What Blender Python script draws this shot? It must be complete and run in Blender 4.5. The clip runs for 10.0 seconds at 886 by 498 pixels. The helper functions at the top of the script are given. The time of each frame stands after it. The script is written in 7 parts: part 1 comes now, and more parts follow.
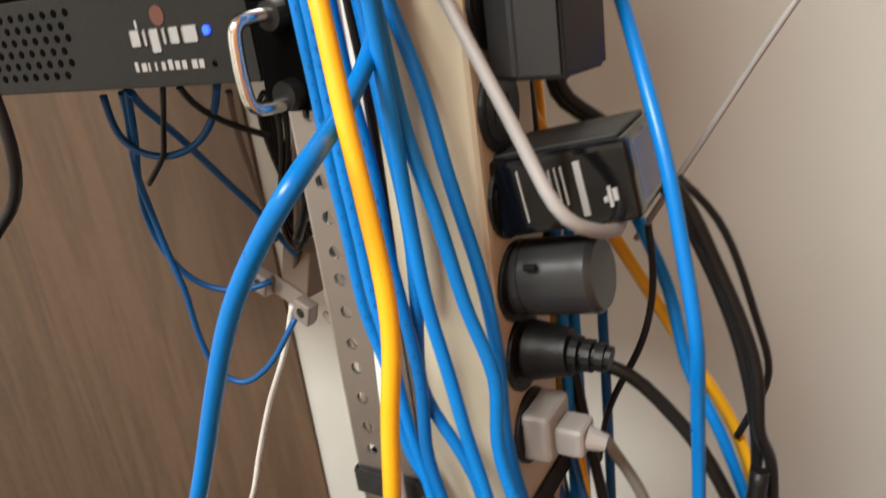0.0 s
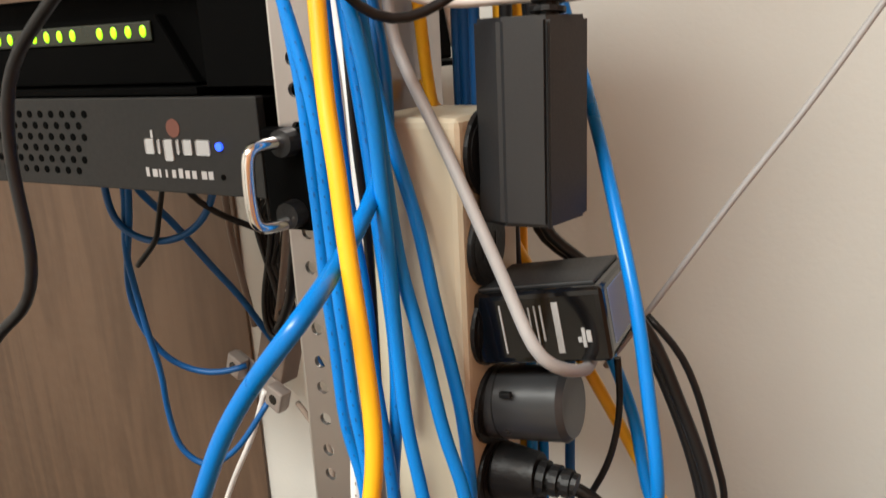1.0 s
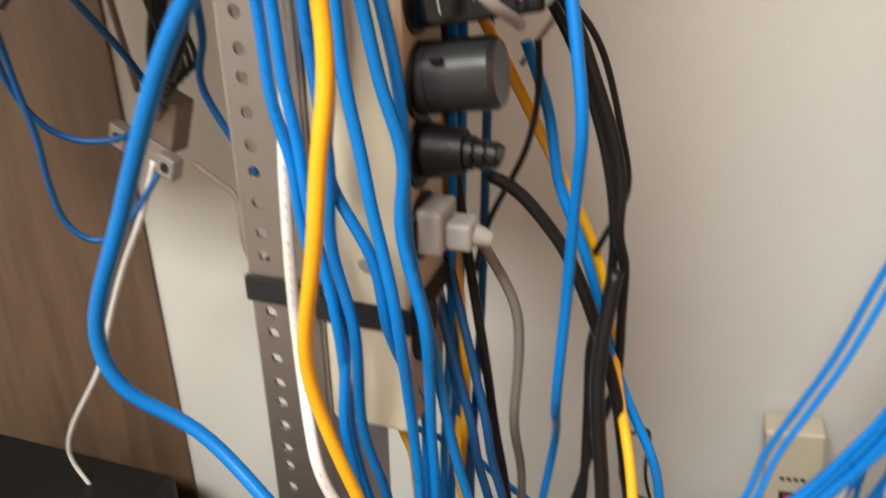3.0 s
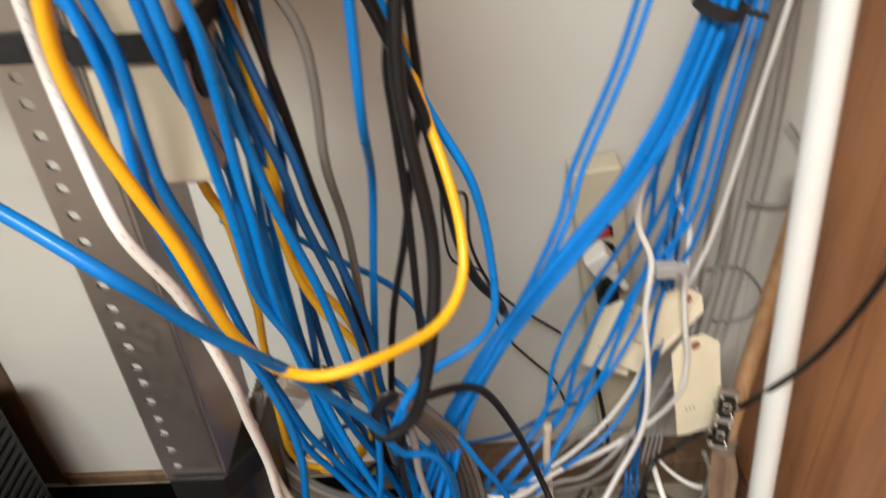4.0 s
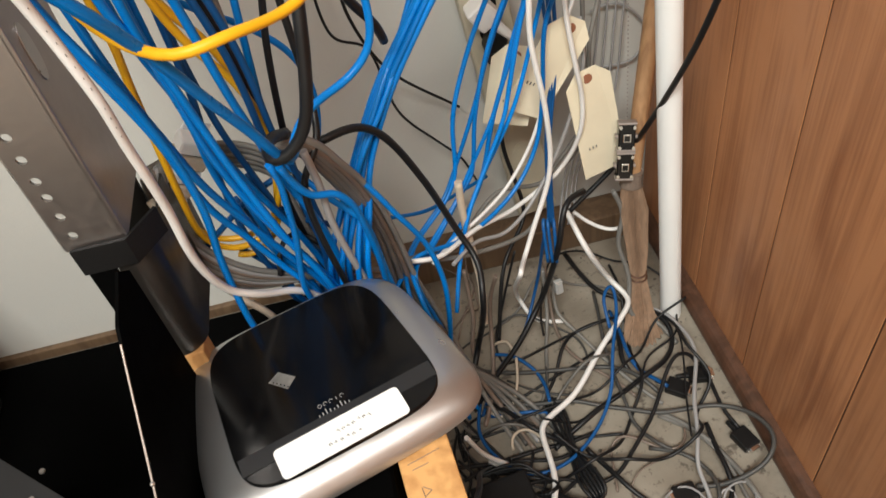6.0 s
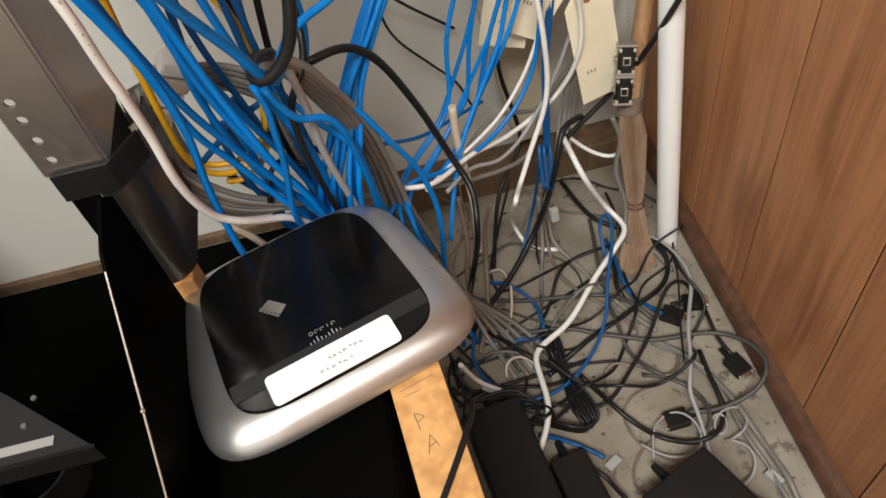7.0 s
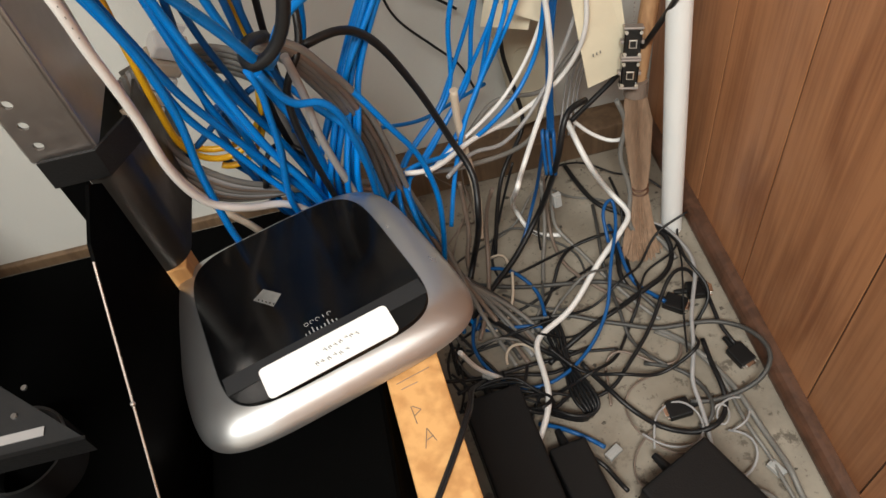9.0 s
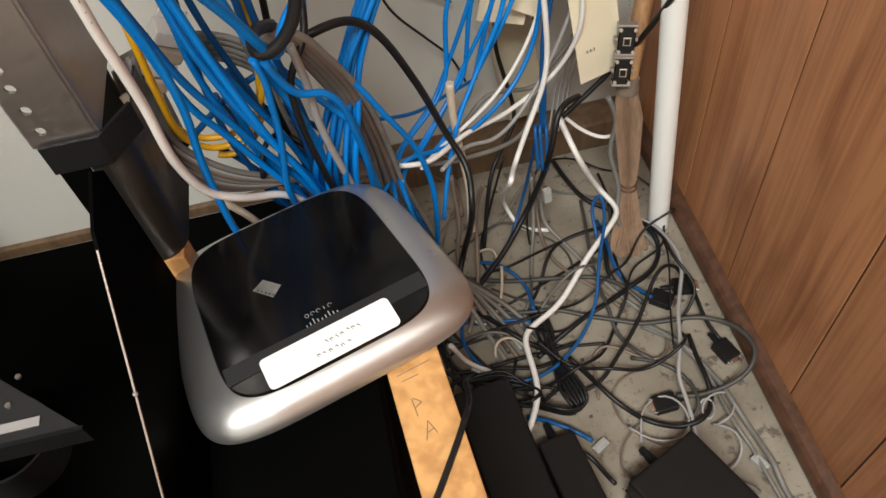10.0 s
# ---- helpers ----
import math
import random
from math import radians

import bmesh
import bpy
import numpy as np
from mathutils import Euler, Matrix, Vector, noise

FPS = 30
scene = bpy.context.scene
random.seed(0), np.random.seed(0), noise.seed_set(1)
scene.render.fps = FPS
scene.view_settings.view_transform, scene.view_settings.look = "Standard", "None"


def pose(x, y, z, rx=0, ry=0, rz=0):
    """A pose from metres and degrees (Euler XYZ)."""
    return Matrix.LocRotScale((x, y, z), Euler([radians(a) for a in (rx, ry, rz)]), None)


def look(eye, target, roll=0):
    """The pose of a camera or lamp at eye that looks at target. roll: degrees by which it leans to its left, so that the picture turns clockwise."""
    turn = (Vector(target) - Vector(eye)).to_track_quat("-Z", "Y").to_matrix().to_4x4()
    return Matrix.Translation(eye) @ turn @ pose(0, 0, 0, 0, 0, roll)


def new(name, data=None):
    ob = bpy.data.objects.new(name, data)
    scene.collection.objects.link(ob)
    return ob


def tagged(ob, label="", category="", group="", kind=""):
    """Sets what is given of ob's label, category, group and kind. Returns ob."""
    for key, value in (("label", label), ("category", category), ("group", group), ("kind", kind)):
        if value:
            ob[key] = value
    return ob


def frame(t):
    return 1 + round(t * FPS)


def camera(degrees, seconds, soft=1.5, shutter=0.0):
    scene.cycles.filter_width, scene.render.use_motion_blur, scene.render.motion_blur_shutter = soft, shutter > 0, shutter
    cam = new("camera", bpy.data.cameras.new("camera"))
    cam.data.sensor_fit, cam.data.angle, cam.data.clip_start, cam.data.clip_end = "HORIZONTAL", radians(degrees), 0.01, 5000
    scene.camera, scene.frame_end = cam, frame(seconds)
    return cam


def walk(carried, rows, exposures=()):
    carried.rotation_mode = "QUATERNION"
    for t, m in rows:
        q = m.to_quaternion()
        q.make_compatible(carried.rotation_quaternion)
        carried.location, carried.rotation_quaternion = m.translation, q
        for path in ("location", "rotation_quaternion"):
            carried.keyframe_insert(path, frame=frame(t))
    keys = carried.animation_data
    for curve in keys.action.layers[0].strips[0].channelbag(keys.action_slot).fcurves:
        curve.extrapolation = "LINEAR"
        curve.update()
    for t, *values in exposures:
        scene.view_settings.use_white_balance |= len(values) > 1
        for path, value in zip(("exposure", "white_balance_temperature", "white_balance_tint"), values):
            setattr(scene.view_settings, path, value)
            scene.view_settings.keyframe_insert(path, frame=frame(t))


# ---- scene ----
cam = camera(59.8, 10.0, shutter=0.5)
EXPO = 0.0
PATH = [
    (0, (0.202, -0.243, 1.002), (-0.77, 1.357, 0.299), -7.8),
    (0.5, (0.209, -0.254, 1.018), (-0.703, 1.423, 0.422), -4.7),
    (1, (0.205, -0.256, 1.028), (-0.716, 1.439, 0.5), -2.8),
    (1.5, (0.203, -0.263, 1.032), (-0.706, 1.456, 0.563), -1.9),
    (2, (0.19, -0.272, 1.012), (-0.679, 1.427, 0.414), -1.5),
    (2.5, (0.182, -0.293, 1.001), (-0.515, 1.434, 0.272), -0.4),
    (2.7, (0.191, -0.294, 0.984), (-0.473, 1.418, 0.192), -0.6),
    (3.8, (0.187, -0.308, 0.902), (0.053, 1.343, -0.219), -2.0),
    (4, (0.194, -0.316, 0.885), (0.127, 1.294, -0.3), -4.2),
    (4.5, (0.202, -0.345, 0.846), (0.237, 1.189, -0.437), -6.7),
    (5, (0.193, -0.36, 0.826), (0.297, 1.114, -0.522), -7.5),
    (5.5, (0.194, -0.368, 0.81), (0.363, 1.061, -0.579), -6.5),
    (5.7, (0.193, -0.373, 0.802), (0.341, 1.032, -0.613), -9.0),
    (6.8, (0.218, -0.4, 0.785), (0.26, 0.916, -0.721), -12.5),
    (7, (0.201, -0.377, 0.783), (0.256, 0.883, -0.769), -12.1),
    (7.5, (0.208, -0.376, 0.78), (0.263, 0.866, -0.786), -12.2),
    (8, (0.213, -0.375, 0.779), (0.255, 0.861, -0.792), -13.4),
    (8.5, (0.211, -0.371, 0.779), (0.239, 0.86, -0.797), -13.3),
    (9, (0.206, -0.364, 0.777), (0.24, 0.856, -0.807), -12.4),
    (9.5, (0.2, -0.364, 0.778), (0.243, 0.847, -0.814), -11.9),
    (10, (0.187, -0.361, 0.78), (0.285, 0.832, -0.822), -9.1),
]
walk(cam, [(t, look(e, g, r)) for t, e, g, r in PATH], [(0, EXPO), (5.5, EXPO), (7.0, EXPO - 0.14), (10, EXPO - 0.14)])

# ---- light ----
world = bpy.data.worlds.new("room_air")
scene.world = world
world.use_nodes = True
world.node_tree.nodes["Background"].inputs[0].default_value = (0.9, 0.95, 1.0, 1)
world.node_tree.nodes["Background"].inputs[1].default_value = 0.0


def area(name, eye, target, sx, sy, watts, color):
    data = bpy.data.lights.new(name, "AREA")
    data.shape, data.size, data.size_y, data.energy, data.color = "RECTANGLE", sx, sy, watts, color
    ob = new(name, data)
    ob.matrix_world = look(eye, target)
    return ob


area("ceiling_lamp_light", (-0.30, -1.50, 2.40), (-0.30, -1.50, 0), 1.15, 0.5, 112, (0.97, 0.98, 0.92))


# ---- materials ----
def material(name, color, rough=0.5, metal=0.0, var=0.15, scale=8.0, bump=0.0, bscale=60.0, spec=0.5, tint=None, coat=0.0, rnd=0.0, stretch=(1, 1, 1)):
    m = bpy.data.materials.new(name)
    m.use_nodes = True
    nt = m.node_tree
    bs = nt.nodes["Principled BSDF"]
    bs.inputs["Roughness"].default_value = rough
    bs.inputs["Metallic"].default_value = metal
    bs.inputs["Specular IOR Level"].default_value = spec
    bs.inputs["Coat Weight"].default_value = coat
    bs.inputs["Coat Roughness"].default_value = 0.08
    tc = nt.nodes.new("ShaderNodeTexCoord")
    mp = nt.nodes.new("ShaderNodeMapping")
    mp.inputs["Scale"].default_value = stretch
    nt.links.new(tc.outputs["Object"], mp.inputs["Vector"])
    n1 = nt.nodes.new("ShaderNodeTexNoise")
    n1.inputs["Scale"].default_value, n1.inputs["Detail"].default_value = scale, 5
    nt.links.new(mp.outputs[0], n1.inputs["Vector"])
    ramp = nt.nodes.new("ShaderNodeValToRGB")
    c2 = tint or tuple(c * (1 - var * 2) for c in color)
    ramp.color_ramp.elements[0].position, ramp.color_ramp.elements[1].position = 0.3, 0.7
    ramp.color_ramp.elements[0].color = (*c2, 1)
    ramp.color_ramp.elements[1].color = (*color, 1)
    nt.links.new(n1.outputs["Fac"], ramp.inputs[0])
    last = ramp.outputs[0]
    if rnd:
        info = nt.nodes.new("ShaderNodeObjectInfo")
        hsv = nt.nodes.new("ShaderNodeHueSaturation")
        mr = nt.nodes.new("ShaderNodeMapRange")
        mr.inputs["To Min"].default_value, mr.inputs["To Max"].default_value = 1 - rnd, 1 + rnd
        nt.links.new(info.outputs["Random"], mr.inputs["Value"])
        nt.links.new(mr.outputs[0], hsv.inputs["Value"])
        nt.links.new(last, hsv.inputs["Color"])
        last = hsv.outputs[0]
    nt.links.new(last, bs.inputs["Base Color"])
    n2 = nt.nodes.new("ShaderNodeTexNoise")
    n2.inputs["Scale"].default_value, n2.inputs["Detail"].default_value = bscale, 4
    nt.links.new(mp.outputs[0], n2.inputs["Vector"])
    rr = nt.nodes.new("ShaderNodeMapRange")
    rr.inputs["To Min"].default_value, rr.inputs["To Max"].default_value = max(0.02, rough - 0.1), min(1, rough + 0.12)
    nt.links.new(n2.outputs["Fac"], rr.inputs["Value"])
    nt.links.new(rr.outputs[0], bs.inputs["Roughness"])
    if bump:
        b = nt.nodes.new("ShaderNodeBump")
        b.inputs["Strength"].default_value, b.inputs["Distance"].default_value = bump, 0.002
        nt.links.new(n2.outputs["Fac"], b.inputs["Height"])
        nt.links.new(b.outputs[0], bs.inputs["Normal"])
    return m


def glowing(name, color, strength):
    m = material(name, color, 0.3)
    bs = m.node_tree.nodes["Principled BSDF"]
    bs.inputs["Emission Color"].default_value = (*color, 1)
    bs.inputs["Emission Strength"].default_value = strength
    return m


def wood_material(name, light, dark, grain=3.0, rough=0.45, coat=0.0, rnd=0.12):
    """Long wavy grain along z, with pores and slow colour drift."""
    m = material(name, light, rough, var=0.1, coat=coat)
    nt = m.node_tree
    bs = nt.nodes["Principled BSDF"]
    tc = nt.nodes.new("ShaderNodeTexCoord")
    info = nt.nodes.new("ShaderNodeObjectInfo")
    add = nt.nodes.new("ShaderNodeVectorMath")
    add.operation = "MULTIPLY_ADD"
    add.inputs[1].default_value = (7, 7, 7)
    nt.links.new(info.outputs["Random"], add.inputs[0])
    nt.links.new(tc.outputs["Object"], add.inputs[2])
    mp = nt.nodes.new("ShaderNodeMapping")
    mp.inputs["Scale"].default_value = (grain * 6, grain * 6, grain * 0.55)
    nt.links.new(add.outputs[0], mp.inputs["Vector"])
    big = nt.nodes.new("ShaderNodeTexNoise")
    big.inputs["Scale"].default_value, big.inputs["Detail"].default_value, big.inputs["Distortion"].default_value = 1.1, 3, 1.2
    fine = nt.nodes.new("ShaderNodeTexNoise")
    fine.inputs["Scale"].default_value, fine.inputs["Detail"].default_value = 9, 6
    nt.links.new(mp.outputs[0], big.inputs["Vector"])
    nt.links.new(mp.outputs[0], fine.inputs["Vector"])
    wave = nt.nodes.new("ShaderNodeMath")
    wave.operation = "MULTIPLY"
    wave.inputs[1].default_value = 26
    nt.links.new(big.outputs["Fac"], wave.inputs[0])
    sine = nt.nodes.new("ShaderNodeMath")
    sine.operation = "SINE"
    nt.links.new(wave.outputs[0], sine.inputs[0])
    mix = nt.nodes.new("ShaderNodeMath")
    mix.operation = "MULTIPLY_ADD"
    mix.inputs[1].default_value = 0.20
    nt.links.new(sine.outputs[0], mix.inputs[0])
    nt.links.new(fine.outputs["Fac"], mix.inputs[2])
    figure = mix.outputs[0]
    ramp = nt.nodes.new("ShaderNodeValToRGB")
    ramp.color_ramp.elements[0].position, ramp.color_ramp.elements[1].position = 0.22, 0.72
    ramp.color_ramp.elements[0].color, ramp.color_ramp.elements[1].color = (*dark, 1), (*light, 1)
    nt.links.new(figure, ramp.inputs[0])
    hsv = nt.nodes.new("ShaderNodeHueSaturation")
    mr = nt.nodes.new("ShaderNodeMapRange")
    mr.inputs["To Min"].default_value, mr.inputs["To Max"].default_value = 1 - rnd, 1 + rnd
    nt.links.new(info.outputs["Random"], mr.inputs["Value"])
    nt.links.new(mr.outputs[0], hsv.inputs["Value"])
    nt.links.new(ramp.outputs[0], hsv.inputs["Color"])
    nt.links.new(hsv.outputs[0], bs.inputs["Base Color"])
    return m


def panel_material(name, light, dark):
    """Printed walnut panelling: fine pores, faint cathedral figure, a few knots."""
    m = material(name, light, 0.46, coat=0.06)
    nt = m.node_tree
    bs = nt.nodes["Principled BSDF"]
    tc = nt.nodes.new("ShaderNodeTexCoord")
    info = nt.nodes.new("ShaderNodeObjectInfo")
    add = nt.nodes.new("ShaderNodeVectorMath")
    add.operation = "MULTIPLY_ADD"
    add.inputs[1].default_value = (5, 5, 5)
    nt.links.new(info.outputs["Random"], add.inputs[0])
    nt.links.new(tc.outputs["Object"], add.inputs[2])

    def mapped(sx, sy, sz):
        mp = nt.nodes.new("ShaderNodeMapping")
        mp.inputs["Scale"].default_value = (sx, sy, sz)
        nt.links.new(add.outputs[0], mp.inputs["Vector"])
        return mp.outputs[0]

    def noise(vec, scale, detail, distortion=0.0):
        n = nt.nodes.new("ShaderNodeTexNoise")
        n.inputs["Scale"].default_value, n.inputs["Detail"].default_value, n.inputs["Distortion"].default_value = scale, detail, distortion
        nt.links.new(vec, n.inputs["Vector"])
        return n.outputs["Fac"]

    def math_(op, a, b, c=None):
        n = nt.nodes.new("ShaderNodeMath")
        n.operation = op
        for i, v in enumerate((a, b, c)):
            if v is None:
                continue
            if isinstance(v, (int, float)):
                n.inputs[i].default_value = v
            else:
                nt.links.new(v, n.inputs[i])
        return n.outputs[0]

    vor = nt.nodes.new("ShaderNodeTexVoronoi")
    vor.inputs["Scale"].default_value = 1.0
    nt.links.new(mapped(8, 8, 3.2), vor.inputs["Vector"])
    knot = nt.nodes.new("ShaderNodeMapRange")
    knot.interpolation_type = "SMOOTHSTEP"
    knot.inputs["From Min"].default_value, knot.inputs["From Max"].default_value = 0.0, 0.34
    knot.inputs["To Min"].default_value, knot.inputs["To Max"].default_value = 1.0, 0.0
    nt.links.new(vor.outputs["Distance"], knot.inputs["Value"])
    figure = noise(mapped(9, 9, 1.5), 1.0, 2, 0.6)
    rings = math_("SINE", math_("MULTIPLY_ADD", knot.outputs[0], 4.0, math_("MULTIPLY", figure, 44)), 0.0)
    pores = noise(mapped(260, 260, 6), 1.0, 4)
    streak = noise(mapped(38, 38, 1.2), 1.0, 4)
    cloud = noise(mapped(6, 6, 4), 1.0, 4)
    f = math_("MULTIPLY_ADD", rings, 0.10, math_("MULTIPLY_ADD", pores, 0.7, 0.15))
    f = math_("MULTIPLY_ADD", streak, 0.35, f)
    f = math_("MULTIPLY_ADD", cloud, 0.75, f)
    f = math_("MULTIPLY_ADD", knot.outputs[0], -0.30, f)
    ramp = nt.nodes.new("ShaderNodeValToRGB")
    ramp.color_ramp.elements[0].position = 0.62
    ramp.color_ramp.elements[1].position = 1.0
    ramp.color_ramp.elements[0].color, ramp.color_ramp.elements[1].color = (*dark, 1), (*light, 1)
    nt.links.new(math_("MULTIPLY", f, 0.86), ramp.inputs[0])
    hsv = nt.nodes.new("ShaderNodeHueSaturation")
    mr = nt.nodes.new("ShaderNodeMapRange")
    mr.inputs["To Min"].default_value, mr.inputs["To Max"].default_value = 0.92, 1.08
    nt.links.new(info.outputs["Random"], mr.inputs["Value"])
    nt.links.new(mr.outputs[0], hsv.inputs["Value"])
    nt.links.new(ramp.outputs[0], hsv.inputs["Color"])
    nt.links.new(hsv.outputs[0], bs.inputs["Base Color"])
    return m


def stained(m, colour):
    """Blotches of old dirt with ragged edges over a material's colour."""
    nt = m.node_tree
    bs = nt.nodes["Principled BSDF"]
    src = bs.inputs["Base Color"].links[0].from_socket
    tc = nt.nodes.new("ShaderNodeTexCoord")
    for scale, lo, hi, amount in ((110, 0.60, 0.66, 0.8), (42, 0.57, 0.63, 0.85), (16, 0.57, 0.68, 0.7), (6, 0.48, 0.70, 0.5)):
        n = nt.nodes.new("ShaderNodeTexNoise")
        n.inputs["Scale"].default_value, n.inputs["Detail"].default_value, n.inputs["Roughness"].default_value = scale, 8, 0.7
        nt.links.new(tc.outputs["Object"], n.inputs["Vector"])
        mr = nt.nodes.new("ShaderNodeMapRange")
        mr.inputs["From Min"].default_value, mr.inputs["From Max"].default_value, mr.inputs["To Max"].default_value = lo, hi, amount
        nt.links.new(n.outputs["Fac"], mr.inputs["Value"])
        mx = nt.nodes.new("ShaderNodeMixRGB")
        mx.inputs["Color2"].default_value = (*colour, 1)
        nt.links.new(mr.outputs[0], mx.inputs["Fac"])
        nt.links.new(src, mx.inputs["Color1"])
        src = mx.outputs[0]
    nt.links.new(src, bs.inputs["Base Color"])
    return m


M = {
    "wall": material("wall_paint", (0.575, 0.565, 0.53), 0.75, var=0.03, scale=2.5, bump=0.15, bscale=220),
    "ceiling": material("ceiling_paint", (0.75, 0.75, 0.73), 0.85, var=0.03),
    "floor": stained(material("floor_vinyl", (0.33, 0.292, 0.238), 0.6, var=0.2, scale=11, bump=0.15, bscale=90, tint=(0.20, 0.167, 0.128)), (0.085, 0.068, 0.052)),
    "panelling": panel_material("wood_panelling", (0.46, 0.205, 0.092), (0.27, 0.104, 0.044)),
    "skirting": wood_material("skirting_wood", (0.100, 0.045, 0.026), (0.062, 0.028, 0.016), 3, 0.45),
    "skirting_tan": wood_material("tan_skirting", (0.15, 0.094, 0.054), (0.10, 0.06, 0.034), 3, 0.5),
    "laminate": wood_material("taupe_laminate", (0.115, 0.070, 0.044), (0.085, 0.051, 0.032), 1.5, 0.5),
    "pine": wood_material("pine_plank", (0.60, 0.33, 0.125), (0.44, 0.22, 0.075), 2.5, 0.6),
    "broomwood": wood_material("broom_handle_wood", (0.42, 0.24, 0.12), (0.30, 0.16, 0.08), 4, 0.5),
    "straw": material("broom_straw", (0.31, 0.195, 0.125), 0.85, var=0.15, scale=60, stretch=(4, 4, 0.4), bump=0.4),
    "rack": material("rack_grey_steel", (0.47, 0.43, 0.42), 0.32, 0.95, var=0.08, scale=5, bump=0.05, bscale=150),
    "dark_steel": material("dark_bare_steel", (0.032, 0.031, 0.030), 0.34, 0.6, var=0.15, scale=12),
    "foot_steel": material("polished_dark_steel", (0.12, 0.112, 0.104), 0.36, 0.9, var=0.18, scale=14, bump=0.04, bscale=120),
    "dull_zinc": material("dull_zinc", (0.40, 0.35, 0.325), 0.4, 0.6, var=0.1),
    "bright": material("worn_bright_steel", (0.62, 0.6, 0.58), 0.3, 0.9, var=0.1),
    "chrome": material("chrome", (0.85, 0.84, 0.82), 0.12, 1.0, var=0.03),
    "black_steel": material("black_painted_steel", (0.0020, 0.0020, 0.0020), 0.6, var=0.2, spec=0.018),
    "black_plastic": material("black_plastic", (0.008, 0.008, 0.0085), 0.45, spec=0.3, var=0.15, bump=0.12, bscale=500),
    "gloss_black": material("gloss_black_plastic", (0.003, 0.003, 0.0035), 0.06, var=0.1, scale=20),
    "router_black": material("smudged_gloss_black", (0.004, 0.004, 0.0045), 0.14, spec=0.32, var=0.3, scale=14, bscale=25),
    "glint_grey": material("pale_glint", (0.30, 0.29, 0.27), 0.5, 0.3, var=0.3, scale=60),
    "charcoal": material("charcoal_plastic", (0.017, 0.0175, 0.019), 0.5, var=0.12, bump=0.03, bscale=900),
    "satin": material("satin_dark_plastic", (0.030, 0.031, 0.033), 0.30, var=0.1),
    "server": material("server_faceplate", (0.016, 0.0155, 0.015), 0.55, 0.0, spec=0.2, var=0.05, bump=0.05, bscale=400),
    "silver": material("silver_paint", (0.50, 0.50, 0.505), 0.31, 0.88, var=0.05, scale=6),
    "cream": material("cream_power_strip", (0.55, 0.49, 0.37), 0.45, var=0.07, scale=10),
    "paper": material("label_paper", (0.88, 0.88, 0.87), 0.7, var=0.02),
    "tag": material("manila_tag", (0.82, 0.73, 0.55), 0.8, var=0.06, scale=20),
    "ink": material("black_ink", (0.02, 0.02, 0.02), 0.7),
    "white_ink": material("white_ink", (0.38, 0.38, 0.38), 0.6),
    "orange_ink": material("orange_ink", (0.13, 0.04, 0.025), 0.6),
    "pipe": material("white_pvc", (0.88, 0.88, 0.87), 0.4, var=0.04, scale=5),
    "velcro": material("black_fabric_strap", (0.015, 0.015, 0.015), 0.9, var=0.3, scale=200, bump=0.5, bscale=900),
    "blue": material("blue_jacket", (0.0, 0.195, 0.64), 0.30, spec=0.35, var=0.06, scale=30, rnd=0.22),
    # darker blue, with shade put into jackets behind, below and deep; also floor cables
    "dark_blue": material("dark_blue_with_shade", (0.006, 0.085, 0.27), 0.4, spec=0.35, var=0.06, scale=30, rnd=0.15),
    "yellow": material("yellow_jacket", (0.88, 0.46, 0.014), 0.36, var=0.05, scale=30),
    "white": material("white_jacket", (0.80, 0.78, 0.76), 0.42, var=0.05, scale=30, rnd=0.05),
    "beige": material("beige_jacket", (0.55, 0.46, 0.36), 0.5, var=0.06, scale=30),
    "black": material("black_jacket", (0.010, 0.010, 0.011), 0.42, spec=0.35, var=0.1, scale=40),
    "dark_grey": material("dark_grey_jacket", (0.06, 0.058, 0.055), 0.5, var=0.1, scale=40),
    "grey": material("grey_jacket", (0.20, 0.19, 0.175), 0.5, var=0.1, scale=30, rnd=0.2),
    "light_grey": material("pale_grey_jacket", (0.33, 0.32, 0.32), 0.45, var=0.06, scale=30),
    "eyelet_red": material("red_brown_paper", (0.34, 0.13, 0.07), 0.8, var=0.12, scale=60),
    "brown_grey": material("brown_grey_jacket", (0.20, 0.15, 0.12), 0.5, var=0.1, scale=30),
    "clear": material("clear_plastic_plug", (0.38, 0.38, 0.37), 0.2, var=0.05),
    "grey_plug": material("grey_plug_plastic", (0.36, 0.35, 0.34), 0.45, var=0.05),
    "red": material("red_switch", (0.5, 0.03, 0.02), 0.3),
    "green_led": glowing("green_led", (0.38, 1.0, 0.012), 1.3),
    "blue_led": glowing("blue_led", (0.02, 0.08, 1.0), 2.5),
    "navy_label": material("blue_sticker", (0.22, 0.28, 0.45), 0.5),
    "lamp": glowing("lamp_diffuser", (1.0, 0.97, 0.92), 2.0),
    "smoke": material("smoked_green_plastic", (0.008, 0.012, 0.004), 0.3, var=0.2),
    "dust": material("floor_dirt", (0.14, 0.12, 0.095), 0.9, var=0.3),
}


# ---- building helpers ----
def part(name, bm, mat_, parent=None, label="", smooth=False):
    me = bpy.data.meshes.new(name)
    bm.normal_update()
    bm.to_mesh(me)
    bm.free()
    me.materials.append(mat_ if not isinstance(mat_, str) else M[mat_])
    if smooth:
        me.polygons.foreach_set("use_smooth", [True] * len(me.polygons))
        me.set_sharp_from_angle(angle=0.7)
    ob = new(name, me)
    if parent:
        ob.parent = parent
    if label:
        ob["label"] = label
    return ob


def thing(name, at, label, category, group="", turn=0.0, kind=""):
    ob = new(name)
    ob.empty_display_size = 0.02
    ob.matrix_world = pose(*at, 0, 0, turn)
    return tagged(ob, label, category, group, kind)


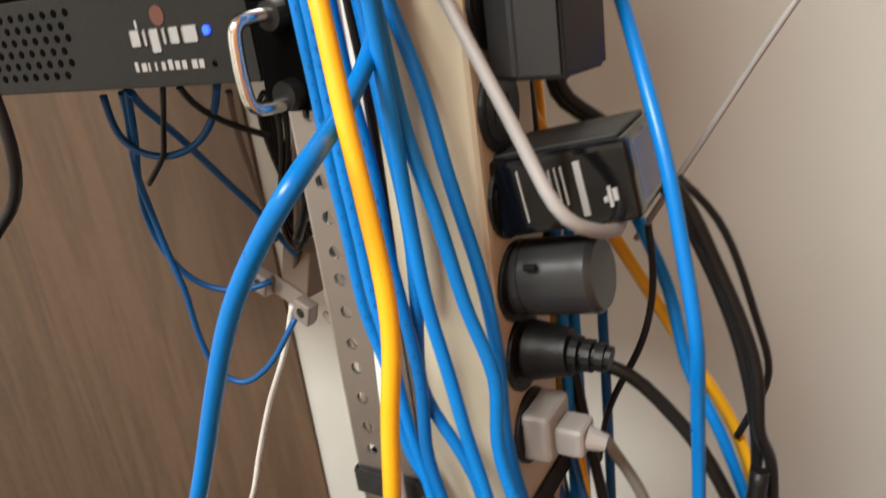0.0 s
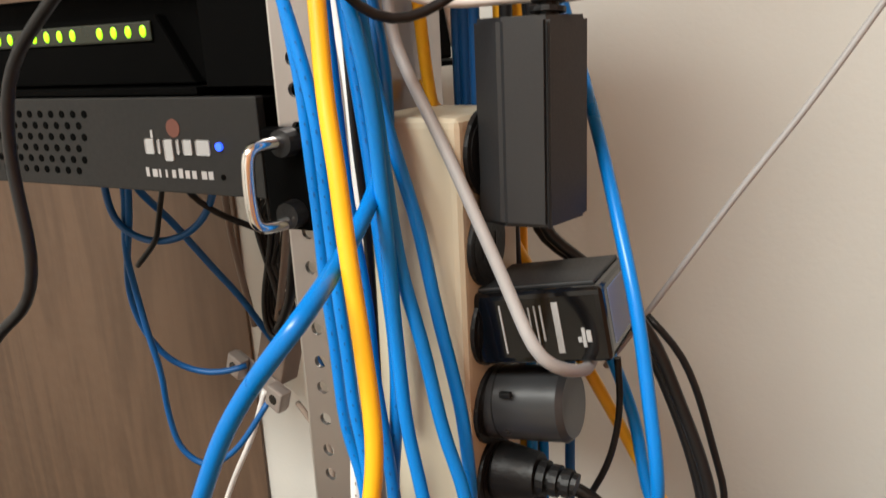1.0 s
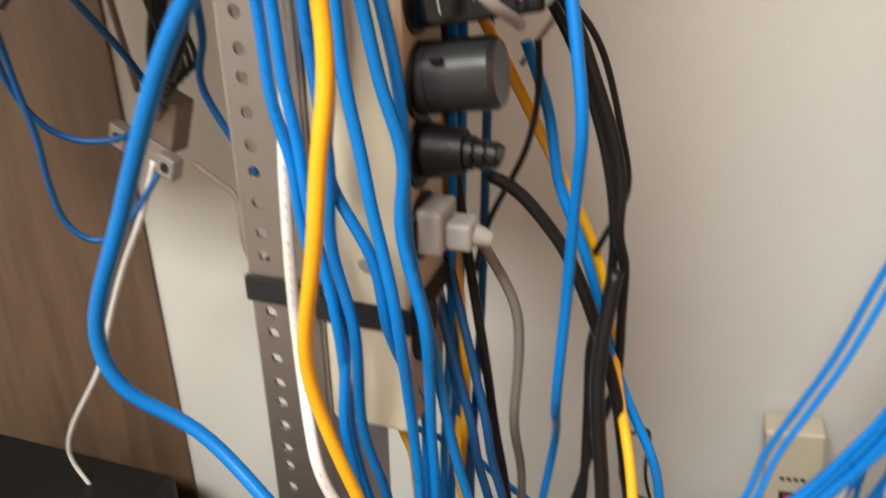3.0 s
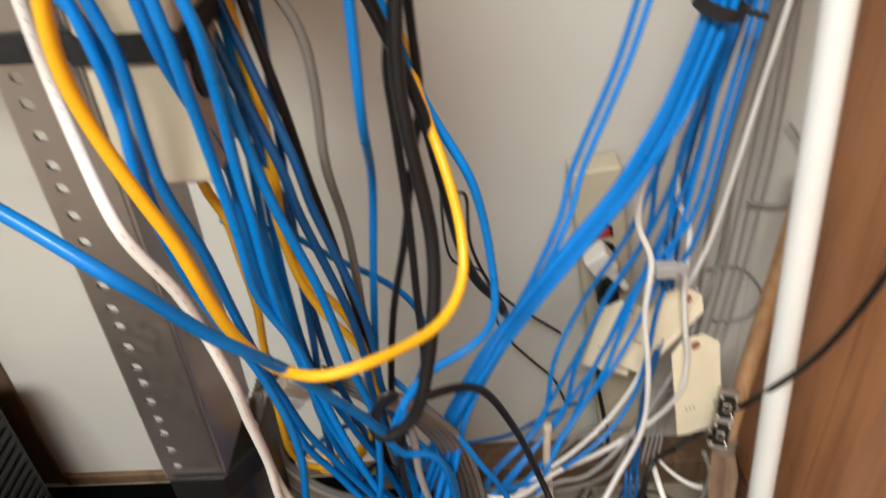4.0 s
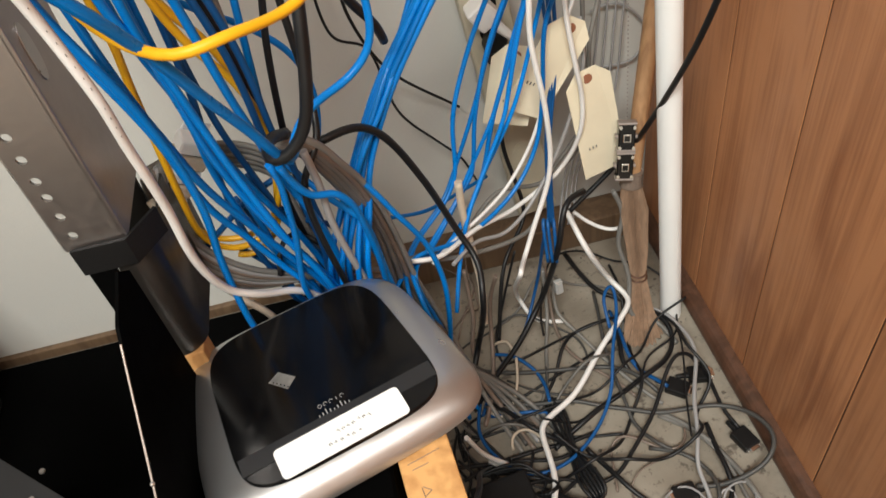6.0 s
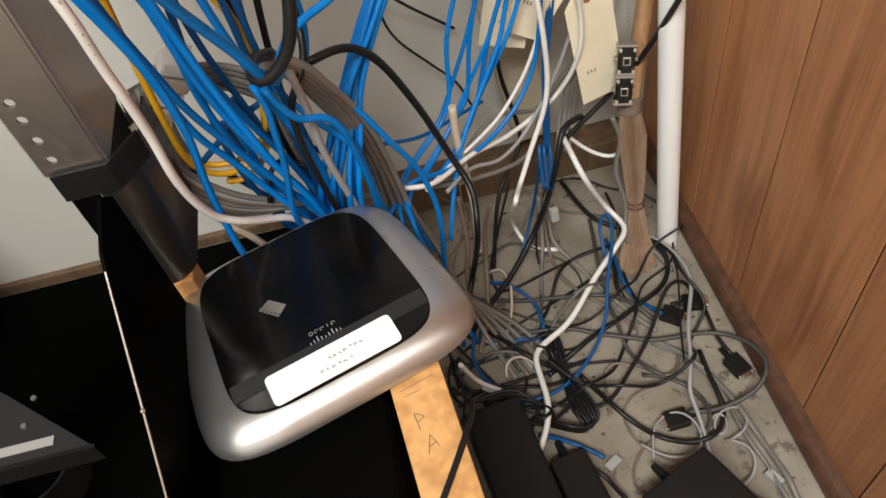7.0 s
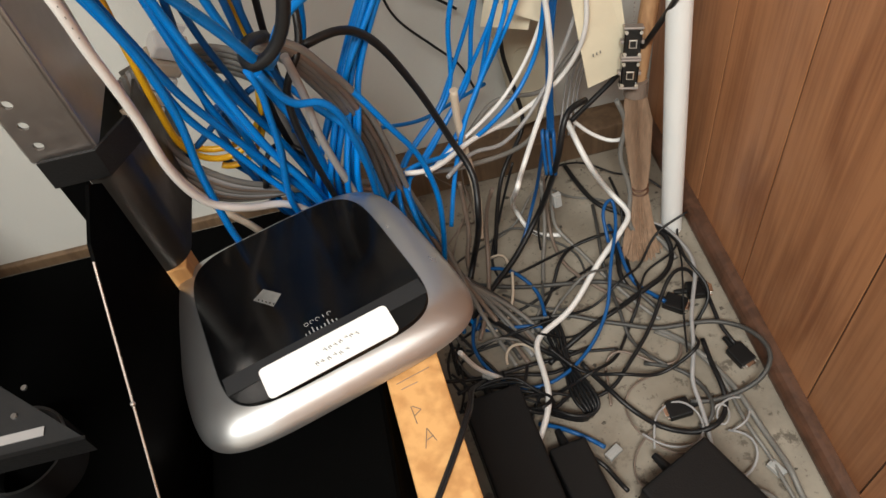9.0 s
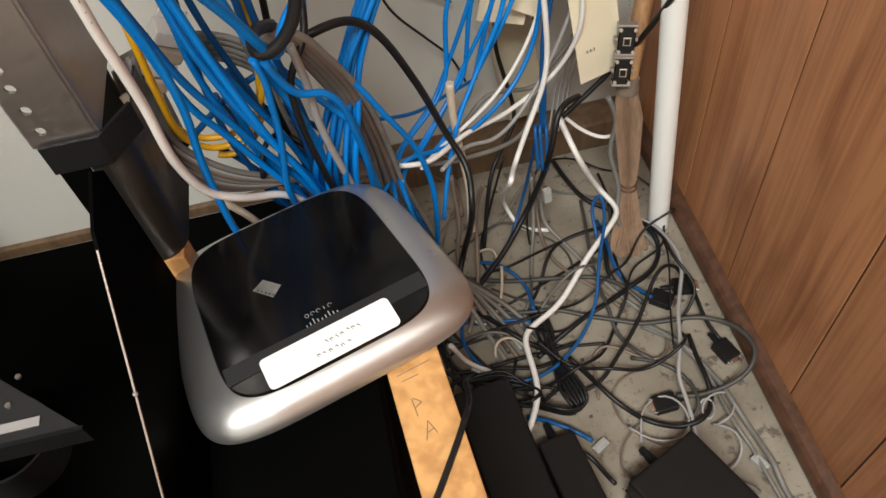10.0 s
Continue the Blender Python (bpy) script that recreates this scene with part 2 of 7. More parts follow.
def boxmesh(x0, x1, y0, y1, z0, z1, bev=0.0, seg=2, bm=None):
    bm = bm or bmesh.new()
    r = bmesh.ops.create_cube(bm, size=1, matrix=Matrix.Translation(((x0 + x1) / 2, (y0 + y1) / 2, (z0 + z1) / 2)) @ Matrix.Diagonal((x1 - x0, y1 - y0, z1 - z0, 1)))
    if bev:
        es = list({e for v in r["verts"] for e in v.link_edges})
        bmesh.ops.bevel(bm, geom=es, offset=bev, segments=seg, affect="EDGES", profile=0.6)
    return bm


def rod(bm, a, b, r0, r1=None, n=16, caps=True):
    a, b = Vector(a), Vector(b)
    m = Matrix.Translation((a + b) / 2) @ (b - a).to_track_quat("Z", "Y").to_matrix().to_4x4()
    bmesh.ops.create_cone(bm, cap_ends=caps, segments=n, radius1=r0, radius2=r0 if r1 is None else r1, depth=(b - a).length, matrix=m)
    return bm


def prism(outline, y0, y1, bev=0.0):
    """A solid from an outline in x and z, between two depths."""
    bm = bmesh.new()
    vs = [bm.verts.new((x, y0, z)) for x, z in outline]
    f = bm.faces.new(vs)
    r = bmesh.ops.extrude_face_region(bm, geom=[f])
    bmesh.ops.translate(bm, vec=(0, y1 - y0, 0), verts=[v for v in r["geom"] if isinstance(v, bmesh.types.BMVert)])
    bmesh.ops.recalc_face_normals(bm, faces=bm.faces)
    if bev:
        bmesh.ops.bevel(bm, geom=list(bm.edges), offset=bev, segments=2, affect="EDGES")
    return bm


def spline(points, step=0.006):
    """Points evenly along a smooth curve through the given ones."""
    ps = [Vector(p) for p in points]
    ps = [ps[0] * 2 - ps[1]] + ps + [ps[-1] * 2 - ps[-2]]
    out = []
    for a, b, c, d in zip(ps, ps[1:], ps[2:], ps[3:]):
        ta, tb = 0.0, max(1e-5, (b - a).length ** 0.5)
        tc_ = tb + max(1e-5, (c - b).length ** 0.5)
        td = tc_ + max(1e-5, (d - c).length ** 0.5)
        n = max(2, min(40, int((c - b).length / step)))
        for i in range(n):
            t = tb + (tc_ - tb) * i / n
            a1 = a * ((tb - t) / (tb - ta)) + b * ((t - ta) / (tb - ta))
            a2 = b * ((tc_ - t) / (tc_ - tb)) + c * ((t - tb) / (tc_ - tb))
            a3 = c * ((td - t) / (td - tc_)) + d * ((t - tc_) / (td - tc_))
            b1 = a1 * ((tc_ - t) / (tc_ - ta)) + a2 * ((t - ta) / (tc_ - ta))
            b2 = a2 * ((td - t) / (td - tb)) + a3 * ((t - tb) / (td - tb))
            out.append(b1 * ((tc_ - t) / (tc_ - tb)) + b2 * ((t - tb) / (tc_ - tb)))
    out.append(ps[-2])
    for _ in range(3):
        out = [out[0]] + [(p + q * 2 + s) / 4 for p, q, s in zip(out, out[1:], out[2:])] + [out[-1]]
    return out


def tube_data(name, points, r, n=8, step=0.006):
    pts = spline(points, step)
    verts, faces = [], []
    up = Vector((0.3, 0.2, 1)).normalized()
    for i, p in enumerate(pts):
        d = (pts[min(i + 1, len(pts) - 1)] - pts[max(i - 1, 0)])
        d = d.normalized() if d.length > 1e-7 else Vector((0, 0, 1))
        side = up.cross(d)
        if side.length < 1e-3:
            side = Vector((1, 0, 0)).cross(d)
        side.normalize()
        up = d.cross(side).normalized()
        for k in range(n):
            a = 2 * math.pi * k / n
            verts.append(p + (side * math.cos(a) + up * math.sin(a)) * r)
    m = len(pts)
    for i in range(m - 1):
        for k in range(n):
            faces.append((i * n + k, i * n + (k + 1) % n, (i + 1) * n + (k + 1) % n, (i + 1) * n + k))
    faces.append(tuple(reversed(range(n))))
    faces.append(tuple(range((m - 1) * n, m * n)))
    me = bpy.data.meshes.new(name)
    me.from_pydata(verts, [], faces)
    me.polygons.foreach_set("use_smooth", [len(f.vertices) < 5 for f in me.polygons])
    return me


CATEGORY = {"ethernet_cable": "network cable", "loose_cable": "cable", "telephone_wire": "wire", "coaxial_cable": "cable", "beige_cable": "cable", "serial_cable": "cable", "thin_wire": "wire"}


def cable(name, colour, r, label, *points):
    me = tube_data(name, points, r)
    me.materials.append(M[colour])
    ob = new(name, me)
    if "printed" in label:
        printing(ob, points, r, 0.30, 0.62, "grey")
    elif "running down the rack post" in label:
        printing(ob, points, r, 0.05, 0.30, "dark_blue")
    return tagged(ob, label, CATEGORY[name], group=name.replace("_", " ") + "s in the tangle")


def printing(ob, points, r, first, last, mat_):
    """Small dark dashes along a cable's jacket."""
    pts = spline(points)
    bm = bmesh.new()
    for i in range(int(len(pts) * first), int(len(pts) * last)):
        if i % 7 == 6:
            continue
        d = (pts[i + 1] - pts[i]).normalized()
        n = Vector((0.35, -0.75, 0.55))
        n = (n - d * n.dot(d)).normalized()
        m = Matrix((d, n.cross(d), n)).transposed().to_4x4()
        m.translation = pts[i] + n * r
        bmesh.ops.create_cube(bm, size=1, matrix=m @ Matrix.Diagonal((0.0009 if i % 3 else 0.0016, 0.0005, 0.0002, 1)))
    return part("jacket_print", bm, mat_, ob)


def bars(parent, mat_, rows, place):
    """Rows of small bars that stand for writing too small to read."""
    bm = bmesh.new()
    for x0, x1, z0, z1 in rows:
        boxmesh(x0, x1, -0.0003, 0.0003, z0, z1, bm=bm)
    ob = part("print", bm, mat_, parent)
    ob.matrix_local = place
    return ob


# ---- the room ----
YW, XR, XL, YF, ZC = 0.375, 0.540, -1.7, -2.9, 2.45


def setting(name, bm, mat_, label, category):
    return tagged(part(name, bm, mat_), label, category, kind="structure")


setting("floor", boxmesh(XL - 0.1, XR + 0.1, YF - 0.1, YW + 0.1, -0.05, 0), "floor", "dirty pale vinyl floor strewn with dust", "floor")
setting("ceiling", boxmesh(XL - 0.1, XR + 0.1, YF - 0.1, YW + 0.1, ZC, ZC + 0.1), "ceiling", "plain white ceiling", "ceiling")
setting("wall_north", boxmesh(XL - 0.1, XR + 0.1, YW, YW + 0.1, 0, ZC), "wall", "light grey painted wall behind the rack", "wall")
setting("wall_south", boxmesh(XL - 0.1, XR + 0.1, YF - 0.1, YF, 0, ZC), "wall", "light grey painted wall", "wall")
setting("wall_west", boxmesh(XL - 0.1, XL, YF, YW, 0, ZC), "wall", "light grey painted wall", "wall")
east = setting("wall_east", boxmesh(XR + 0.0013, XR + 0.1, YF, YW, 0, ZC), "skirting", "wall clad in brown wood panelling with vertical grooves", "wall")
setting("baseboard", boxmesh(0.055, XR - 0.02, YW - 0.045, YW - 0.001, 0, 0.046, 0.003), "skirting_tan", "tan wooden baseboard along the grey wall", "baseboard")
setting("baseboard", boxmesh(-0.390, 0.0545, YW - 0.010, YW - 0.001, 0, 0.017, 0.002), "skirting_tan", "low tan wooden baseboard behind the rack", "baseboard")
bm = bmesh.new()
rod(bm, (XR - 0.001, YF, 0.008), (XR - 0.001, YW - 0.013, 0.008), 0.016, n=20)
part("trim", bm, "skirting", None, smooth=False)
tagged(bpy.data.objects["trim"], "rounded brown wooden trim along the panelled wall", "trim", kind="structure")
ys = [YW - 0.001, 0.315, 0.197, 0.072, -0.078, -0.178, -0.29, -0.44, -0.56, -0.70, -0.9, -1.1, -1.3, -1.5, -1.8, -2.1, -2.4, -2.7, YF]
for a, b in zip(ys, ys[1:]):
    part("plank", boxmesh(XR, XR + 0.0012, b + 0.0014, a - 0.0014, 0.002, ZC - 0.002), "panelling", east)

panel = thing("laminate_board", (-0.396, 0.3695, 0), "tall taupe wood laminate board standing against the grey wall", "board")
part("side_panel", boxmesh(-1.0, 0, 0, 0.0045, 0.0, 2.0, 0.0008), "laminate", panel)

lamp = thing("ceiling_light", (-0.30, -1.50, ZC), "flat fluorescent ceiling light", "lamp")
part("frame", boxmesh(-0.62, 0.62, -0.3, 0.3, -0.03, 0, 0.004), "ceiling", lamp)
part("diffuser", boxmesh(-0.58, 0.58, -0.26, 0.26, -0.036, -0.031), "lamp", lamp)

# white plastic pipe standing in the corner
bm = bmesh.new()
rod(bm, (0.503, 0.183, 0.0), (0.428, 0.232, 1.15), 0.0125, n=24)
tagged(part("pipe", bm, "pipe", smooth=True), "white plastic pipe standing in the corner", "pipe")

# ---- rack ----
rack = thing("rack_post", (0, 0, 0), "grey steel rack post with a column of threaded holes", "rack")
H0 = 0.95


def hole_height(k):
    u, r = divmod(k + 1, 3)
    return H0 - (44.45 * u + 15.875 * r) / 1000 + 0.015875


def flange_with_holes(x0, x1, z0, z1, holes, r, y0, y1, n=12):
    """A flat steel strip pierced by round holes along x = 0."""
    verts, faces = [], []

    def v(x, y, z):
        verts.append((x, y, z))
        return len(verts) - 1

    zs = sorted(holes)
    cuts = [z0] + [(a + b) / 2 for a, b in zip(zs, zs[1:])] + [z1]
    for z, lo, hi in zip(zs, cuts, cuts[1:]):
        ring = [(r * math.cos(2 * math.pi * (k + 0.5) / n), z + r * math.sin(2 * math.pi * (k + 0.5) / n)) for k in range(n)]
        outer = []
        for rx, rz in ring:
            dx, dz = rx, rz - z
            s = min((x1 if dx > 0 else -x0) / abs(dx), ((hi - z) if dz > 0 else (z - lo)) / abs(dz))
            outer.append((dx * s, z + dz * s))
        for y, flip in ((y0, False), (y1, True)):
            ri, ro = [v(x, y, q) for x, q in ring], [v(x, y, q) for x, q in outer]
            for k in range(n):
                j = (k + 1) % n
                q = (ri[k], ro[k], ro[j], ri[j])
                faces.append(q if flip else q[::-1])
            for k in range(n):
                j = (k + 1) % n
                a, b = outer[k], outer[j]
                if abs(a[0] - b[0]) > 1e-6 and abs(a[1] - b[1]) > 1e-6:
                    cx = a[0] if abs(a[0] - x0) < 1e-6 or abs(a[0] - x1) < 1e-6 else b[0]
                    cz = b[1] if cx == a[0] else a[1]
                    faces.append((ro[k], v(cx, y, cz), ro[j]))
        inner0 = [v(x, y0, q) for x, q in ring]
        inner1 = [v(x, y1, q) for x, q in ring]
        for k in range(n):
            j = (k + 1) % n
            faces.append((inner0[k], inner0[j], inner1[j], inner1[k]))
    me = bpy.data.meshes.new("front_flange")
    me.from_pydata(verts, [], faces)
    bm = bmesh.new()
    bm.from_mesh(me)
    bmesh.ops.remove_doubles(bm, verts=bm.verts, dist=1e-5)
    bmesh.ops.recalc_face_normals(bm, faces=bm.faces)
    for f_ in bm.faces:
        if abs(f_.normal.y) < 0.3:
            f_.material_index = 1
    bm.to_mesh(me)
    bm.free()
    me.materials.append(M["rack"])
    me.materials.append(M["bright"])
    return me


fl = new("front_flange", flange_with_holes(-0.009, 0.0275, 0.478, 1.45, [hole_height(k) for k in range(-32, 32)], 0.0031, 0.0, 0.0022))
fl.parent = rack
part("web", boxmesh(0.0255, 0.030, 0.0006, 0.074, 0.478, 1.45, 0.001), "rack", rack)
part("rear_flange", boxmesh(-0.009, 0.0252, 0.0696, 0.0738, 0.478, 1.45, 0.0005), "rack", rack)
part("lower_flange", boxmesh(-0.009, 0.0252, 0.0696, 0.0738, 0.3572, 0.4775, 0.0005), "dark_steel", rack)
part("flange_edge", boxmesh(-0.0102, -0.0092, 0.0002, 0.009, 0.478, 1.45), "bright", rack)
for z in (0.602, 0.80, 1.12):
    bm = bmesh.new()
    bmesh.ops.create_cone(bm, cap_ends=True, segments=20, radius1=0.009, radius2=0.009, depth=0.0006, matrix=pose(0.0304, 0.018, z, 0, 90, 0) @ Matrix.Diagonal((1.9, 0.75, 1, 1)))
    part("slot", bm, "bright", rack, "pale oval slot")
# black foot: bent collar, rounded steel channel and gusset
def bent_sheet(profile, z0, z1, thick):
    """A sheet that follows a plan outline, with thickness towards its inside."""
    bm = bmesh.new()
    lo = [bm.verts.new((x, y, z0)) for x, y in profile]
    hi = [bm.verts.new((x, y, z1)) for x, y in profile]
    for k in range(len(profile) - 1):
        bm.faces.new((lo[k], lo[k + 1], hi[k + 1], hi[k]))
    bm.normal_update()
    bmesh.ops.solidify(bm, geom=bm.faces[:], thickness=thick)
    return bm


part("collar", bent_sheet([(-0.0060, -0.0042), (0.029, -0.0042), (0.0468, 0.0210)], 0.459, 0.4805, 0.0022), "black_plastic", rack, "black steel foot collar")
arc = [(0.018 + 0.020 * math.sin(k * math.pi / 20), 0.0185 - 0.020 * math.cos(k * math.pi / 20)) for k in range(11)]
part("channel", bent_sheet([(0.014, -0.0015)] + arc + [(0.0385, 0.118)], 0.3572, 0.4585, 0.002), "foot_steel", rack, "dark polished steel foot channel", smooth=True)
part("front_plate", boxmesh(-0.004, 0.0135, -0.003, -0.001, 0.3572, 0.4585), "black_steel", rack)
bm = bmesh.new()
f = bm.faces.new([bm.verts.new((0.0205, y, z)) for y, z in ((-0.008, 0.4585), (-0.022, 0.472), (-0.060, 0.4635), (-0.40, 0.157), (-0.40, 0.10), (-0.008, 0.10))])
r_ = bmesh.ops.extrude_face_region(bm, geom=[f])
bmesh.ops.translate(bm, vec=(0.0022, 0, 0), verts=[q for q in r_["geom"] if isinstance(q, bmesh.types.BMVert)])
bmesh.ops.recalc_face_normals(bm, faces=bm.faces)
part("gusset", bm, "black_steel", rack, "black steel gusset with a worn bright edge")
bm = bmesh.new()
rod(bm, (0.0216, -0.068, 0.4568), (0.0216, -0.40, 0.1575), 0.0007, n=8)
bmesh.ops.create_icosphere(bm, subdivisions=2, radius=0.0016, matrix=Matrix.Translation((0.0216, -0.130, 0.4012)))
part("gusset_edge", bm, "bright", rack, "worn bright steel edge")

strap = thing("cable_strap", (0, 0, 0.770), "black hook-and-loop strap round the post and power strip", "strap")
bm = bmesh.new()
boxmesh(-0.0112, 0.033, -0.0030, -0.0012, -0.0065, 0.0065, 0.0005, bm=bm)
boxmesh(0.0325, 0.0805, -0.0100, -0.0082, -0.0065, 0.0065, 0.0005, bm=bm)
boxmesh(0.0315, 0.0330, -0.0100, -0.0012, -0.0065, 0.0065, 0.0003, bm=bm)
boxmesh(-0.0120, -0.0106, -0.0012, 0.080, -0.0065, 0.0065, 0.0005, bm=bm)
boxmesh(0.0790, 0.0805, -0.0082, 0.048, -0.0065, 0.0065, 0.0005, bm=bm)
part("band", bm, "velcro", strap)

# ---- vertical power strip on the post ----
strip = thing("power_strip", (0.054, 0, 0), "cream vertical power strip fixed to the rack post", "power strip")
part("body", boxmesh(-0.020, 0.0245, -0.0075, 0.046, 0.702, 1.0, 0.004, 3), "cream", strip)
for z in (0.985, 0.948, 0.914, 0.8785, 0.8465, 0.811, 0.755):
    bm = bmesh.new()
    rod(bm, (0.0243, 0.012, z), (0.0262, 0.012, z), 0.0165, n=24)
    rod(bm, (0.0262, 0.012, z), (0.0266, 0.012, z), 0.0135, n=24)
    for dy, w in ((-0.006, 0.0045), (0.006, 0.0045)):
        boxmesh(0.0262, 0.0270, 0.012 + dy - 0.0009, 0.012 + dy + 0.0009, z - w, z + w, bm=bm)
    part("socket", bm, "black_plastic", strip, "round black socket")
bm = bmesh.new()
rod(bm, (0.004, -0.0072, 0.797), (0.004, -0.0092, 0.797), 0.0032, n=12)
part("screw", bm, "bright", strip)

# ---- things plugged into the strip ----
ad = thing("power_adapter", (0.081, 0.0, 0.9955), "large charcoal power adapter with chamfered faces, plugged into the strip", "adapter", group="adapters on the strip")
bm = prism([(-0.001, 0.036), (-0.001, 0.004), (0.012, -0.002), (0.0292, 0.0), (0.0355, 0.024), (0.031, 0.036)], -0.0360, 0.0385)
for v_ in bm.verts:
    v_.co = Vector((v_.co.x, v_.co.z, v_.co.y))
bmesh.ops.recalc_face_normals(bm, faces=bm.faces)
bmesh.ops.bevel(bm, geom=list(bm.edges), offset=0.0016, segments=2, affect="EDGES")
part("case", bm, "charcoal", ad)
bm = bmesh.new()
rod(bm, (0.0293, 0.0006, -0.036), (0.0293, 0.0006, 0.036), 0.0007, n=6)
part("seam", bm, "black_plastic", ad)
bm = bmesh.new()
rod(bm, (0.024, 0.014, 0.037), (0.0245, 0.016, 0.056), 0.0042, 0.0030, n=14)
for i in range(5):
    rod(bm, (0.024, 0.0142 + 0.0004 * i, 0.0395 + 0.0036 * i), (0.024, 0.0144 + 0.0004 * i, 0.0413 + 0.0036 * i), 0.0066 - 0.0005 * i, n=14)
part("strain_relief", bm, "black_plastic", ad, "ribbed strain relief")

ad2 = thing("power_adapter", (0.0775, 0.0, 0.913), "black square power adapter with white print, plugged into the strip", "adapter", group="adapters on the strip")
ad2.matrix_world = pose(0.0765, 0.0, 0.9155, 0, -10, 2)
part("case", boxmesh(0.0, 0.0555, 0.0, 0.042, -0.0150, 0.0145, 0.003, 3), "gloss_black", ad2)
part("case_top", boxmesh(0.004, 0.052, 0.004, 0.040, 0.0143, 0.0158, 0.0007), "charcoal", ad2)
part("surface_patch", boxmesh(0.0553, 0.0558, 0.007, 0.034, -0.010, 0.0115), "navy_label", ad2, "pale blue sticker")
rows = [(0.0455, 0.0468, -0.0085, -0.001), (0.0472, 0.0490, -0.0065, -0.002), (0.0438, 0.0452, -0.0065, -0.0045), (0.0355, 0.0380, -0.0105, 0.0095), (0.0305, 0.0312, -0.0055, 0.0085), (0.0282, 0.0288, -0.0065, 0.0085), (0.0258, 0.0264, -0.0035, 0.0080), (0.0140, 0.0147, -0.0100, 0.0095)]
bars(ad2, "white_ink", rows, pose(0, -0.0002, 0))

ad3 = thing("power_adapter", (0.0785, 0.0155, 0.8785), "dark grey rounded power adapter plugged into the strip", "adapter", group="adapters on the strip")
ad3.matrix_world = pose(0.0785, 0.0155, 0.8785, 0, -8, 0)
bm = bmesh.new()
rod(bm, (0.0, 0, 0), (0.0335, 0, 0), 0.0155, n=36)
rod(bm, (0.0335, 0, 0), (0.0360, 0, 0), 0.0155, 0.0135, n=36)
part("case", bm, "satin", ad3, smooth=True)
bm = bmesh.new()
rod(bm, (0.0060, 0, 0), (0.0066, 0, 0), 0.01565, n=36)
part("seam", bm, "black_plastic", ad3)
part("latch", boxmesh(0.011, 0.016, -0.0160, -0.0135, 0.0085, 0.0108, 0.0006), "black_plastic", ad3)

plug = thing("power_plug", (0.0785, 0.014, 0.8465), "black moulded plug in the power strip", "plug", group="plugs on the strip")
plug.matrix_world = pose(0.0785, 0.014, 0.8465, 0, -6, 0)
bm = bmesh.new()
rod(bm, (0.0, 0, 0), (0.004, 0, 0), 0.0118, 0.0128, n=20)
rod(bm, (0.0039, 0, 0), (0.021, 0, -0.0006), 0.0128, 0.0098, n=20)
part("body", bm, "black_plastic", plug, smooth=True)
for i in range(3):
    bm = bmesh.new()
    rod(bm, (0.0212 + 0.0052 * i, 0, -0.001 - 0.0006 * i), (0.0246 + 0.0052 * i, 0, -0.0014 - 0.0006 * i), 0.0076 - 0.0008 * i, n=16)
    rod(bm, (0.0245 + 0.0052 * i, 0, -0.001 - 0.0006 * i), (0.0266 + 0.0052 * i, 0, -0.0016 - 0.0006 * i), 0.0048, n=12)
    part("strain_ring", bm, "black_plastic", plug)

plug2 = thing("power_plug", (0.0785, 0.013, 0.811), "pale grey angular plug in the power strip", "plug", group="plugs on the strip")
part("body", boxmesh(0.0, 0.0135, -0.0125, 0.0125, -0.0105, 0.0115, 0.003, 3), "grey_plug", plug2)
part("neck", boxmesh(0.0132, 0.026, -0.008, 0.008, -0.0085, 0.005, 0.003, 3), "grey_plug", plug2)
bm = bmesh.new()
rod(bm, (0.025, 0, -0.002), (0.033, 0.001, -0.004), 0.0055, 0.0036, n=14)
part("strain_relief", bm, "grey_plug", plug2)

# ---- server with handle ----
srv = thing("server", (0, 0, 0.9645), "dark grey one-unit rack server with perforated front", "server")
part("chassis", boxmesh(-0.447, -0.0185, 0.0015, 0.15, 0.0008, 0.043, 0.001), "black_steel", srv)
face = part("faceplate", boxmesh(-0.447, -0.0175, -0.004, 0.0012, 0.0, 0.0437, 0.0008), "server", srv)
for row in range(6):
    for col in range(20):
        x = -0.1365 - 0.0083 * col + 0.0013 * row + (0.0041 if row % 2 else 0.0)
        bm = bmesh.new()
        rod(bm, (x, -0.00395, 0.0080 + 0.0056 * row), (x, -0.0043, 0.0080 + 0.0056 * row), 0.0019, n=8)
        part("vent_hole", bm, "black_steel", face)
bm = bmesh.new()
rod(bm, (-0.0405, -0.0038, 0.0222), (-0.0405, -0.0052, 0.0222), 0.0019, n=14)
part("status_light", bm, "blue_led", face, "lit blue status light")
bm = bmesh.new()
rod(bm, (-0.0405, -0.0038, 0.0085), (-0.0405, -0.0043, 0.0085), 0.0014, n=10)
part("reset_hole", bm, "black_steel", face)
# maker's mark as plain shapes
for x0, x1, z0, z1 in ((-0.0868, -0.0808, 0.0180, 0.0252), (-0.0786, -0.0768, 0.0180, 0.0250), (-0.0746, -0.0690, 0.0150, 0.0250), (-0.0666, -0.0648, 0.0180, 0.0250), (-0.0626, -0.0570, 0.0180, 0.0250), (-0.0548, -0.0462, 0.0180, 0.0250)):
    part("mark_letter", boxmesh(x0, x1, -0.0044, -0.0039, z0, z1, 0.0007, 1), "white_ink", face)
part("mark_letter", boxmesh(-0.0822, -0.0808, -0.0044, -0.0039, 0.0254, 0.0290), "white_ink", face)
bm = bmesh.new()
rod(bm, (-0.0675, -0.0039, 0.0300), (-0.0675, -0.0043, 0.0300), 0.0042, n=16)
part("maker_dot", bm, "orange_ink", face)
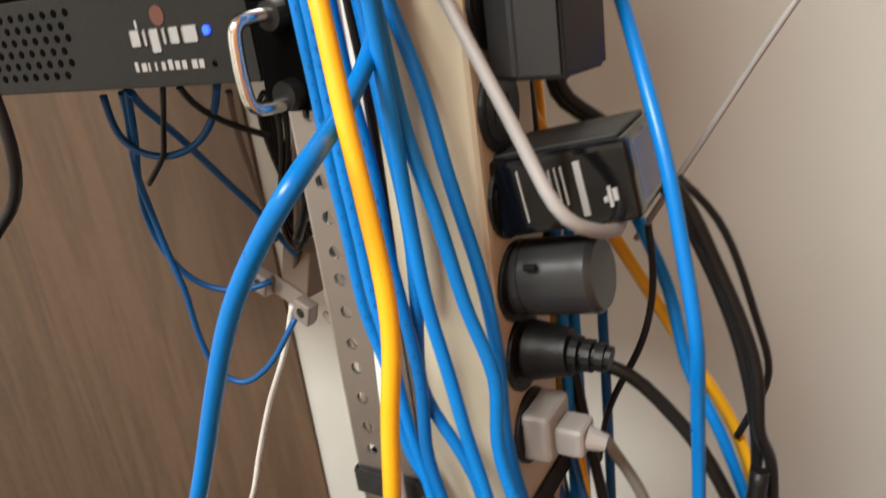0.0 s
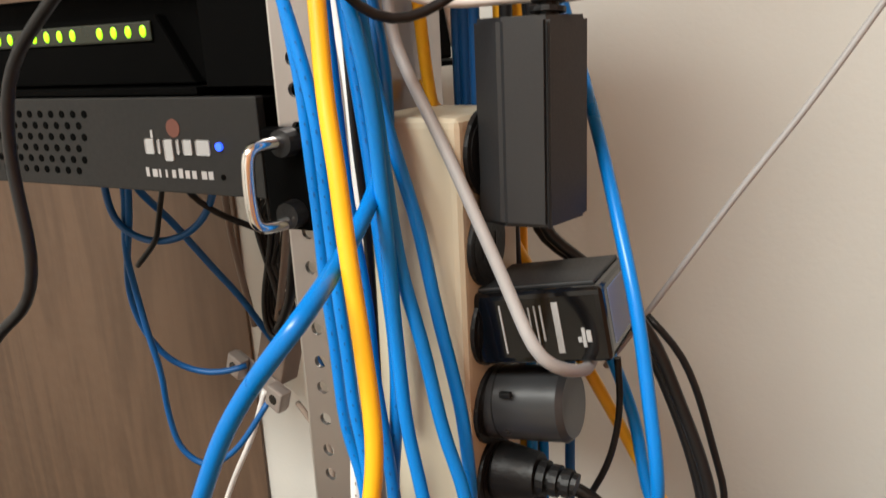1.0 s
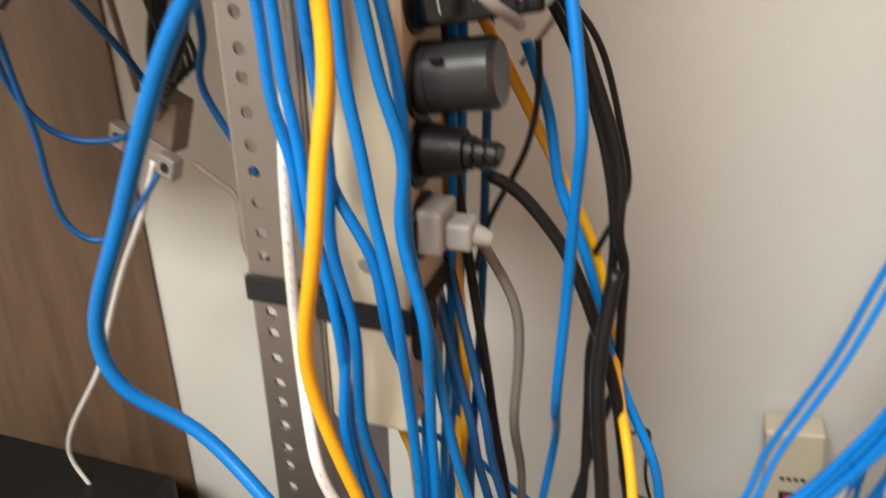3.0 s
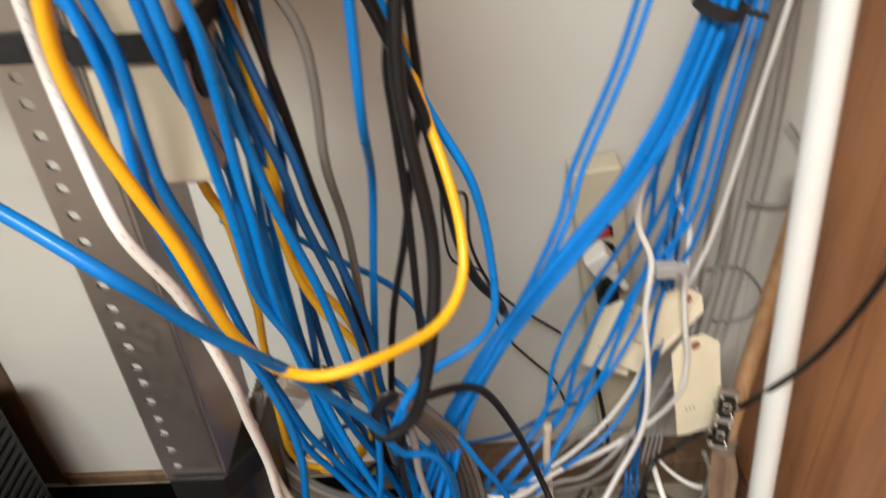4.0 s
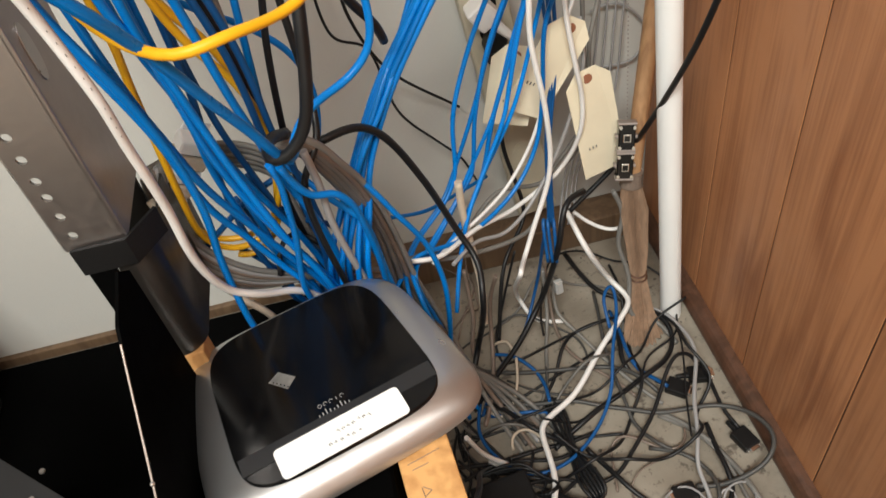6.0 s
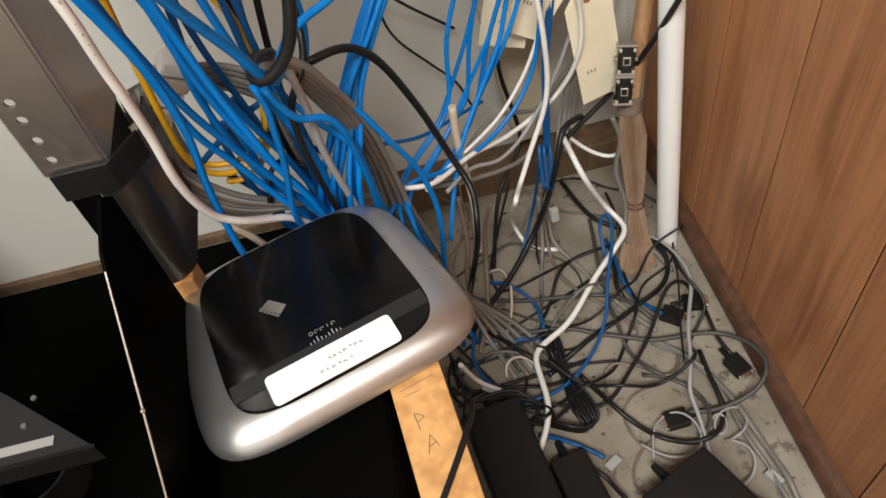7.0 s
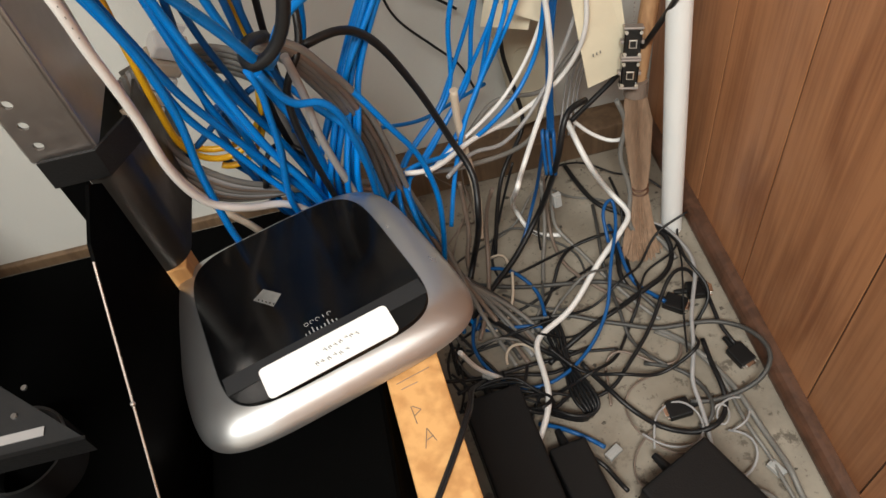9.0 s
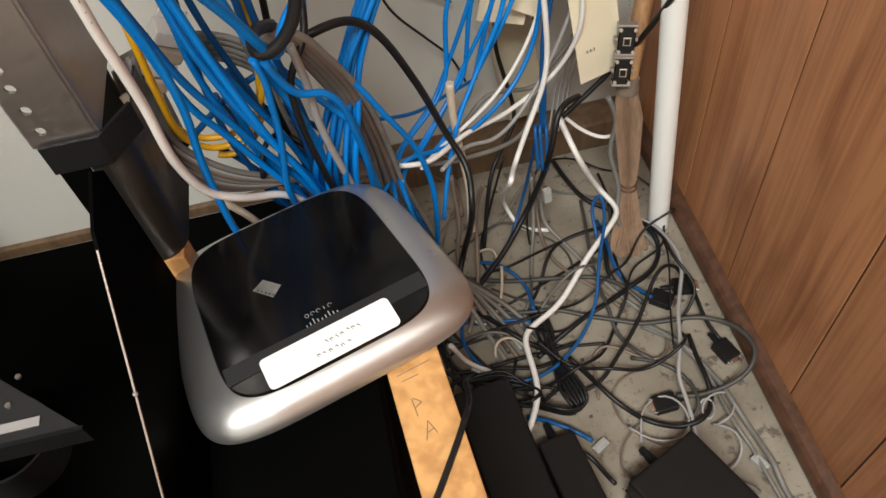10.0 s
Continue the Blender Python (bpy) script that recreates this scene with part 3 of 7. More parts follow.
for i, w in enumerate((0.0026, 0.0040, 0.0016, 0.0016, 0.0030, 0.0034, 0.0034, 0.0034, 0.0040, 0.0036)):
    x = -0.0885 + 0.0042 * i + (0.0016 if i > 7 else 0)
    part("model_letter", boxmesh(x, x + w * 0.8, -0.0043, -0.0039, 0.0072, 0.0108 if i not in (0, 5) else 0.0115), "light_grey", face)
ear = part("ear", boxmesh(-0.0145, 0.0075, -0.0065, -0.0006, -0.012, 0.031, 0.0012), "black_steel", srv, "black mounting ear")
ear_h = tube_data("handle", [(0.001, -0.006, 0.0255), (-0.001, -0.016, 0.026), (-0.004, -0.026, 0.0245), (-0.0045, -0.0275, 0.015), (-0.0045, -0.0275, 0.002), (-0.004, -0.026, -0.006), (-0.001, -0.016, -0.0075), (0.001, -0.006, -0.007)], 0.0027, 12, 0.002)
ear_h.materials.append(M["chrome"])
hd = new("handle", ear_h)
hd.parent = srv
hd["label"] = "polished metal handle"
for z in (0.0255, -0.0045):
    bm = bmesh.new()
    rod(bm, (0.0005, -0.0062, z), (0.0005, -0.013, z), 0.0062, 0.0056, n=18)
    part("thumb_screw", bm, "black_plastic", srv)

# ---- switch with green lights above the server ----
sw = thing("network_switch", (0, 0.01, 1.0105), "black network switch with a row of lit green lights", "network switch")
part("case", boxmesh(-0.40, -0.060, 0.004, 0.25, 0.003, 0.046, 0.002), "black_steel", sw)
part("front_shelf", boxmesh(-0.42, -0.052, -0.012, 0.30, -0.0015, 0.0018, 0.0005), "black_steel", sw)
part("bezel", prism([(-0.40, 0.003), (-0.062, 0.003), (-0.082, 0.034), (-0.40, 0.034)], -0.002, 0.004, 0.0005), "black_steel", sw)
part("light_bar", boxmesh(-0.40, -0.0845, -0.0035, -0.0018, 0.0225, 0.0315, 0.001), "smoke", sw, "smoky green light window")
for i in range(26):
    if i % 5 == 4:
        continue
    x = -0.0895 - 0.0098 * i
    bm = bmesh.new()
    bmesh.ops.create_uvsphere(bm, u_segments=10, v_segments=6, radius=0.0021, matrix=Matrix.Translation((x, -0.0036, 0.027)) @ Matrix.Diagonal((1, 0.35, 1.35, 1)))
    part("port_light", bm, "green_led", sw, "lit green light", smooth=True)

# ---- black unit above the switch ----
up = thing("rack_unit", (0, 0, 1.085), "large black rack unit mounted above the network switch", "rack unit")
part("case", boxmesh(-0.455, -0.014, -0.02, 0.05, 0.0, 0.18, 0.002), "black_steel", up)
part("underside_lip", boxmesh(-0.455, -0.014, -0.0245, -0.0205, -0.004, 0.18, 0.001), "black_plastic", up)
part("side_wall", boxmesh(-0.052, -0.014, 0.0045, 0.05, -0.073, -0.0005), "black_steel", up)

# ---- rear bracket and coiled lead under the server ----
br = thing("metal_bracket", (-0.225, 0.20, 0.762), "small galvanised bracket at the rear of the rack", "bracket", turn=0)
br.matrix_world = pose(-0.222, 0.20, 0.757, 0, 20, -10)
part("plate", boxmesh(-0.034, 0.034, -0.002, 0.0, -0.009, 0.009, 0.001), "dull_zinc", br)
for x in (-0.026, 0.026):
    bm = boxmesh(x - 0.009, x + 0.009, -0.012, -0.0021, -0.010, 0.010, 0.002)
    part("lug", bm, "dull_zinc", br)
    bm = bmesh.new()
    rod(bm, (x, -0.0119, 0), (x, -0.0124, 0), 0.0045, n=14)
    part("lug_hole", bm, "gloss_black", br)
bm = bmesh.new()
boxmesh(-0.012, 0.020, 0.0005, 0.02, 0.004, 0.05, 0.002, bm=bm)
part("arm", bm, "brown_grey", br)
coil = thing("coiled_lead", (-0.177, 0.17, 0.87), "black lead folded into a tied hank behind the post", "cable")
for i in range(5):
    w, h, o = 0.010 + 0.0018 * i, 0.060 - 0.004 * i, 0.004 * i
    pts = [(w * math.sin(2 * a) * 0.9 + 0.002 * i, o * 0.8, h * math.cos(a)) for a in [k * math.pi / 9 for k in range(19)]]
    me = tube_data("loop", pts, 0.0022, 6)
    me.materials.append(M["black"])
    ob = new("loop", me)
    ob.parent = coil

# ---- wooden stand, wireless router and black unit ----
for x, y0, y1, z, lab in ((0.157, -0.62, 0.02, 0.318, "pine two-by-four plank on edge with pencil marks"), (-0.016, -0.002, 0.022, 0.357, "pine block under the foot of the rack post")):
    pl = thing("wooden_plank", (x, 0, 0), lab, "plank", group="planks of the stand")
    part("board", boxmesh(0, 0.038 if x > 0.1 else 0.050, y0, y1, z - 0.089, z, 0.0018, 2), "pine", pl)
    if x > 0.1:
        bm = bmesh.new()
        for a, b in (((0.011, -0.132), (0.012, -0.145)), ((0.012, -0.132), (0.017, -0.136)), ((0.017, -0.136), (0.012, -0.139)), ((0.017, -0.150), (0.013, -0.163)), ((0.017, -0.150), (0.021, -0.160)), ((0.006, -0.113), (0.030, -0.108)), ((0.008, -0.118), (0.020, -0.116)), ((0.015, -0.158), (0.020, -0.156))):
            rod(bm, (*a, z + 0.0001), (*b, z + 0.0001), 0.0003, n=5)
        part("pencil_mark", bm, "brown_grey", pl)
    pl.matrix_world = pose(x, 0, 0, 0, 0, 0 if x < 0.1 else 3.5) if x < 0.1 else Matrix.Translation((0.157, -0.11, 0)) @ pose(0, 0, 0, 0, 0, 4.5) @ Matrix.Translation((0, 0.11, 0))
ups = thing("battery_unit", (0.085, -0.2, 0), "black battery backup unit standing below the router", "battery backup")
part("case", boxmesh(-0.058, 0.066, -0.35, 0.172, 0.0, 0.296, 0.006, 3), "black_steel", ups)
part("front_bezel", boxmesh(-0.054, 0.062, -0.362, -0.349, 0.01, 0.285, 0.005, 2), "charcoal", ups)

rt = thing("wireless_router", (0.1165, -0.050, 0.3185), "silver and glossy black wireless router with a paper label", "router", turn=17.0)


def rounded(w, d, n, power):
    """A superellipse outline, squarish with soft corners."""
    out = []
    for k in range(n):
        a = 2 * math.pi * k / n
        c, s = math.cos(a), math.sin(a)
        out.append((w * math.copysign(abs(c) ** (2 / power), c), d * math.copysign(abs(s) ** (2 / power), s)))
    return out


def stacked(name, rings, mat_, parent, label="", cap=True):
    bm = bmesh.new()
    loops = []
    for pts, z in rings:
        loops.append([bm.verts.new((x, y, z if not callable(z) else z(x, y))) for x, y in pts])
    for a, b in zip(loops, loops[1:]):
        for k in range(len(a)):
            j = (k + 1) % len(a)
            bm.faces.new((a[k], a[j], b[j], b[k]))
    if cap:
        bm.faces.new(loops[-1])
        bm.faces.new(list(reversed(loops[0])))
    return part(name, bm, mat_, parent, label, smooth=True)


N = 96


def outline(w, d, power, cy=0.006, taper=0.085):
    """Narrower towards the back."""
    return [(x * (1 - taper * y / 0.08), y + cy) for x, y in rounded(w, d, N, power)]


base = [(outline(0.084, 0.069, 5, 0.010), 0.0), (outline(0.094, 0.079, 5, 0.010), 0.004), (outline(0.0985, 0.0835, 4.8, 0.010), 0.010), (outline(0.0980, 0.0830, 4.8, 0.010), 0.0135), (outline(0.0955, 0.0805, 4.8, 0.010), 0.0175), (outline(0.0905, 0.0765, 4.8, 0.010), 0.0215), (outline(0.0840, 0.0715, 5, 0.010), 0.0250), (outline(0.076, 0.0655, 5, 0.0105), 0.0276), (outline(0.070, 0.060, 5, 0.0105), 0.0284)]
stacked("shell", base, "silver", rt, "silver painted shell")
gl = [(outline(0.0725, 0.0680, 5.2, 0.0105, 0.075), 0.0240), (outline(0.0725, 0.0680, 5.2, 0.0105, 0.075), 0.0290), (outline(0.0718, 0.0672, 5.2, 0.0105, 0.075), 0.0302), (outline(0.055, 0.050, 5.2, 0.0105, 0.075), 0.0308)]
top = stacked("top_panel", gl, "router_black", rt, "glossy black top with smudges")


def flat_shape(points, z0, z1):
    """A thin plate from an outline in plan."""
    bm = bmesh.new()
    f_ = bm.faces.new([bm.verts.new((x, y, z0)) for x, y in points])
    r = bmesh.ops.extrude_face_region(bm, geom=[f_])
    bmesh.ops.translate(bm, vec=(0, 0, z1 - z0), verts=[q for q in r["geom"] if isinstance(q, bmesh.types.BMVert)])
    bmesh.ops.recalc_face_normals(bm, faces=bm.faces)
    return bm


part("front_band", flat_shape([(-0.0725, -0.0400), (0.0725, -0.0400), (0.0722, -0.0265), (-0.0722, -0.0265)], 0.0304, 0.0312), "charcoal", rt, "matt charcoal band")
w2, h2, cr = 0.0465, 0.0122, 0.0035
corner = [(w2 - cr, -h2 + cr, -90), (w2 - cr, h2 - cr, 0), (-w2 + cr, h2 - cr, 90), (-w2 + cr, -h2 + cr, 180)]
outl = [(-0.003 + x + cr * math.cos(math.radians(a_ + d_)), -0.0454 + y + cr * math.sin(math.radians(a_ + d_))) for x, y, a_ in corner for d_ in (0, 30, 60, 90)]
part("paper_label", flat_shape(outl, 0.0314, 0.0319), "paper", rt, "white paper label with faint handwriting")


def strokes(name, lines, r, z, mat_, parent, label=""):
    """Thin pen or print strokes lying on a surface."""
    bm = bmesh.new()
    for (ax, ay), (bx, by) in lines:
        rod(bm, (ax, ay, z), (bx, by, z), r, n=5)
    return part(name, bm, mat_, parent, label)


rng = random.Random(8)
pen = []
for row, n_, x0 in ((-0.0415, 7, 0.018), (-0.0490, 6, 0.008)):
    x = x0
    for i in range(n_):
        y = row + rng.uniform(-0.0006, 0.0006)
        pen += [((x, y), (x + 0.0012, y - 0.0030 * rng.uniform(0.6, 1.1))), ((x + 0.0012, y - 0.002), (x - 0.0012, y - 0.0008))]
        if i % 2:
            pen.append(((x - 0.0012, y - 0.0008), (x - 0.0004, y - 0.0032)))
        x -= rng.uniform(0.0034, 0.0048)
strokes("handwriting", pen, 0.00022, 0.0319, "dark_grey", rt)
# maker's mark: an arc of small strokes above a row of small round shapes
mark = []
for i in range(9):
    hgt = (0.0016, 0.0026, 0.0044, 0.0026, 0.0016, 0.0026, 0.0044, 0.0026, 0.0016)[i]
    mark.append(((-0.0115 + 0.0028 * i, -0.0262), (-0.0115 + 0.0028 * i, -0.0262 + hgt)))
strokes("maker_mark", mark, 0.00045, 0.0307, "white_ink", rt)
bm = bmesh.new()
for i in range(5):
    x = -0.0085 + 0.0042 * i
    if i == 3:
        rod(bm, (x, -0.0190, 0.0306), (x, -0.0164, 0.0306), 0.0004, n=5)
        continue
    ring = [(x + 0.0014 * math.cos(k), -0.0178 + 0.0014 * math.sin(k)) for k in [j * math.pi / 5 for j in range(11 if i == 0 else 8)]]
    for q0, q1 in zip(ring, ring[1:]):
        rod(bm, (*q0, 0.0306), (*q1, 0.0306), 0.00035, n=5)
part("maker_word", bm, "white_ink", rt)
bm = bmesh.new()
for i in range(7):
    boxmesh(-0.010 + 0.0026 * i, -0.0084 + 0.0026 * i, 0.0515, 0.0535, 0.0304, 0.0307, bm=bm)
part("print", bm, "light_grey", rt)
part("seam", boxmesh(-0.040, 0.036, 0.0630, 0.0633, 0.0302, 0.0306), "light_grey", rt)
# pale reflection on the glossy top, built as a thin plate with dots
glint = part("surface_patch", flat_shape([(-0.0330, 0.0215), (-0.0235, 0.0265), (-0.0140, 0.0155), (-0.0225, 0.0085)], 0.0304, 0.0309), "glint_grey", rt, "pale reflection with dots, set on the glossy top as a thin plate")
for i in range(5):
    bm = bmesh.new()
    x, y = -0.0310 + 0.0020 * i, 0.0190 - 0.0023 * i
    rod(bm, (x + 0.0014, y + 0.0006, 0.0308), (x + 0.0014, y + 0.0006, 0.0311), 0.0006, n=8)
    part("dot", bm, "gloss_black", glint)

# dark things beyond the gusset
# black slab stands in for the floor in deep shade under the rack
shade_ob = tagged(part("floor_shade_slab", boxmesh(-0.95, 0.13, -0.9, 0.355, 0.0, 0.012, 0.003), "black_steel"), "black slab put in for the shaded floor under the rack", "mat")
dev = thing("rack_device", (0, 0, 0.35), "dark sheet metal bracket with a pale strip", "bracket")
bm = bmesh.new()
f = bm.faces.new([bm.verts.new((x, y, 0)) for x, y in ((-0.30, 0.115), (-0.30, -0.112), (-0.036, -0.112))])
r_ = bmesh.ops.extrude_face_region(bm, geom=[f])
bmesh.ops.translate(bm, vec=(0, 0, -0.003), verts=[q for q in r_["geom"] if isinstance(q, bmesh.types.BMVert)])
bmesh.ops.recalc_face_normals(bm, faces=bm.faces)
part("plate", bm, "charcoal", dev)
part("rim", boxmesh(-0.30, -0.033, -0.1155, -0.1125, -0.016, 0.001), "black_plastic", dev)
part("pale_strip", boxmesh(-0.30, -0.061, -0.1055, -0.0990, 0.0004, 0.0012), "light_grey", dev)
part("leg", boxmesh(-0.28, -0.20, -0.11, -0.09, -0.338, -0.0032), "black_steel", dev)
for x, y in ((-0.083, -0.086), (-0.079, -0.066)):
    bm = bmesh.new()
    rod(bm, (x, y, 0.0002), (x, y, 0.0016), 0.002, n=10)
    part("screw", bm, "bright", dev)
bm = bmesh.new()
bmesh.ops.create_cone(bm, cap_ends=False, segments=32, radius1=0.050, radius2=0.050, depth=0.05)
bmesh.ops.solidify(bm, geom=bm.faces[:], thickness=0.003)
tp = part("tape_roll", bm, "satin", smooth=True)
tp.matrix_world = pose(-0.266, 0.060, 0.037)
tagged(tp, "black empty roll standing on the black slab", "roll")
cabn = thing("equipment_case", (-0.36, 0.1, 0.012), "black equipment case with a slotted side, beside the rack", "case")
part("body", boxmesh(-0.3, 0.0, -0.05, 0.2, 0.0, 0.27, 0.006, 2), "black_plastic", cabn)
for i in range(14):
    part("slat", boxmesh(0.0, 0.004, -0.04, 0.19, 0.03 + 0.016 * i, 0.039 + 0.016 * i, 0.001, 1), "charcoal", cabn)

# ---- outlet strip on the wall with its plugs ----
ws = thing("outlet_strip", (0.352, 0.36, 0.26), "beige power outlet strip mounted upright on the wall", "power strip")
ws.matrix_world = pose(0.352, 0.356, 0.277, 0, -8, 0)
part("body", boxmesh(-0.026, 0.026, -0.018, 0.014, -0.20, 0.215, 0.004, 3), "cream", ws)
part("switch_frame", boxmesh(-0.0125, 0.0115, -0.0192, -0.0178, 0.1325, 0.1465, 0.0005), "black_plastic", ws)
part("switch", boxmesh(-0.0085, 0.0085, -0.0215, -0.0178, 0.1350, 0.1440, 0.001), "red", ws, "red rocker switch")
bars(ws, "ink", [(-0.012, -0.008, -0.002, 0.002), (-0.006, -0.002, -0.002, 0.002), (0.0, 0.004, -0.002, 0.002), (0.006, 0.010, -0.002, 0.002)], pose(0, -0.0183, 0.162))
for i, z in enumerate((0.115, 0.082, 0.049, 0.016, -0.02, -0.055, -0.09, -0.125, -0.16)):
    bm = bmesh.new()
    rod(bm, (0, -0.0178, z), (0, -0.0192, z), 0.0125, n=20)
    for dx in (-0.005, 0.005):
        boxmesh(dx - 0.001, dx + 0.001, -0.0198, -0.019, z - 0.004, z + 0.004, bm=bm)
    part("outlet", bm, "black_plastic" if i < 4 else "cream", ws)
for z, m_, lab in ((0.115, "white", "white plug"), (0.078, "black_plastic", "black plug"), (0.035, "black_plastic", "black plug")):
    pg = thing("wall_plug", (0, 0, 0), lab + " in the wall outlet strip", "plug", group="plugs in the wall strip")
    pg.matrix_world = ws.matrix_world @ pose(0.0 if m_ != "white" else -0.006, -0.019, z, 0, -28 if m_ == "white" else 25, 0) @ Matrix.Scale(1.2 if m_ == "white" else 1.0, 4)
    part("body", boxmesh(-0.011, 0.011, -0.022, 0.0, -0.012, 0.012, 0.004, 3), m_, pg)
    bm = bmesh.new()
    rod(bm, (0, -0.012, -0.010), (0.004, -0.02, -0.034), 0.0058, 0.0034, n=14)
    part("strain_relief", bm, m_, pg)

# ---- paper tags tied to the cables ----
def tag_card(at, w, h, roll, yaw, pitch, lab):
    t = thing("paper_tag", at, lab, "tag", group="tags on the cables")
    t.matrix_world = pose(*at, pitch, roll, yaw)
    c = w * 0.28
    bm = prism([(-w / 2, -h), (w / 2, -h), (w / 2, -c), (w / 2 - c, 0), (-w / 2 + c, 0), (-w / 2, -c)], -0.0003, 0.0003)
    for v_ in bm.verts:
        v_.co.y += 0.006 * math.sin(v_.co.z * 25)
    part("card", bm, "tag", t)
    bm = bmesh.new()
    rod(bm, (0, -0.0006, -0.011), (0, -0.0011, -0.011), 0.0055, n=16)
    part("eyelet", bm, "eyelet_red", t, "reddish paper eyelet")
    bars(t, "grey", [(-w * 0.3 + 0.004 * i, -w * 0.3 + 0.004 * i + 0.0012, -h * 0.7, -h * 0.7 + 0.003) for i in range(3)], pose(0, -0.0036, 0))


tag_card((0.406, 0.251, 0.404), 0.050, 0.108, 35, 6, 0, "cream manila tag tied among the cables")
tag_card((0.350, 0.262, 0.382), 0.048, 0.092, 12, -12, 0, "cream manila tag tied behind the blue cables")
tag_card((0.414, 0.250, 0.345), 0.050, 0.138, -9, 8, -4, "cream manila tag hanging low on the cables")

# ---- hanging connector on its chain ----
cn = thing("gender_changer", (0.460, 0.24, 0.232), "two chromed connector adapters hung on a bead chain", "connector")
cn.matrix_world = pose(0.4530, 0.232, 0.243, -18, 4, -14) @ Matrix.Diagonal((0.72, 0.8, 0.88, 1))
for z in (0.019, -0.019):
    part("shell", boxmesh(-0.0125, 0.0125, -0.008, 0.008, z - 0.0175, z + 0.0175, 0.002), "gloss_black", cn)
    part("shell_rim", boxmesh(-0.0140, 0.0140, -0.0092, 0.0062, z - 0.0188, z - 0.0158, 0.0012), "dull_zinc", cn)
    part("shell_rim", boxmesh(-0.0140, 0.0140, -0.0092, 0.0062, z + 0.0158, z + 0.0188, 0.0012), "dull_zinc", cn)
    part("flange", boxmesh(-0.0165, 0.0165, -0.0055, 0.0055, z - 0.0020, z + 0.0020, 0.0008), "dull_zinc", cn)
    part("socket_rim", boxmesh(-0.006, 0.006, -0.0100, -0.0078, z - 0.0065, z + 0.0045, 0.001), "chrome", cn)
    part("socket", boxmesh(-0.004, 0.004, -0.0105, -0.0099, z - 0.0045, z + 0.0025), "gloss_black", cn)
    for dx in (-0.010, 0.010):
        for dz in (-0.013, 0.013):
            bm = bmesh.new()
            rod(bm, (dx, -0.0060, z + dz), (dx, -0.0110, z + dz), 0.0024, n=12)
            part("thumb_screw", bm, "chrome", cn)
bm = bmesh.new()
for i in range(44):
    bmesh.ops.create_icosphere(bm, subdivisions=1, radius=0.0012, matrix=Matrix.Translation((-0.0002 * i, 0.0006 * i, 0.038 + 0.0048 * i)))
part("bead_chain", bm, "dull_zinc", cn, smooth=True)

# ---- broom in the corner ----
brm = thing("broom", (0.466, 0.15, 0.0), "short straw broom leaning in the corner", "broom")
bm = bmesh.new()
rod(bm, (0.464, 0.238, 0.185), (0.523, 0.318, 0.50), 0.0095, n=18)
ob = part("handle", bm, "broomwood", None, smooth=True)
ob.parent, ob.matrix_parent_inverse = brm, brm.matrix_world.inverted()
bm = bmesh.new()
rod(bm, (0.4645, 0.239, 0.203), (0.4635, 0.236, 0.186), 0.0125, 0.0130, n=20)
ob = part("ferrule", bm, "brown_grey", None, "wire binding")
ob.parent, ob.matrix_parent_inverse = brm, brm.matrix_world.inverted()
rng = random.Random(5)
verts, faces = [], []
for i in range(420):
    a, q = rng.random() * 2 * math.pi, rng.random() ** 0.5
    ca, sa = math.cos(a) * q, math.sin(a) * q
    path = [(0.4635 + 0.010 * ca, 0.236 + 0.010 * sa, 0.190), (0.466 + 0.0165 * ca, 0.230 + 0.014 * sa, 0.150), (0.466 + 0.0125 * ca, 0.214 + 0.011 * sa, 0.10), (0.464 + 0.0090 * ca, 0.201 + 0.008 * sa, 0.066), (0.460 + 0.0150 * ca + rng.gauss(0, 0.0015), 0.180 + 0.011 * sa, 0.030), (0.455 + 0.0235 * ca + rng.gauss(0, 0.003), 0.158 + 0.014 * sa + rng.gauss(0, 0.003), 0.003)]
    w = 0.0009
    s = len(verts)
    for p in path:
        for k in range(3):
            t = a + k * 2.0944
            verts.append((p[0] + w * math.cos(t), p[1] + w * math.sin(t), p[2]))
    for j in range(len(path) - 1):
        for k in range(3):
            faces.append((s + 3 * j + k, s + 3 * j + (k + 1) % 3, s + 3 * j + 3 + (k + 1) % 3, s + 3 * j + 3 + k))
me = bpy.data.meshes.new("bristles")
me.from_pydata(verts, [], faces)
me.materials.append(M["straw"])
ob = new("bristles", me)
ob.parent, ob.matrix_parent_inverse = brm, brm.matrix_world.inverted()
for z, y in ((0.072, 0.2015), (0.066, 0.1995)):
    me = tube_data("stitching", [(0.464 + 0.0100 * math.cos(a), y + 0.0090 * math.sin(a), z) for a in [k * math.pi / 8 for k in range(17)]], 0.0012, 6)
    me.materials.append(M["skirting"])
    ob = new("stitching", me)
    ob.parent, ob.matrix_parent_inverse = brm, brm.matrix_world.inverted()

# ---- small things on the floor ----
def black_brick(at, turn, sx, sy, sz, lab):
    t = thing("power_brick", at, lab, "adapter", group="power bricks on the floor", turn=turn)
    part("case", boxmesh(-sx / 2, sx / 2, -sy / 2, sy / 2, 0, sz, 0.004, 3), "black_plastic", t)
    part("seam", boxmesh(-sx / 2 - 0.0003, sx / 2 + 0.0003, -sy / 2 - 0.0003, sy / 2 + 0.0003, sz * 0.5, sz * 0.5 + 0.0008), "gloss_black", t)
    bm = bmesh.new()
    rod(bm, (0, sy / 2 - 0.002, sz * 0.5), (0, sy / 2 + 0.022, sz * 0.45), 0.006, 0.0035, n=12)
    part("strain_relief", bm, "black_plastic", t)


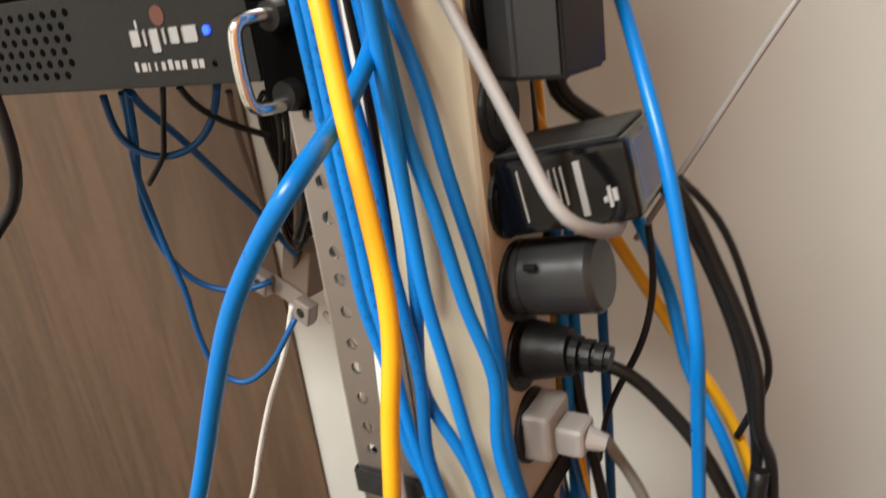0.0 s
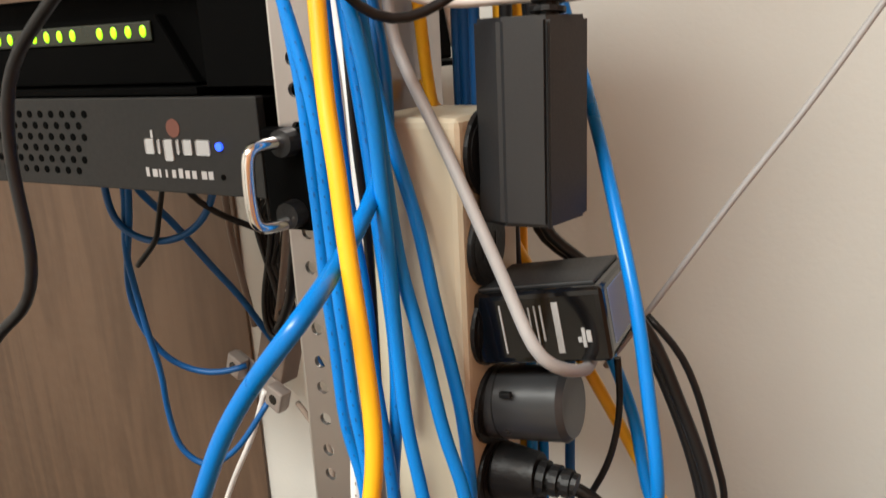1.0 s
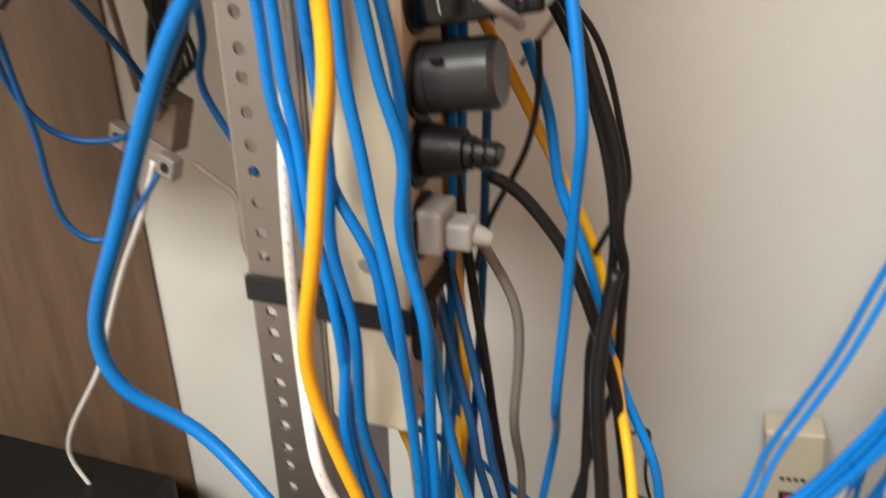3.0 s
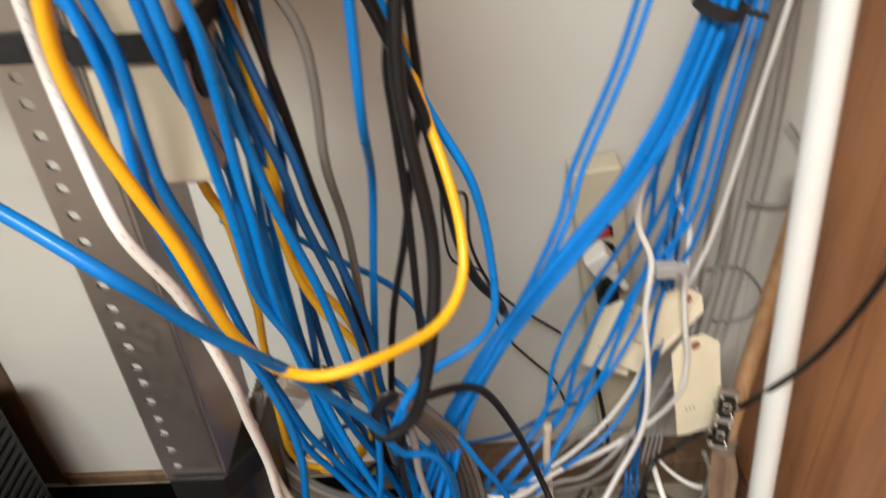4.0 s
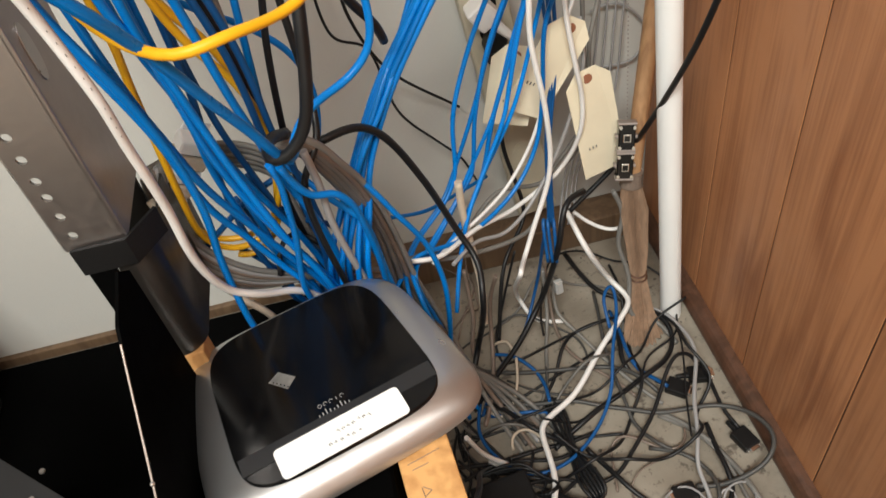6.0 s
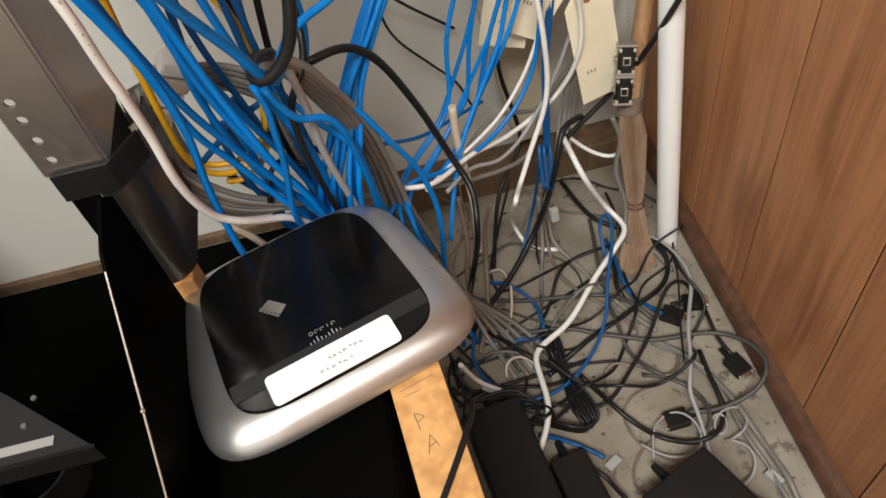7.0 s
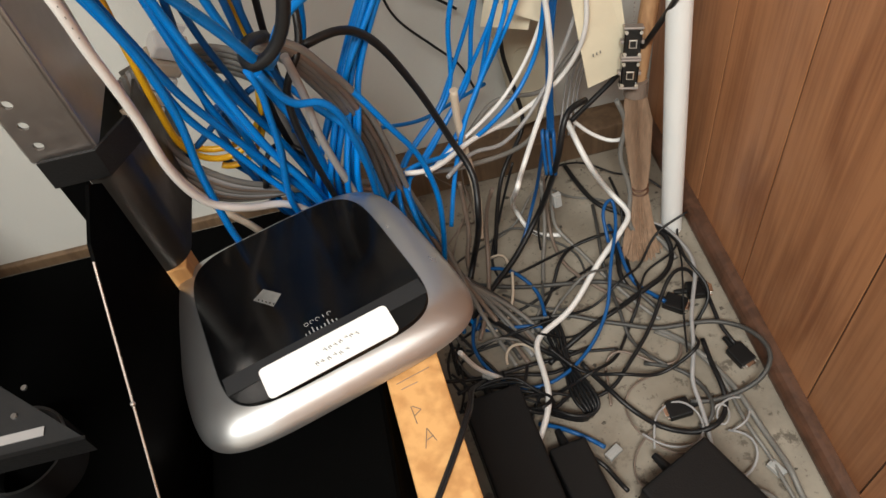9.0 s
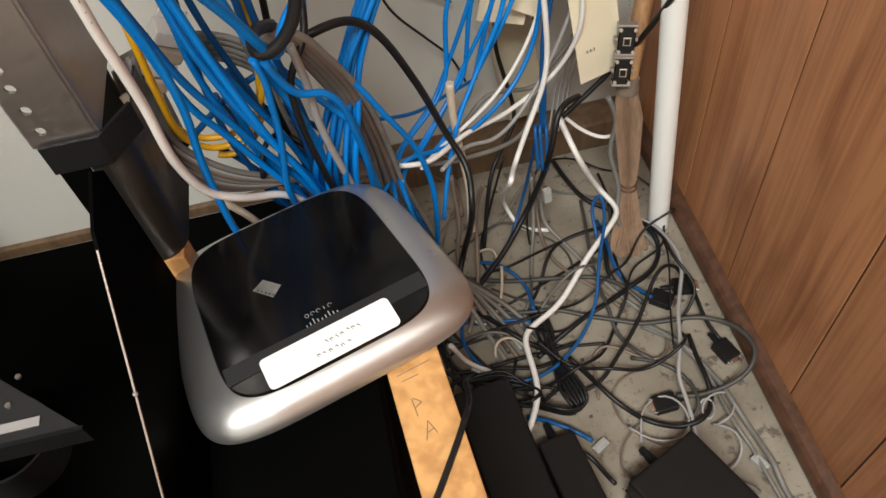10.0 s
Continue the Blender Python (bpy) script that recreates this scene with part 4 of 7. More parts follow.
black_brick((0.240, -0.075, 0.0), 6, 0.062, 0.15, 0.05, "black power brick on the floor beside the plank")
black_brick((0.300, -0.110, 0.0), 8, 0.040, 0.09, 0.032, "small black power brick on the floor")
black_brick((0.400, -0.155, 0.0), 24, 0.085, 0.085, 0.05, "square black power brick on the floor")


def vga_plug(at, turn, lab):
    t = thing("cable_connector", at, lab, "connector", group="connectors on the floor", turn=turn)
    t.scale = (0.62, 0.62, 0.62)
    part("hood", boxmesh(-0.016, 0.016, -0.02, 0.02, 0, 0.015, 0.003, 2), "black_plastic", t)
    part("shell", boxmesh(-0.009, 0.009, -0.027, -0.0195, 0.003, 0.012, 0.001), "chrome", t)
    for x in (-0.0125, 0.0125):
        bm = bmesh.new()
        rod(bm, (x, -0.024, 0.0075), (x, -0.018, 0.0075), 0.0025, n=10)
        part("thumb_screw", bm, "chrome", t)
    bm = bmesh.new()
    rod(bm, (0, 0.0195, 0.0075), (0, 0.042, 0.007), 0.0058, 0.004, n=12)
    part("strain_relief", bm, "black_plastic", t)


vga_plug((0.505, -0.008, 0.004), 18, "black serial connector lying against the skirting")
vga_plug((0.419, -0.050, 0.004), -88, "black serial connector lying on the floor")
vga_plug((0.464, 0.073, 0.004), 50, "dark connector lying among the floor cables")
vga_plug((0.494, 0.083, 0.004), 80, "dark connector lying among the floor cables")


def modular_plug(at, turn, tilt, lab):
    t = thing("network_plug", at, lab, "connector", group="loose network plugs", turn=turn)
    t.matrix_world = pose(*at, tilt, 0, turn) @ Matrix.Scale(0.8, 4)
    part("body", boxmesh(-0.0058, 0.0058, -0.011, 0.011, 0, 0.008, 0.0008), "clear", t)
    part("tab", boxmesh(-0.003, 0.003, -0.010, 0.008, 0.0084, 0.0096, 0.0003), "clear", t)
    part("contacts", boxmesh(-0.0045, 0.0045, -0.0114, -0.0108, 0.001, 0.007), "bright", t)


modular_plug((0.487, -0.132, 0.001), 25, 0, "clear network plug on the floor")
modular_plug((0.359, 0.190, 0.100), 10, 80, "clear network plug dangling on a blue cable")
modular_plug((0.340, -0.077, 0.001), -60, 0, "clear network plug on the floor")
modular_plug((0.238, 0.03, 0.02), 50, 0, "clear network plug under the plank")

# patch connectors held in a white clip behind the post
pc = thing("patch_connectors", (0.055, 0.095, 0.42), "row of pale ribbed cable connectors behind the post", "connector")
pc.matrix_world = pose(0.052, 0.098, 0.452, 15, 38, 20)
for i in range(6):
    part("connector", boxmesh(-0.013, 0.013, -0.008, 0.008, -0.056 + 0.0145 * i, -0.0445 + 0.0145 * i, 0.002), "white" if i % 2 else "beige", pc)
part("holder", boxmesh(-0.010, 0.010, 0.0082, 0.0105, -0.06, 0.035, 0.0008), "paper", pc)

# cable ties and clip on the wall bundle
tie = thing("cable_tie", (0.362, 0.1745, 0.708), "black tie round the blue cable bundle", "cable tie")
tie.matrix_world = pose(0.362, 0.1745, 0.708, 5, 17, 0)
bm = bmesh.new()
bmesh.ops.create_cone(bm, cap_ends=False, segments=24, radius1=0.017, radius2=0.017, depth=0.009)
bmesh.ops.solidify(bm, geom=bm.faces[:], thickness=0.0015)
part("band", bm, "velcro", tie)
part("tail", boxmesh(0.015, 0.034, -0.004, 0.004, -0.001, 0.001), "velcro", tie)
clip = thing("cable_clip", (0.359, 0.195, 0.476), "grey plastic clip on a white cable", "clip")
part("jaw", boxmesh(-0.009, 0.009, -0.006, 0.006, -0.006, 0.006, 0.002), "grey_plug", clip)
part("wing", boxmesh(0.007, 0.017, -0.004, 0.004, -0.004, 0.005, 0.001), "grey_plug", clip)

# dirt flecks on the floor
rng = random.Random(11)
verts, faces = [], []
for i in range(650):
    x, y = 0.2 + 0.34 * rng.random(), -0.4 + 0.76 * rng.random()
    s = 0.0005 + 0.0032 * rng.random() ** 6
    k = len(verts)
    for j in range(5):
        a = j * 1.2566 + rng.random()
        verts.append((x + s * math.cos(a) * (0.6 + rng.random()), y + s * math.sin(a), 0.0004))
    verts.append((x, y, 0.0004 + s * 0.5))
    faces += [(k + j, k + (j + 1) % 5, k + 5) for j in range(5)]
me = bpy.data.meshes.new("floor_dirt")
me.from_pydata(verts, [], faces)
me.materials.append(M["dust"])
tagged(new("floor_dirt", me), "specks of dirt scattered on the floor", "dirt", kind="stuff")

# ---- tangle of leads on the floor, placed at random ----
rng = random.Random(3)
for i in range(8):
    col = ("black", "black", "grey", "dark_grey", "black", "brown_grey", "black")[i % 7]
    near = i < 7
    x, y = (0.21 + 0.10 * rng.random(), -0.08 + 0.20 * rng.random()) if near else (0.25 + 0.25 * rng.random(), -0.12 + 0.36 * rng.random())
    a = rng.random() * 6.28
    pts = []
    for k in range(15):
        pts.append((min(0.515, max(0.205, x)), min(0.33, max(-0.3, y)), 0.004 + (0.045 if near else 0.014) * rng.random() ** 2))
        a += 0.22 * (-1) ** i + rng.gauss(0, 0.38)
        x, y = x + 0.042 * math.cos(a), y + 0.042 * math.sin(a)
        if not (0.2 < x < 0.52 and -0.25 < y < 0.33):
            a += 2.4
    cable("loose_cable", col, 0.0011 + 0.0009 * rng.random(), {"black": "black lead curled in the floor tangle", "grey": "grey lead curled in the floor tangle", "dark_grey": "dark grey lead curled in the floor tangle", "brown_grey": "brown lead curled in the floor tangle", "light_grey": "pale grey lead curled in the floor tangle"}[col], *pts)

# black leads crossing beside the plank
cable("loose_cable", "dark_grey", 0.0016, "dark lead beside the plank",
      (0.244, 0.125, 0.020), (0.265, 0.116, 0.012), (0.278, 0.102, 0.010), (0.297, 0.095, 0.010), (0.322, 0.091, 0.012), (0.345, 0.087, 0.012), (0.374, 0.073, 0.010))
cable("loose_cable", "dark_grey", 0.0018, "dark lead beside the plank",
      (0.243, 0.105, 0.020), (0.263, 0.093, 0.012), (0.281, 0.076, 0.010), (0.298, 0.063, 0.010), (0.309, 0.045, 0.010))
cable("loose_cable", "black", 0.0022, "black lead crossing beside the plank",
      (0.189, 0.034, 0.030), (0.226, 0.033, 0.020), (0.258, 0.035, 0.016), (0.291, 0.038, 0.014), (0.323, 0.038, 0.012), (0.354, 0.044, 0.010))
cable("loose_cable", "black", 0.0020, "black lead crossing beside the plank",
      (0.199, 0.016, 0.030), (0.238, 0.030, 0.022), (0.275, 0.027, 0.016), (0.302, 0.022, 0.012), (0.326, 0.027, 0.010))
cable("loose_cable", "black", 0.0018, "black lead crossing beside the plank",
      (0.196, -0.010, 0.040), (0.224, -0.008, 0.036), (0.254, -0.007, 0.030), (0.280, -0.002, 0.024), (0.304, -0.005, 0.018), (0.321, -0.011, 0.012))
cable("loose_cable", "black", 0.0022, "black lead crossing beside the plank",
      (0.263, -0.018, 0.030), (0.276, -0.025, 0.022), (0.296, -0.021, 0.018), (0.316, -0.007, 0.014), (0.336, -0.004, 0.010))
cable("loose_cable", "black", 0.0016, "black lead crossing beside the plank",
      (0.197, 0.041, 0.030), (0.216, 0.016, 0.022), (0.216, -0.009, 0.016), (0.211, -0.026, 0.012))
cable("loose_cable", "black", 0.0014, "black lead crossing beside the plank",
      (0.235, 0.047, 0.020), (0.232, 0.013, 0.018), (0.229, -0.017, 0.012))
cable("loose_cable", "black", 0.0016, "black lead crossing beside the plank",
      (0.280, 0.034, 0.020), (0.269, 0.010, 0.018), (0.257, -0.007, 0.014), (0.245, -0.027, 0.010))
cable("loose_cable", "black", 0.0016, "black lead crossing beside the plank",
      (0.296, 0.023, 0.020), (0.285, -0.002, 0.020), (0.272, -0.017, 0.016), (0.265, -0.032, 0.010))
cable("loose_cable", "black", 0.0013, "black lead crossing beside the plank",
      (0.252, 0.035, 0.020), (0.255, 0.008, 0.030), (0.267, -0.005, 0.022), (0.283, -0.012, 0.018))
cable("loose_cable", "black", 0.0014, "black lead crossing beside the plank",
      (0.208, 0.049, 0.030), (0.209, 0.027, 0.024), (0.198, 0.003, 0.016))
cable("loose_cable", "dark_grey", 0.0013, "dark lead beside the plank",
      (0.204, 0.061, 0.030), (0.215, 0.041, 0.020), (0.239, 0.012, 0.016), (0.244, -0.018, 0.012))
cable("loose_cable", "black", 0.0015, "black lead crossing beside the plank",
      (0.203, 0.072, 0.030), (0.195, 0.056, 0.030), (0.195, 0.036, 0.020), (0.205, 0.021, 0.016))
cable("loose_cable", "dark_grey", 0.0014, "dark lead beside the plank",
      (0.326, 0.138, 0.020), (0.320, 0.111, 0.014), (0.309, 0.093, 0.010), (0.298, 0.077, 0.008))
cable("loose_cable", "black", 0.0021, "black lead folded in a hank on the floor",
      (0.312, 0.101, 0.010), (0.312, 0.078, 0.014), (0.314, 0.054, 0.014), (0.318, 0.031, 0.014), (0.324, 0.019, 0.012))
cable("loose_cable", "black", 0.0021, "black lead folded in a hank on the floor",
      (0.315, 0.097, 0.013), (0.319, 0.079, 0.014), (0.319, 0.055, 0.014), (0.320, 0.030, 0.014), (0.326, 0.019, 0.012))
cable("loose_cable", "black", 0.0021, "black lead folded in a hank on the floor",
      (0.320, 0.097, 0.016), (0.325, 0.078, 0.014), (0.324, 0.054, 0.014), (0.323, 0.030, 0.014), (0.327, 0.019, 0.012))
cable("loose_cable", "black", 0.0021, "black lead folded in a hank on the floor",
      (0.325, 0.098, 0.010), (0.330, 0.072, 0.014), (0.328, 0.050, 0.014), (0.325, 0.029, 0.014), (0.329, 0.018, 0.012))
cable("loose_cable", "black", 0.0021, "black lead folded in a hank on the floor",
      (0.315, 0.088, 0.013), (0.319, 0.069, 0.014), (0.319, 0.049, 0.014), (0.321, 0.030, 0.014), (0.326, 0.019, 0.012))
cable("loose_cable", "black", 0.0021, "black lead folded in a hank on the floor",
      (0.319, 0.085, 0.016), (0.325, 0.066, 0.014), (0.324, 0.047, 0.014), (0.324, 0.029, 0.014), (0.328, 0.018, 0.012))

# ---- cables, one by one ----
cable("ethernet_cable", "yellow", 0.003, "bright yellow network cable looping below the power strip",
      (0.041, -0.035, 1.259), (0.049, -0.045, 1.099), (0.056, -0.055, 1.050), (0.059, -0.059, 1.030), (0.062, -0.063, 1.010), (0.067, -0.067, 0.992), (0.071, -0.071, 0.970), (0.076, -0.075, 0.948), (0.082, -0.080, 0.905), (0.078, -0.083, 0.875), (0.075, -0.085, 0.845), (0.064, -0.080, 0.795), (0.065, -0.076, 0.769), (0.072, -0.073, 0.738), (0.079, -0.069, 0.709), (0.083, -0.065, 0.677), (0.089, -0.061, 0.650), (0.102, -0.057, 0.628), (0.116, -0.054, 0.618), (0.138, -0.050, 0.621), (0.159, -0.030, 0.614), (0.178, -0.012, 0.613), (0.189, 0.006, 0.621), (0.191, 0.024, 0.638), (0.185, 0.042, 0.667), (0.175, 0.060, 0.695), (0.153, 0.085, 0.770), (0.130, 0.076, 0.821), (0.105, 0.067, 0.873), (0.071, 0.058, 0.937), (0.053, 0.049, 0.979), (0.035, 0.040, 1.010))
cable("ethernet_cable", "blue", 0.0031, "thick blue network cable crossing the rack post",
      (0.007, 0.019, 1.258), (0.022, 0.009, 1.098), (0.038, 0.000, 1.051), (0.045, -0.004, 1.030), (0.049, -0.008, 1.012), (0.051, -0.012, 0.993), (0.057, -0.030, 0.979), (0.061, -0.048, 0.969), (0.062, -0.062, 0.961), (0.069, -0.080, 0.959), (0.072, -0.100, 0.952), (0.059, -0.100, 0.938), (0.041, -0.100, 0.915), (0.025, -0.100, 0.885), (0.008, -0.100, 0.849), (-0.009, -0.100, 0.815), (-0.014, -0.100, 0.797), (-0.008, -0.100, 0.778), (0.018, -0.090, 0.755), (0.068, -0.100, 0.718), (0.073, -0.095, 0.707), (0.078, -0.090, 0.694), (0.086, -0.082, 0.674), (0.094, -0.075, 0.659), (0.099, -0.065, 0.643), (0.107, -0.050, 0.617), (0.116, -0.032, 0.582), (0.128, -0.012, 0.542), (0.135, 0.000, 0.515), (0.139, 0.012, 0.497), (0.143, 0.022, 0.494), (0.146, 0.030, 0.499))
cable("ethernet_cable", "blue", 0.0027, "blue network cable running down the rack post",
      (-0.008, -0.006, 1.200), (0.012, -0.016, 1.041), (0.016, -0.016, 1.018), (0.017, -0.016, 0.999), (0.018, -0.016, 0.977), (0.019, -0.016, 0.959), (0.019, -0.016, 0.938), (0.021, -0.016, 0.914), (0.022, -0.016, 0.891), (0.023, -0.016, 0.870), (0.030, -0.016, 0.846), (0.031, -0.016, 0.822), (0.035, -0.016, 0.799), (0.044, -0.016, 0.789), (0.049, -0.016, 0.763), (0.047, -0.020, 0.713), (0.047, -0.018, 0.699), (0.049, -0.015, 0.675), (0.051, -0.012, 0.652), (0.055, -0.008, 0.628), (0.060, -0.004, 0.607), (0.067, 0.000, 0.580), (0.072, 0.005, 0.549), (0.076, 0.010, 0.511), (0.076, 0.014, 0.470), (0.070, 0.019, 0.425), (0.067, 0.025, 0.380), (0.066, 0.030, 0.338), (0.072, 0.060, 0.220), (0.076, 0.075, 0.050))
cable("ethernet_cable", "blue", 0.0027, "blue network cable running down the rack post",
      (-0.006, -0.012, 1.200), (0.014, -0.022, 1.053), (0.019, -0.022, 1.035), (0.024, -0.022, 1.016), (0.027, -0.022, 0.996), (0.028, -0.022, 0.972), (0.029, -0.022, 0.948), (0.030, -0.022, 0.927), (0.032, -0.022, 0.905), (0.033, -0.022, 0.880), (0.036, -0.022, 0.866), (0.038, -0.022, 0.844), (0.040, -0.022, 0.822), (0.045, -0.022, 0.796), (0.049, -0.022, 0.768), (0.044, -0.008, 0.708), (0.043, -0.005, 0.692), (0.044, -0.000, 0.667), (0.046, 0.005, 0.641), (0.050, 0.011, 0.614), (0.054, 0.017, 0.584), (0.060, 0.024, 0.552), (0.065, 0.031, 0.519), (0.068, 0.038, 0.478), (0.072, 0.046, 0.444), (0.084, 0.054, 0.408), (0.100, 0.062, 0.360), (0.115, 0.070, 0.316), (0.121, 0.100, 0.220), (0.125, 0.115, 0.050))
cable("ethernet_cable", "blue", 0.0027, "blue network cable running down the rack post",
      (0.020, -0.020, 1.200), (0.040, -0.030, 1.046), (0.041, -0.030, 1.024), (0.042, -0.030, 1.001), (0.043, -0.030, 0.981), (0.045, -0.030, 0.960), (0.048, -0.030, 0.940), (0.049, -0.030, 0.925), (0.049, -0.030, 0.906), (0.051, -0.030, 0.890), (0.053, -0.030, 0.871), (0.055, -0.030, 0.851), (0.052, -0.030, 0.818), (0.057, -0.030, 0.795), (0.061, -0.030, 0.778), (0.058, -0.022, 0.712), (0.061, -0.018, 0.690), (0.064, -0.013, 0.669), (0.064, -0.006, 0.646), (0.064, 0.001, 0.620), (0.065, 0.009, 0.587), (0.067, 0.017, 0.553), (0.070, 0.026, 0.522), (0.077, 0.035, 0.476), (0.090, 0.045, 0.431), (0.103, 0.055, 0.388), (0.119, 0.065, 0.341), (0.131, 0.075, 0.297), (0.137, 0.105, 0.220), (0.141, 0.120, 0.050))
cable("ethernet_cable", "blue", 0.0027, "blue network cable running down the rack post",
      (0.025, -0.014, 1.200), (0.045, -0.024, 1.035), (0.047, -0.024, 1.018), (0.049, -0.024, 1.000), (0.051, -0.024, 0.982), (0.052, -0.024, 0.965), (0.053, -0.024, 0.950), (0.055, -0.024, 0.933), (0.056, -0.024, 0.910), (0.055, -0.024, 0.891), (0.052, -0.024, 0.865), (0.050, -0.024, 0.846), (0.070, -0.024, 0.807), (0.074, -0.024, 0.777), (0.076, 0.020, 0.691), (0.074, 0.024, 0.663), (0.073, 0.030, 0.630), (0.072, 0.037, 0.600), (0.075, 0.044, 0.570), (0.080, 0.052, 0.536), (0.085, 0.061, 0.493), (0.088, 0.070, 0.445), (0.091, 0.080, 0.403), (0.093, 0.090, 0.351), (0.091, 0.100, 0.293), (0.097, 0.130, 0.220), (0.101, 0.145, 0.050))
cable("ethernet_cable", "blue", 0.0027, "blue network cable running down the power strip",
      (0.034, -0.026, 1.200), (0.054, -0.036, 1.043), (0.058, -0.036, 1.026), (0.061, -0.036, 1.005), (0.062, -0.036, 0.986), (0.063, -0.036, 0.967), (0.064, -0.036, 0.952), (0.064, -0.036, 0.933), (0.065, -0.036, 0.916), (0.066, -0.036, 0.893), (0.069, -0.036, 0.875), (0.072, -0.036, 0.859), (0.075, -0.036, 0.838), (0.080, -0.036, 0.814), (0.084, -0.036, 0.789), (0.081, -0.012, 0.704), (0.081, -0.008, 0.681), (0.080, -0.003, 0.654), (0.078, 0.003, 0.629), (0.082, 0.010, 0.603), (0.088, 0.017, 0.578), (0.093, 0.025, 0.536), (0.098, 0.034, 0.488), (0.105, 0.042, 0.442), (0.113, 0.051, 0.395), (0.125, 0.060, 0.348), (0.132, 0.070, 0.303), (0.138, 0.100, 0.220), (0.142, 0.115, 0.050))
cable("ethernet_cable", "blue", 0.0027, "blue network cable running down the power strip",
      (0.036, -0.020, 1.200), (0.056, -0.030, 1.027), (0.059, -0.030, 1.001), (0.061, -0.030, 0.977), (0.063, -0.030, 0.959), (0.065, -0.030, 0.944), (0.070, -0.030, 0.928), (0.074, -0.030, 0.910), (0.077, -0.030, 0.893), (0.082, -0.030, 0.875), (0.088, -0.030, 0.860), (0.084, -0.030, 0.831), (0.088, -0.030, 0.810), (0.094, -0.030, 0.787), (0.089, -0.008, 0.701), (0.089, -0.004, 0.676), (0.087, 0.003, 0.643), (0.086, 0.010, 0.611), (0.086, 0.019, 0.579), (0.087, 0.028, 0.545), (0.088, 0.037, 0.503), (0.095, 0.047, 0.454), (0.106, 0.058, 0.402), (0.121, 0.069, 0.350), (0.134, 0.080, 0.298), (0.140, 0.110, 0.220), (0.144, 0.125, 0.050))
cable("ethernet_cable", "blue", 0.0027, "blue network cable running down the power strip",
      (0.026, -0.008, 1.200), (0.046, -0.018, 1.035), (0.048, -0.018, 1.023), (0.052, -0.018, 1.009), (0.057, -0.018, 0.991), (0.062, -0.018, 0.975), (0.067, -0.018, 0.958), (0.069, -0.018, 0.943), (0.072, -0.018, 0.928), (0.076, -0.018, 0.910), (0.080, -0.018, 0.892), (0.082, -0.018, 0.873), (0.083, -0.018, 0.854), (0.082, -0.018, 0.829), (0.085, -0.018, 0.804), (0.091, -0.018, 0.778), (0.097, 0.000, 0.697), (0.100, 0.004, 0.675), (0.104, 0.009, 0.651), (0.109, 0.016, 0.620), (0.112, 0.023, 0.587), (0.114, 0.030, 0.555), (0.116, 0.039, 0.525), (0.120, 0.047, 0.492), (0.126, 0.056, 0.446), (0.136, 0.065, 0.401), (0.141, 0.075, 0.355), (0.139, 0.085, 0.298), (0.145, 0.115, 0.220), (0.149, 0.130, 0.050))
cable("ethernet_cable", "dark_blue", 0.0026, "shade-darkened blue network cable behind the front bundle",
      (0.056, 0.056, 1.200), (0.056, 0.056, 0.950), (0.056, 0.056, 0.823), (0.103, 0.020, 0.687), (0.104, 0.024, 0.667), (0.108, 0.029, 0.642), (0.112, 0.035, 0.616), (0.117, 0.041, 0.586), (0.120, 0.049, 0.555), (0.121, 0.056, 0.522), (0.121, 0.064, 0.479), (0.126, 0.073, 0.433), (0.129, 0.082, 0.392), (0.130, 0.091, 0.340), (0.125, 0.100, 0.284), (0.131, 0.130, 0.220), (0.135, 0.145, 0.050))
cable("ethernet_cable", "dark_blue", 0.0026, "shade-darkened blue network cable behind the front bundle",
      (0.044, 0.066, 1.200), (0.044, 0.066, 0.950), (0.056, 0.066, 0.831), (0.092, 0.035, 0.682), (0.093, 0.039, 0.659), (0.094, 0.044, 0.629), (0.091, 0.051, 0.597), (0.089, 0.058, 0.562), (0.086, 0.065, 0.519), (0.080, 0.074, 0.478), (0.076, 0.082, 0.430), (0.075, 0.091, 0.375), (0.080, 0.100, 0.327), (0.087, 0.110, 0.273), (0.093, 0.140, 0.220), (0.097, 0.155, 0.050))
cable("ethernet_cable", "dark_blue", 0.0026, "shade-darkened blue network cable hanging behind the power strip",
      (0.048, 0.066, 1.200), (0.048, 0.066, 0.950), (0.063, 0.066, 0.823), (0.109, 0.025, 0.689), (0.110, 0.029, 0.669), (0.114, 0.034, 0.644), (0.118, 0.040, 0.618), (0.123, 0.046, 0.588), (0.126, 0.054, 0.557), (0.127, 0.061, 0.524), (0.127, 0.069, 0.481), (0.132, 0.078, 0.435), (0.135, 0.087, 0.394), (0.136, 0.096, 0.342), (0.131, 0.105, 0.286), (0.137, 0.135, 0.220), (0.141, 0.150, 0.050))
cable("ethernet_cable", "blue", 0.0026, "blue network cable passing behind the cable bundle",
      (0.025, 0.120, 0.598), (0.068, 0.126, 0.579), (0.096, 0.131, 0.552), (0.127, 0.137, 0.526), (0.148, 0.143, 0.497), (0.156, 0.149, 0.463), (0.152, 0.154, 0.422), (0.138, 0.160, 0.380))
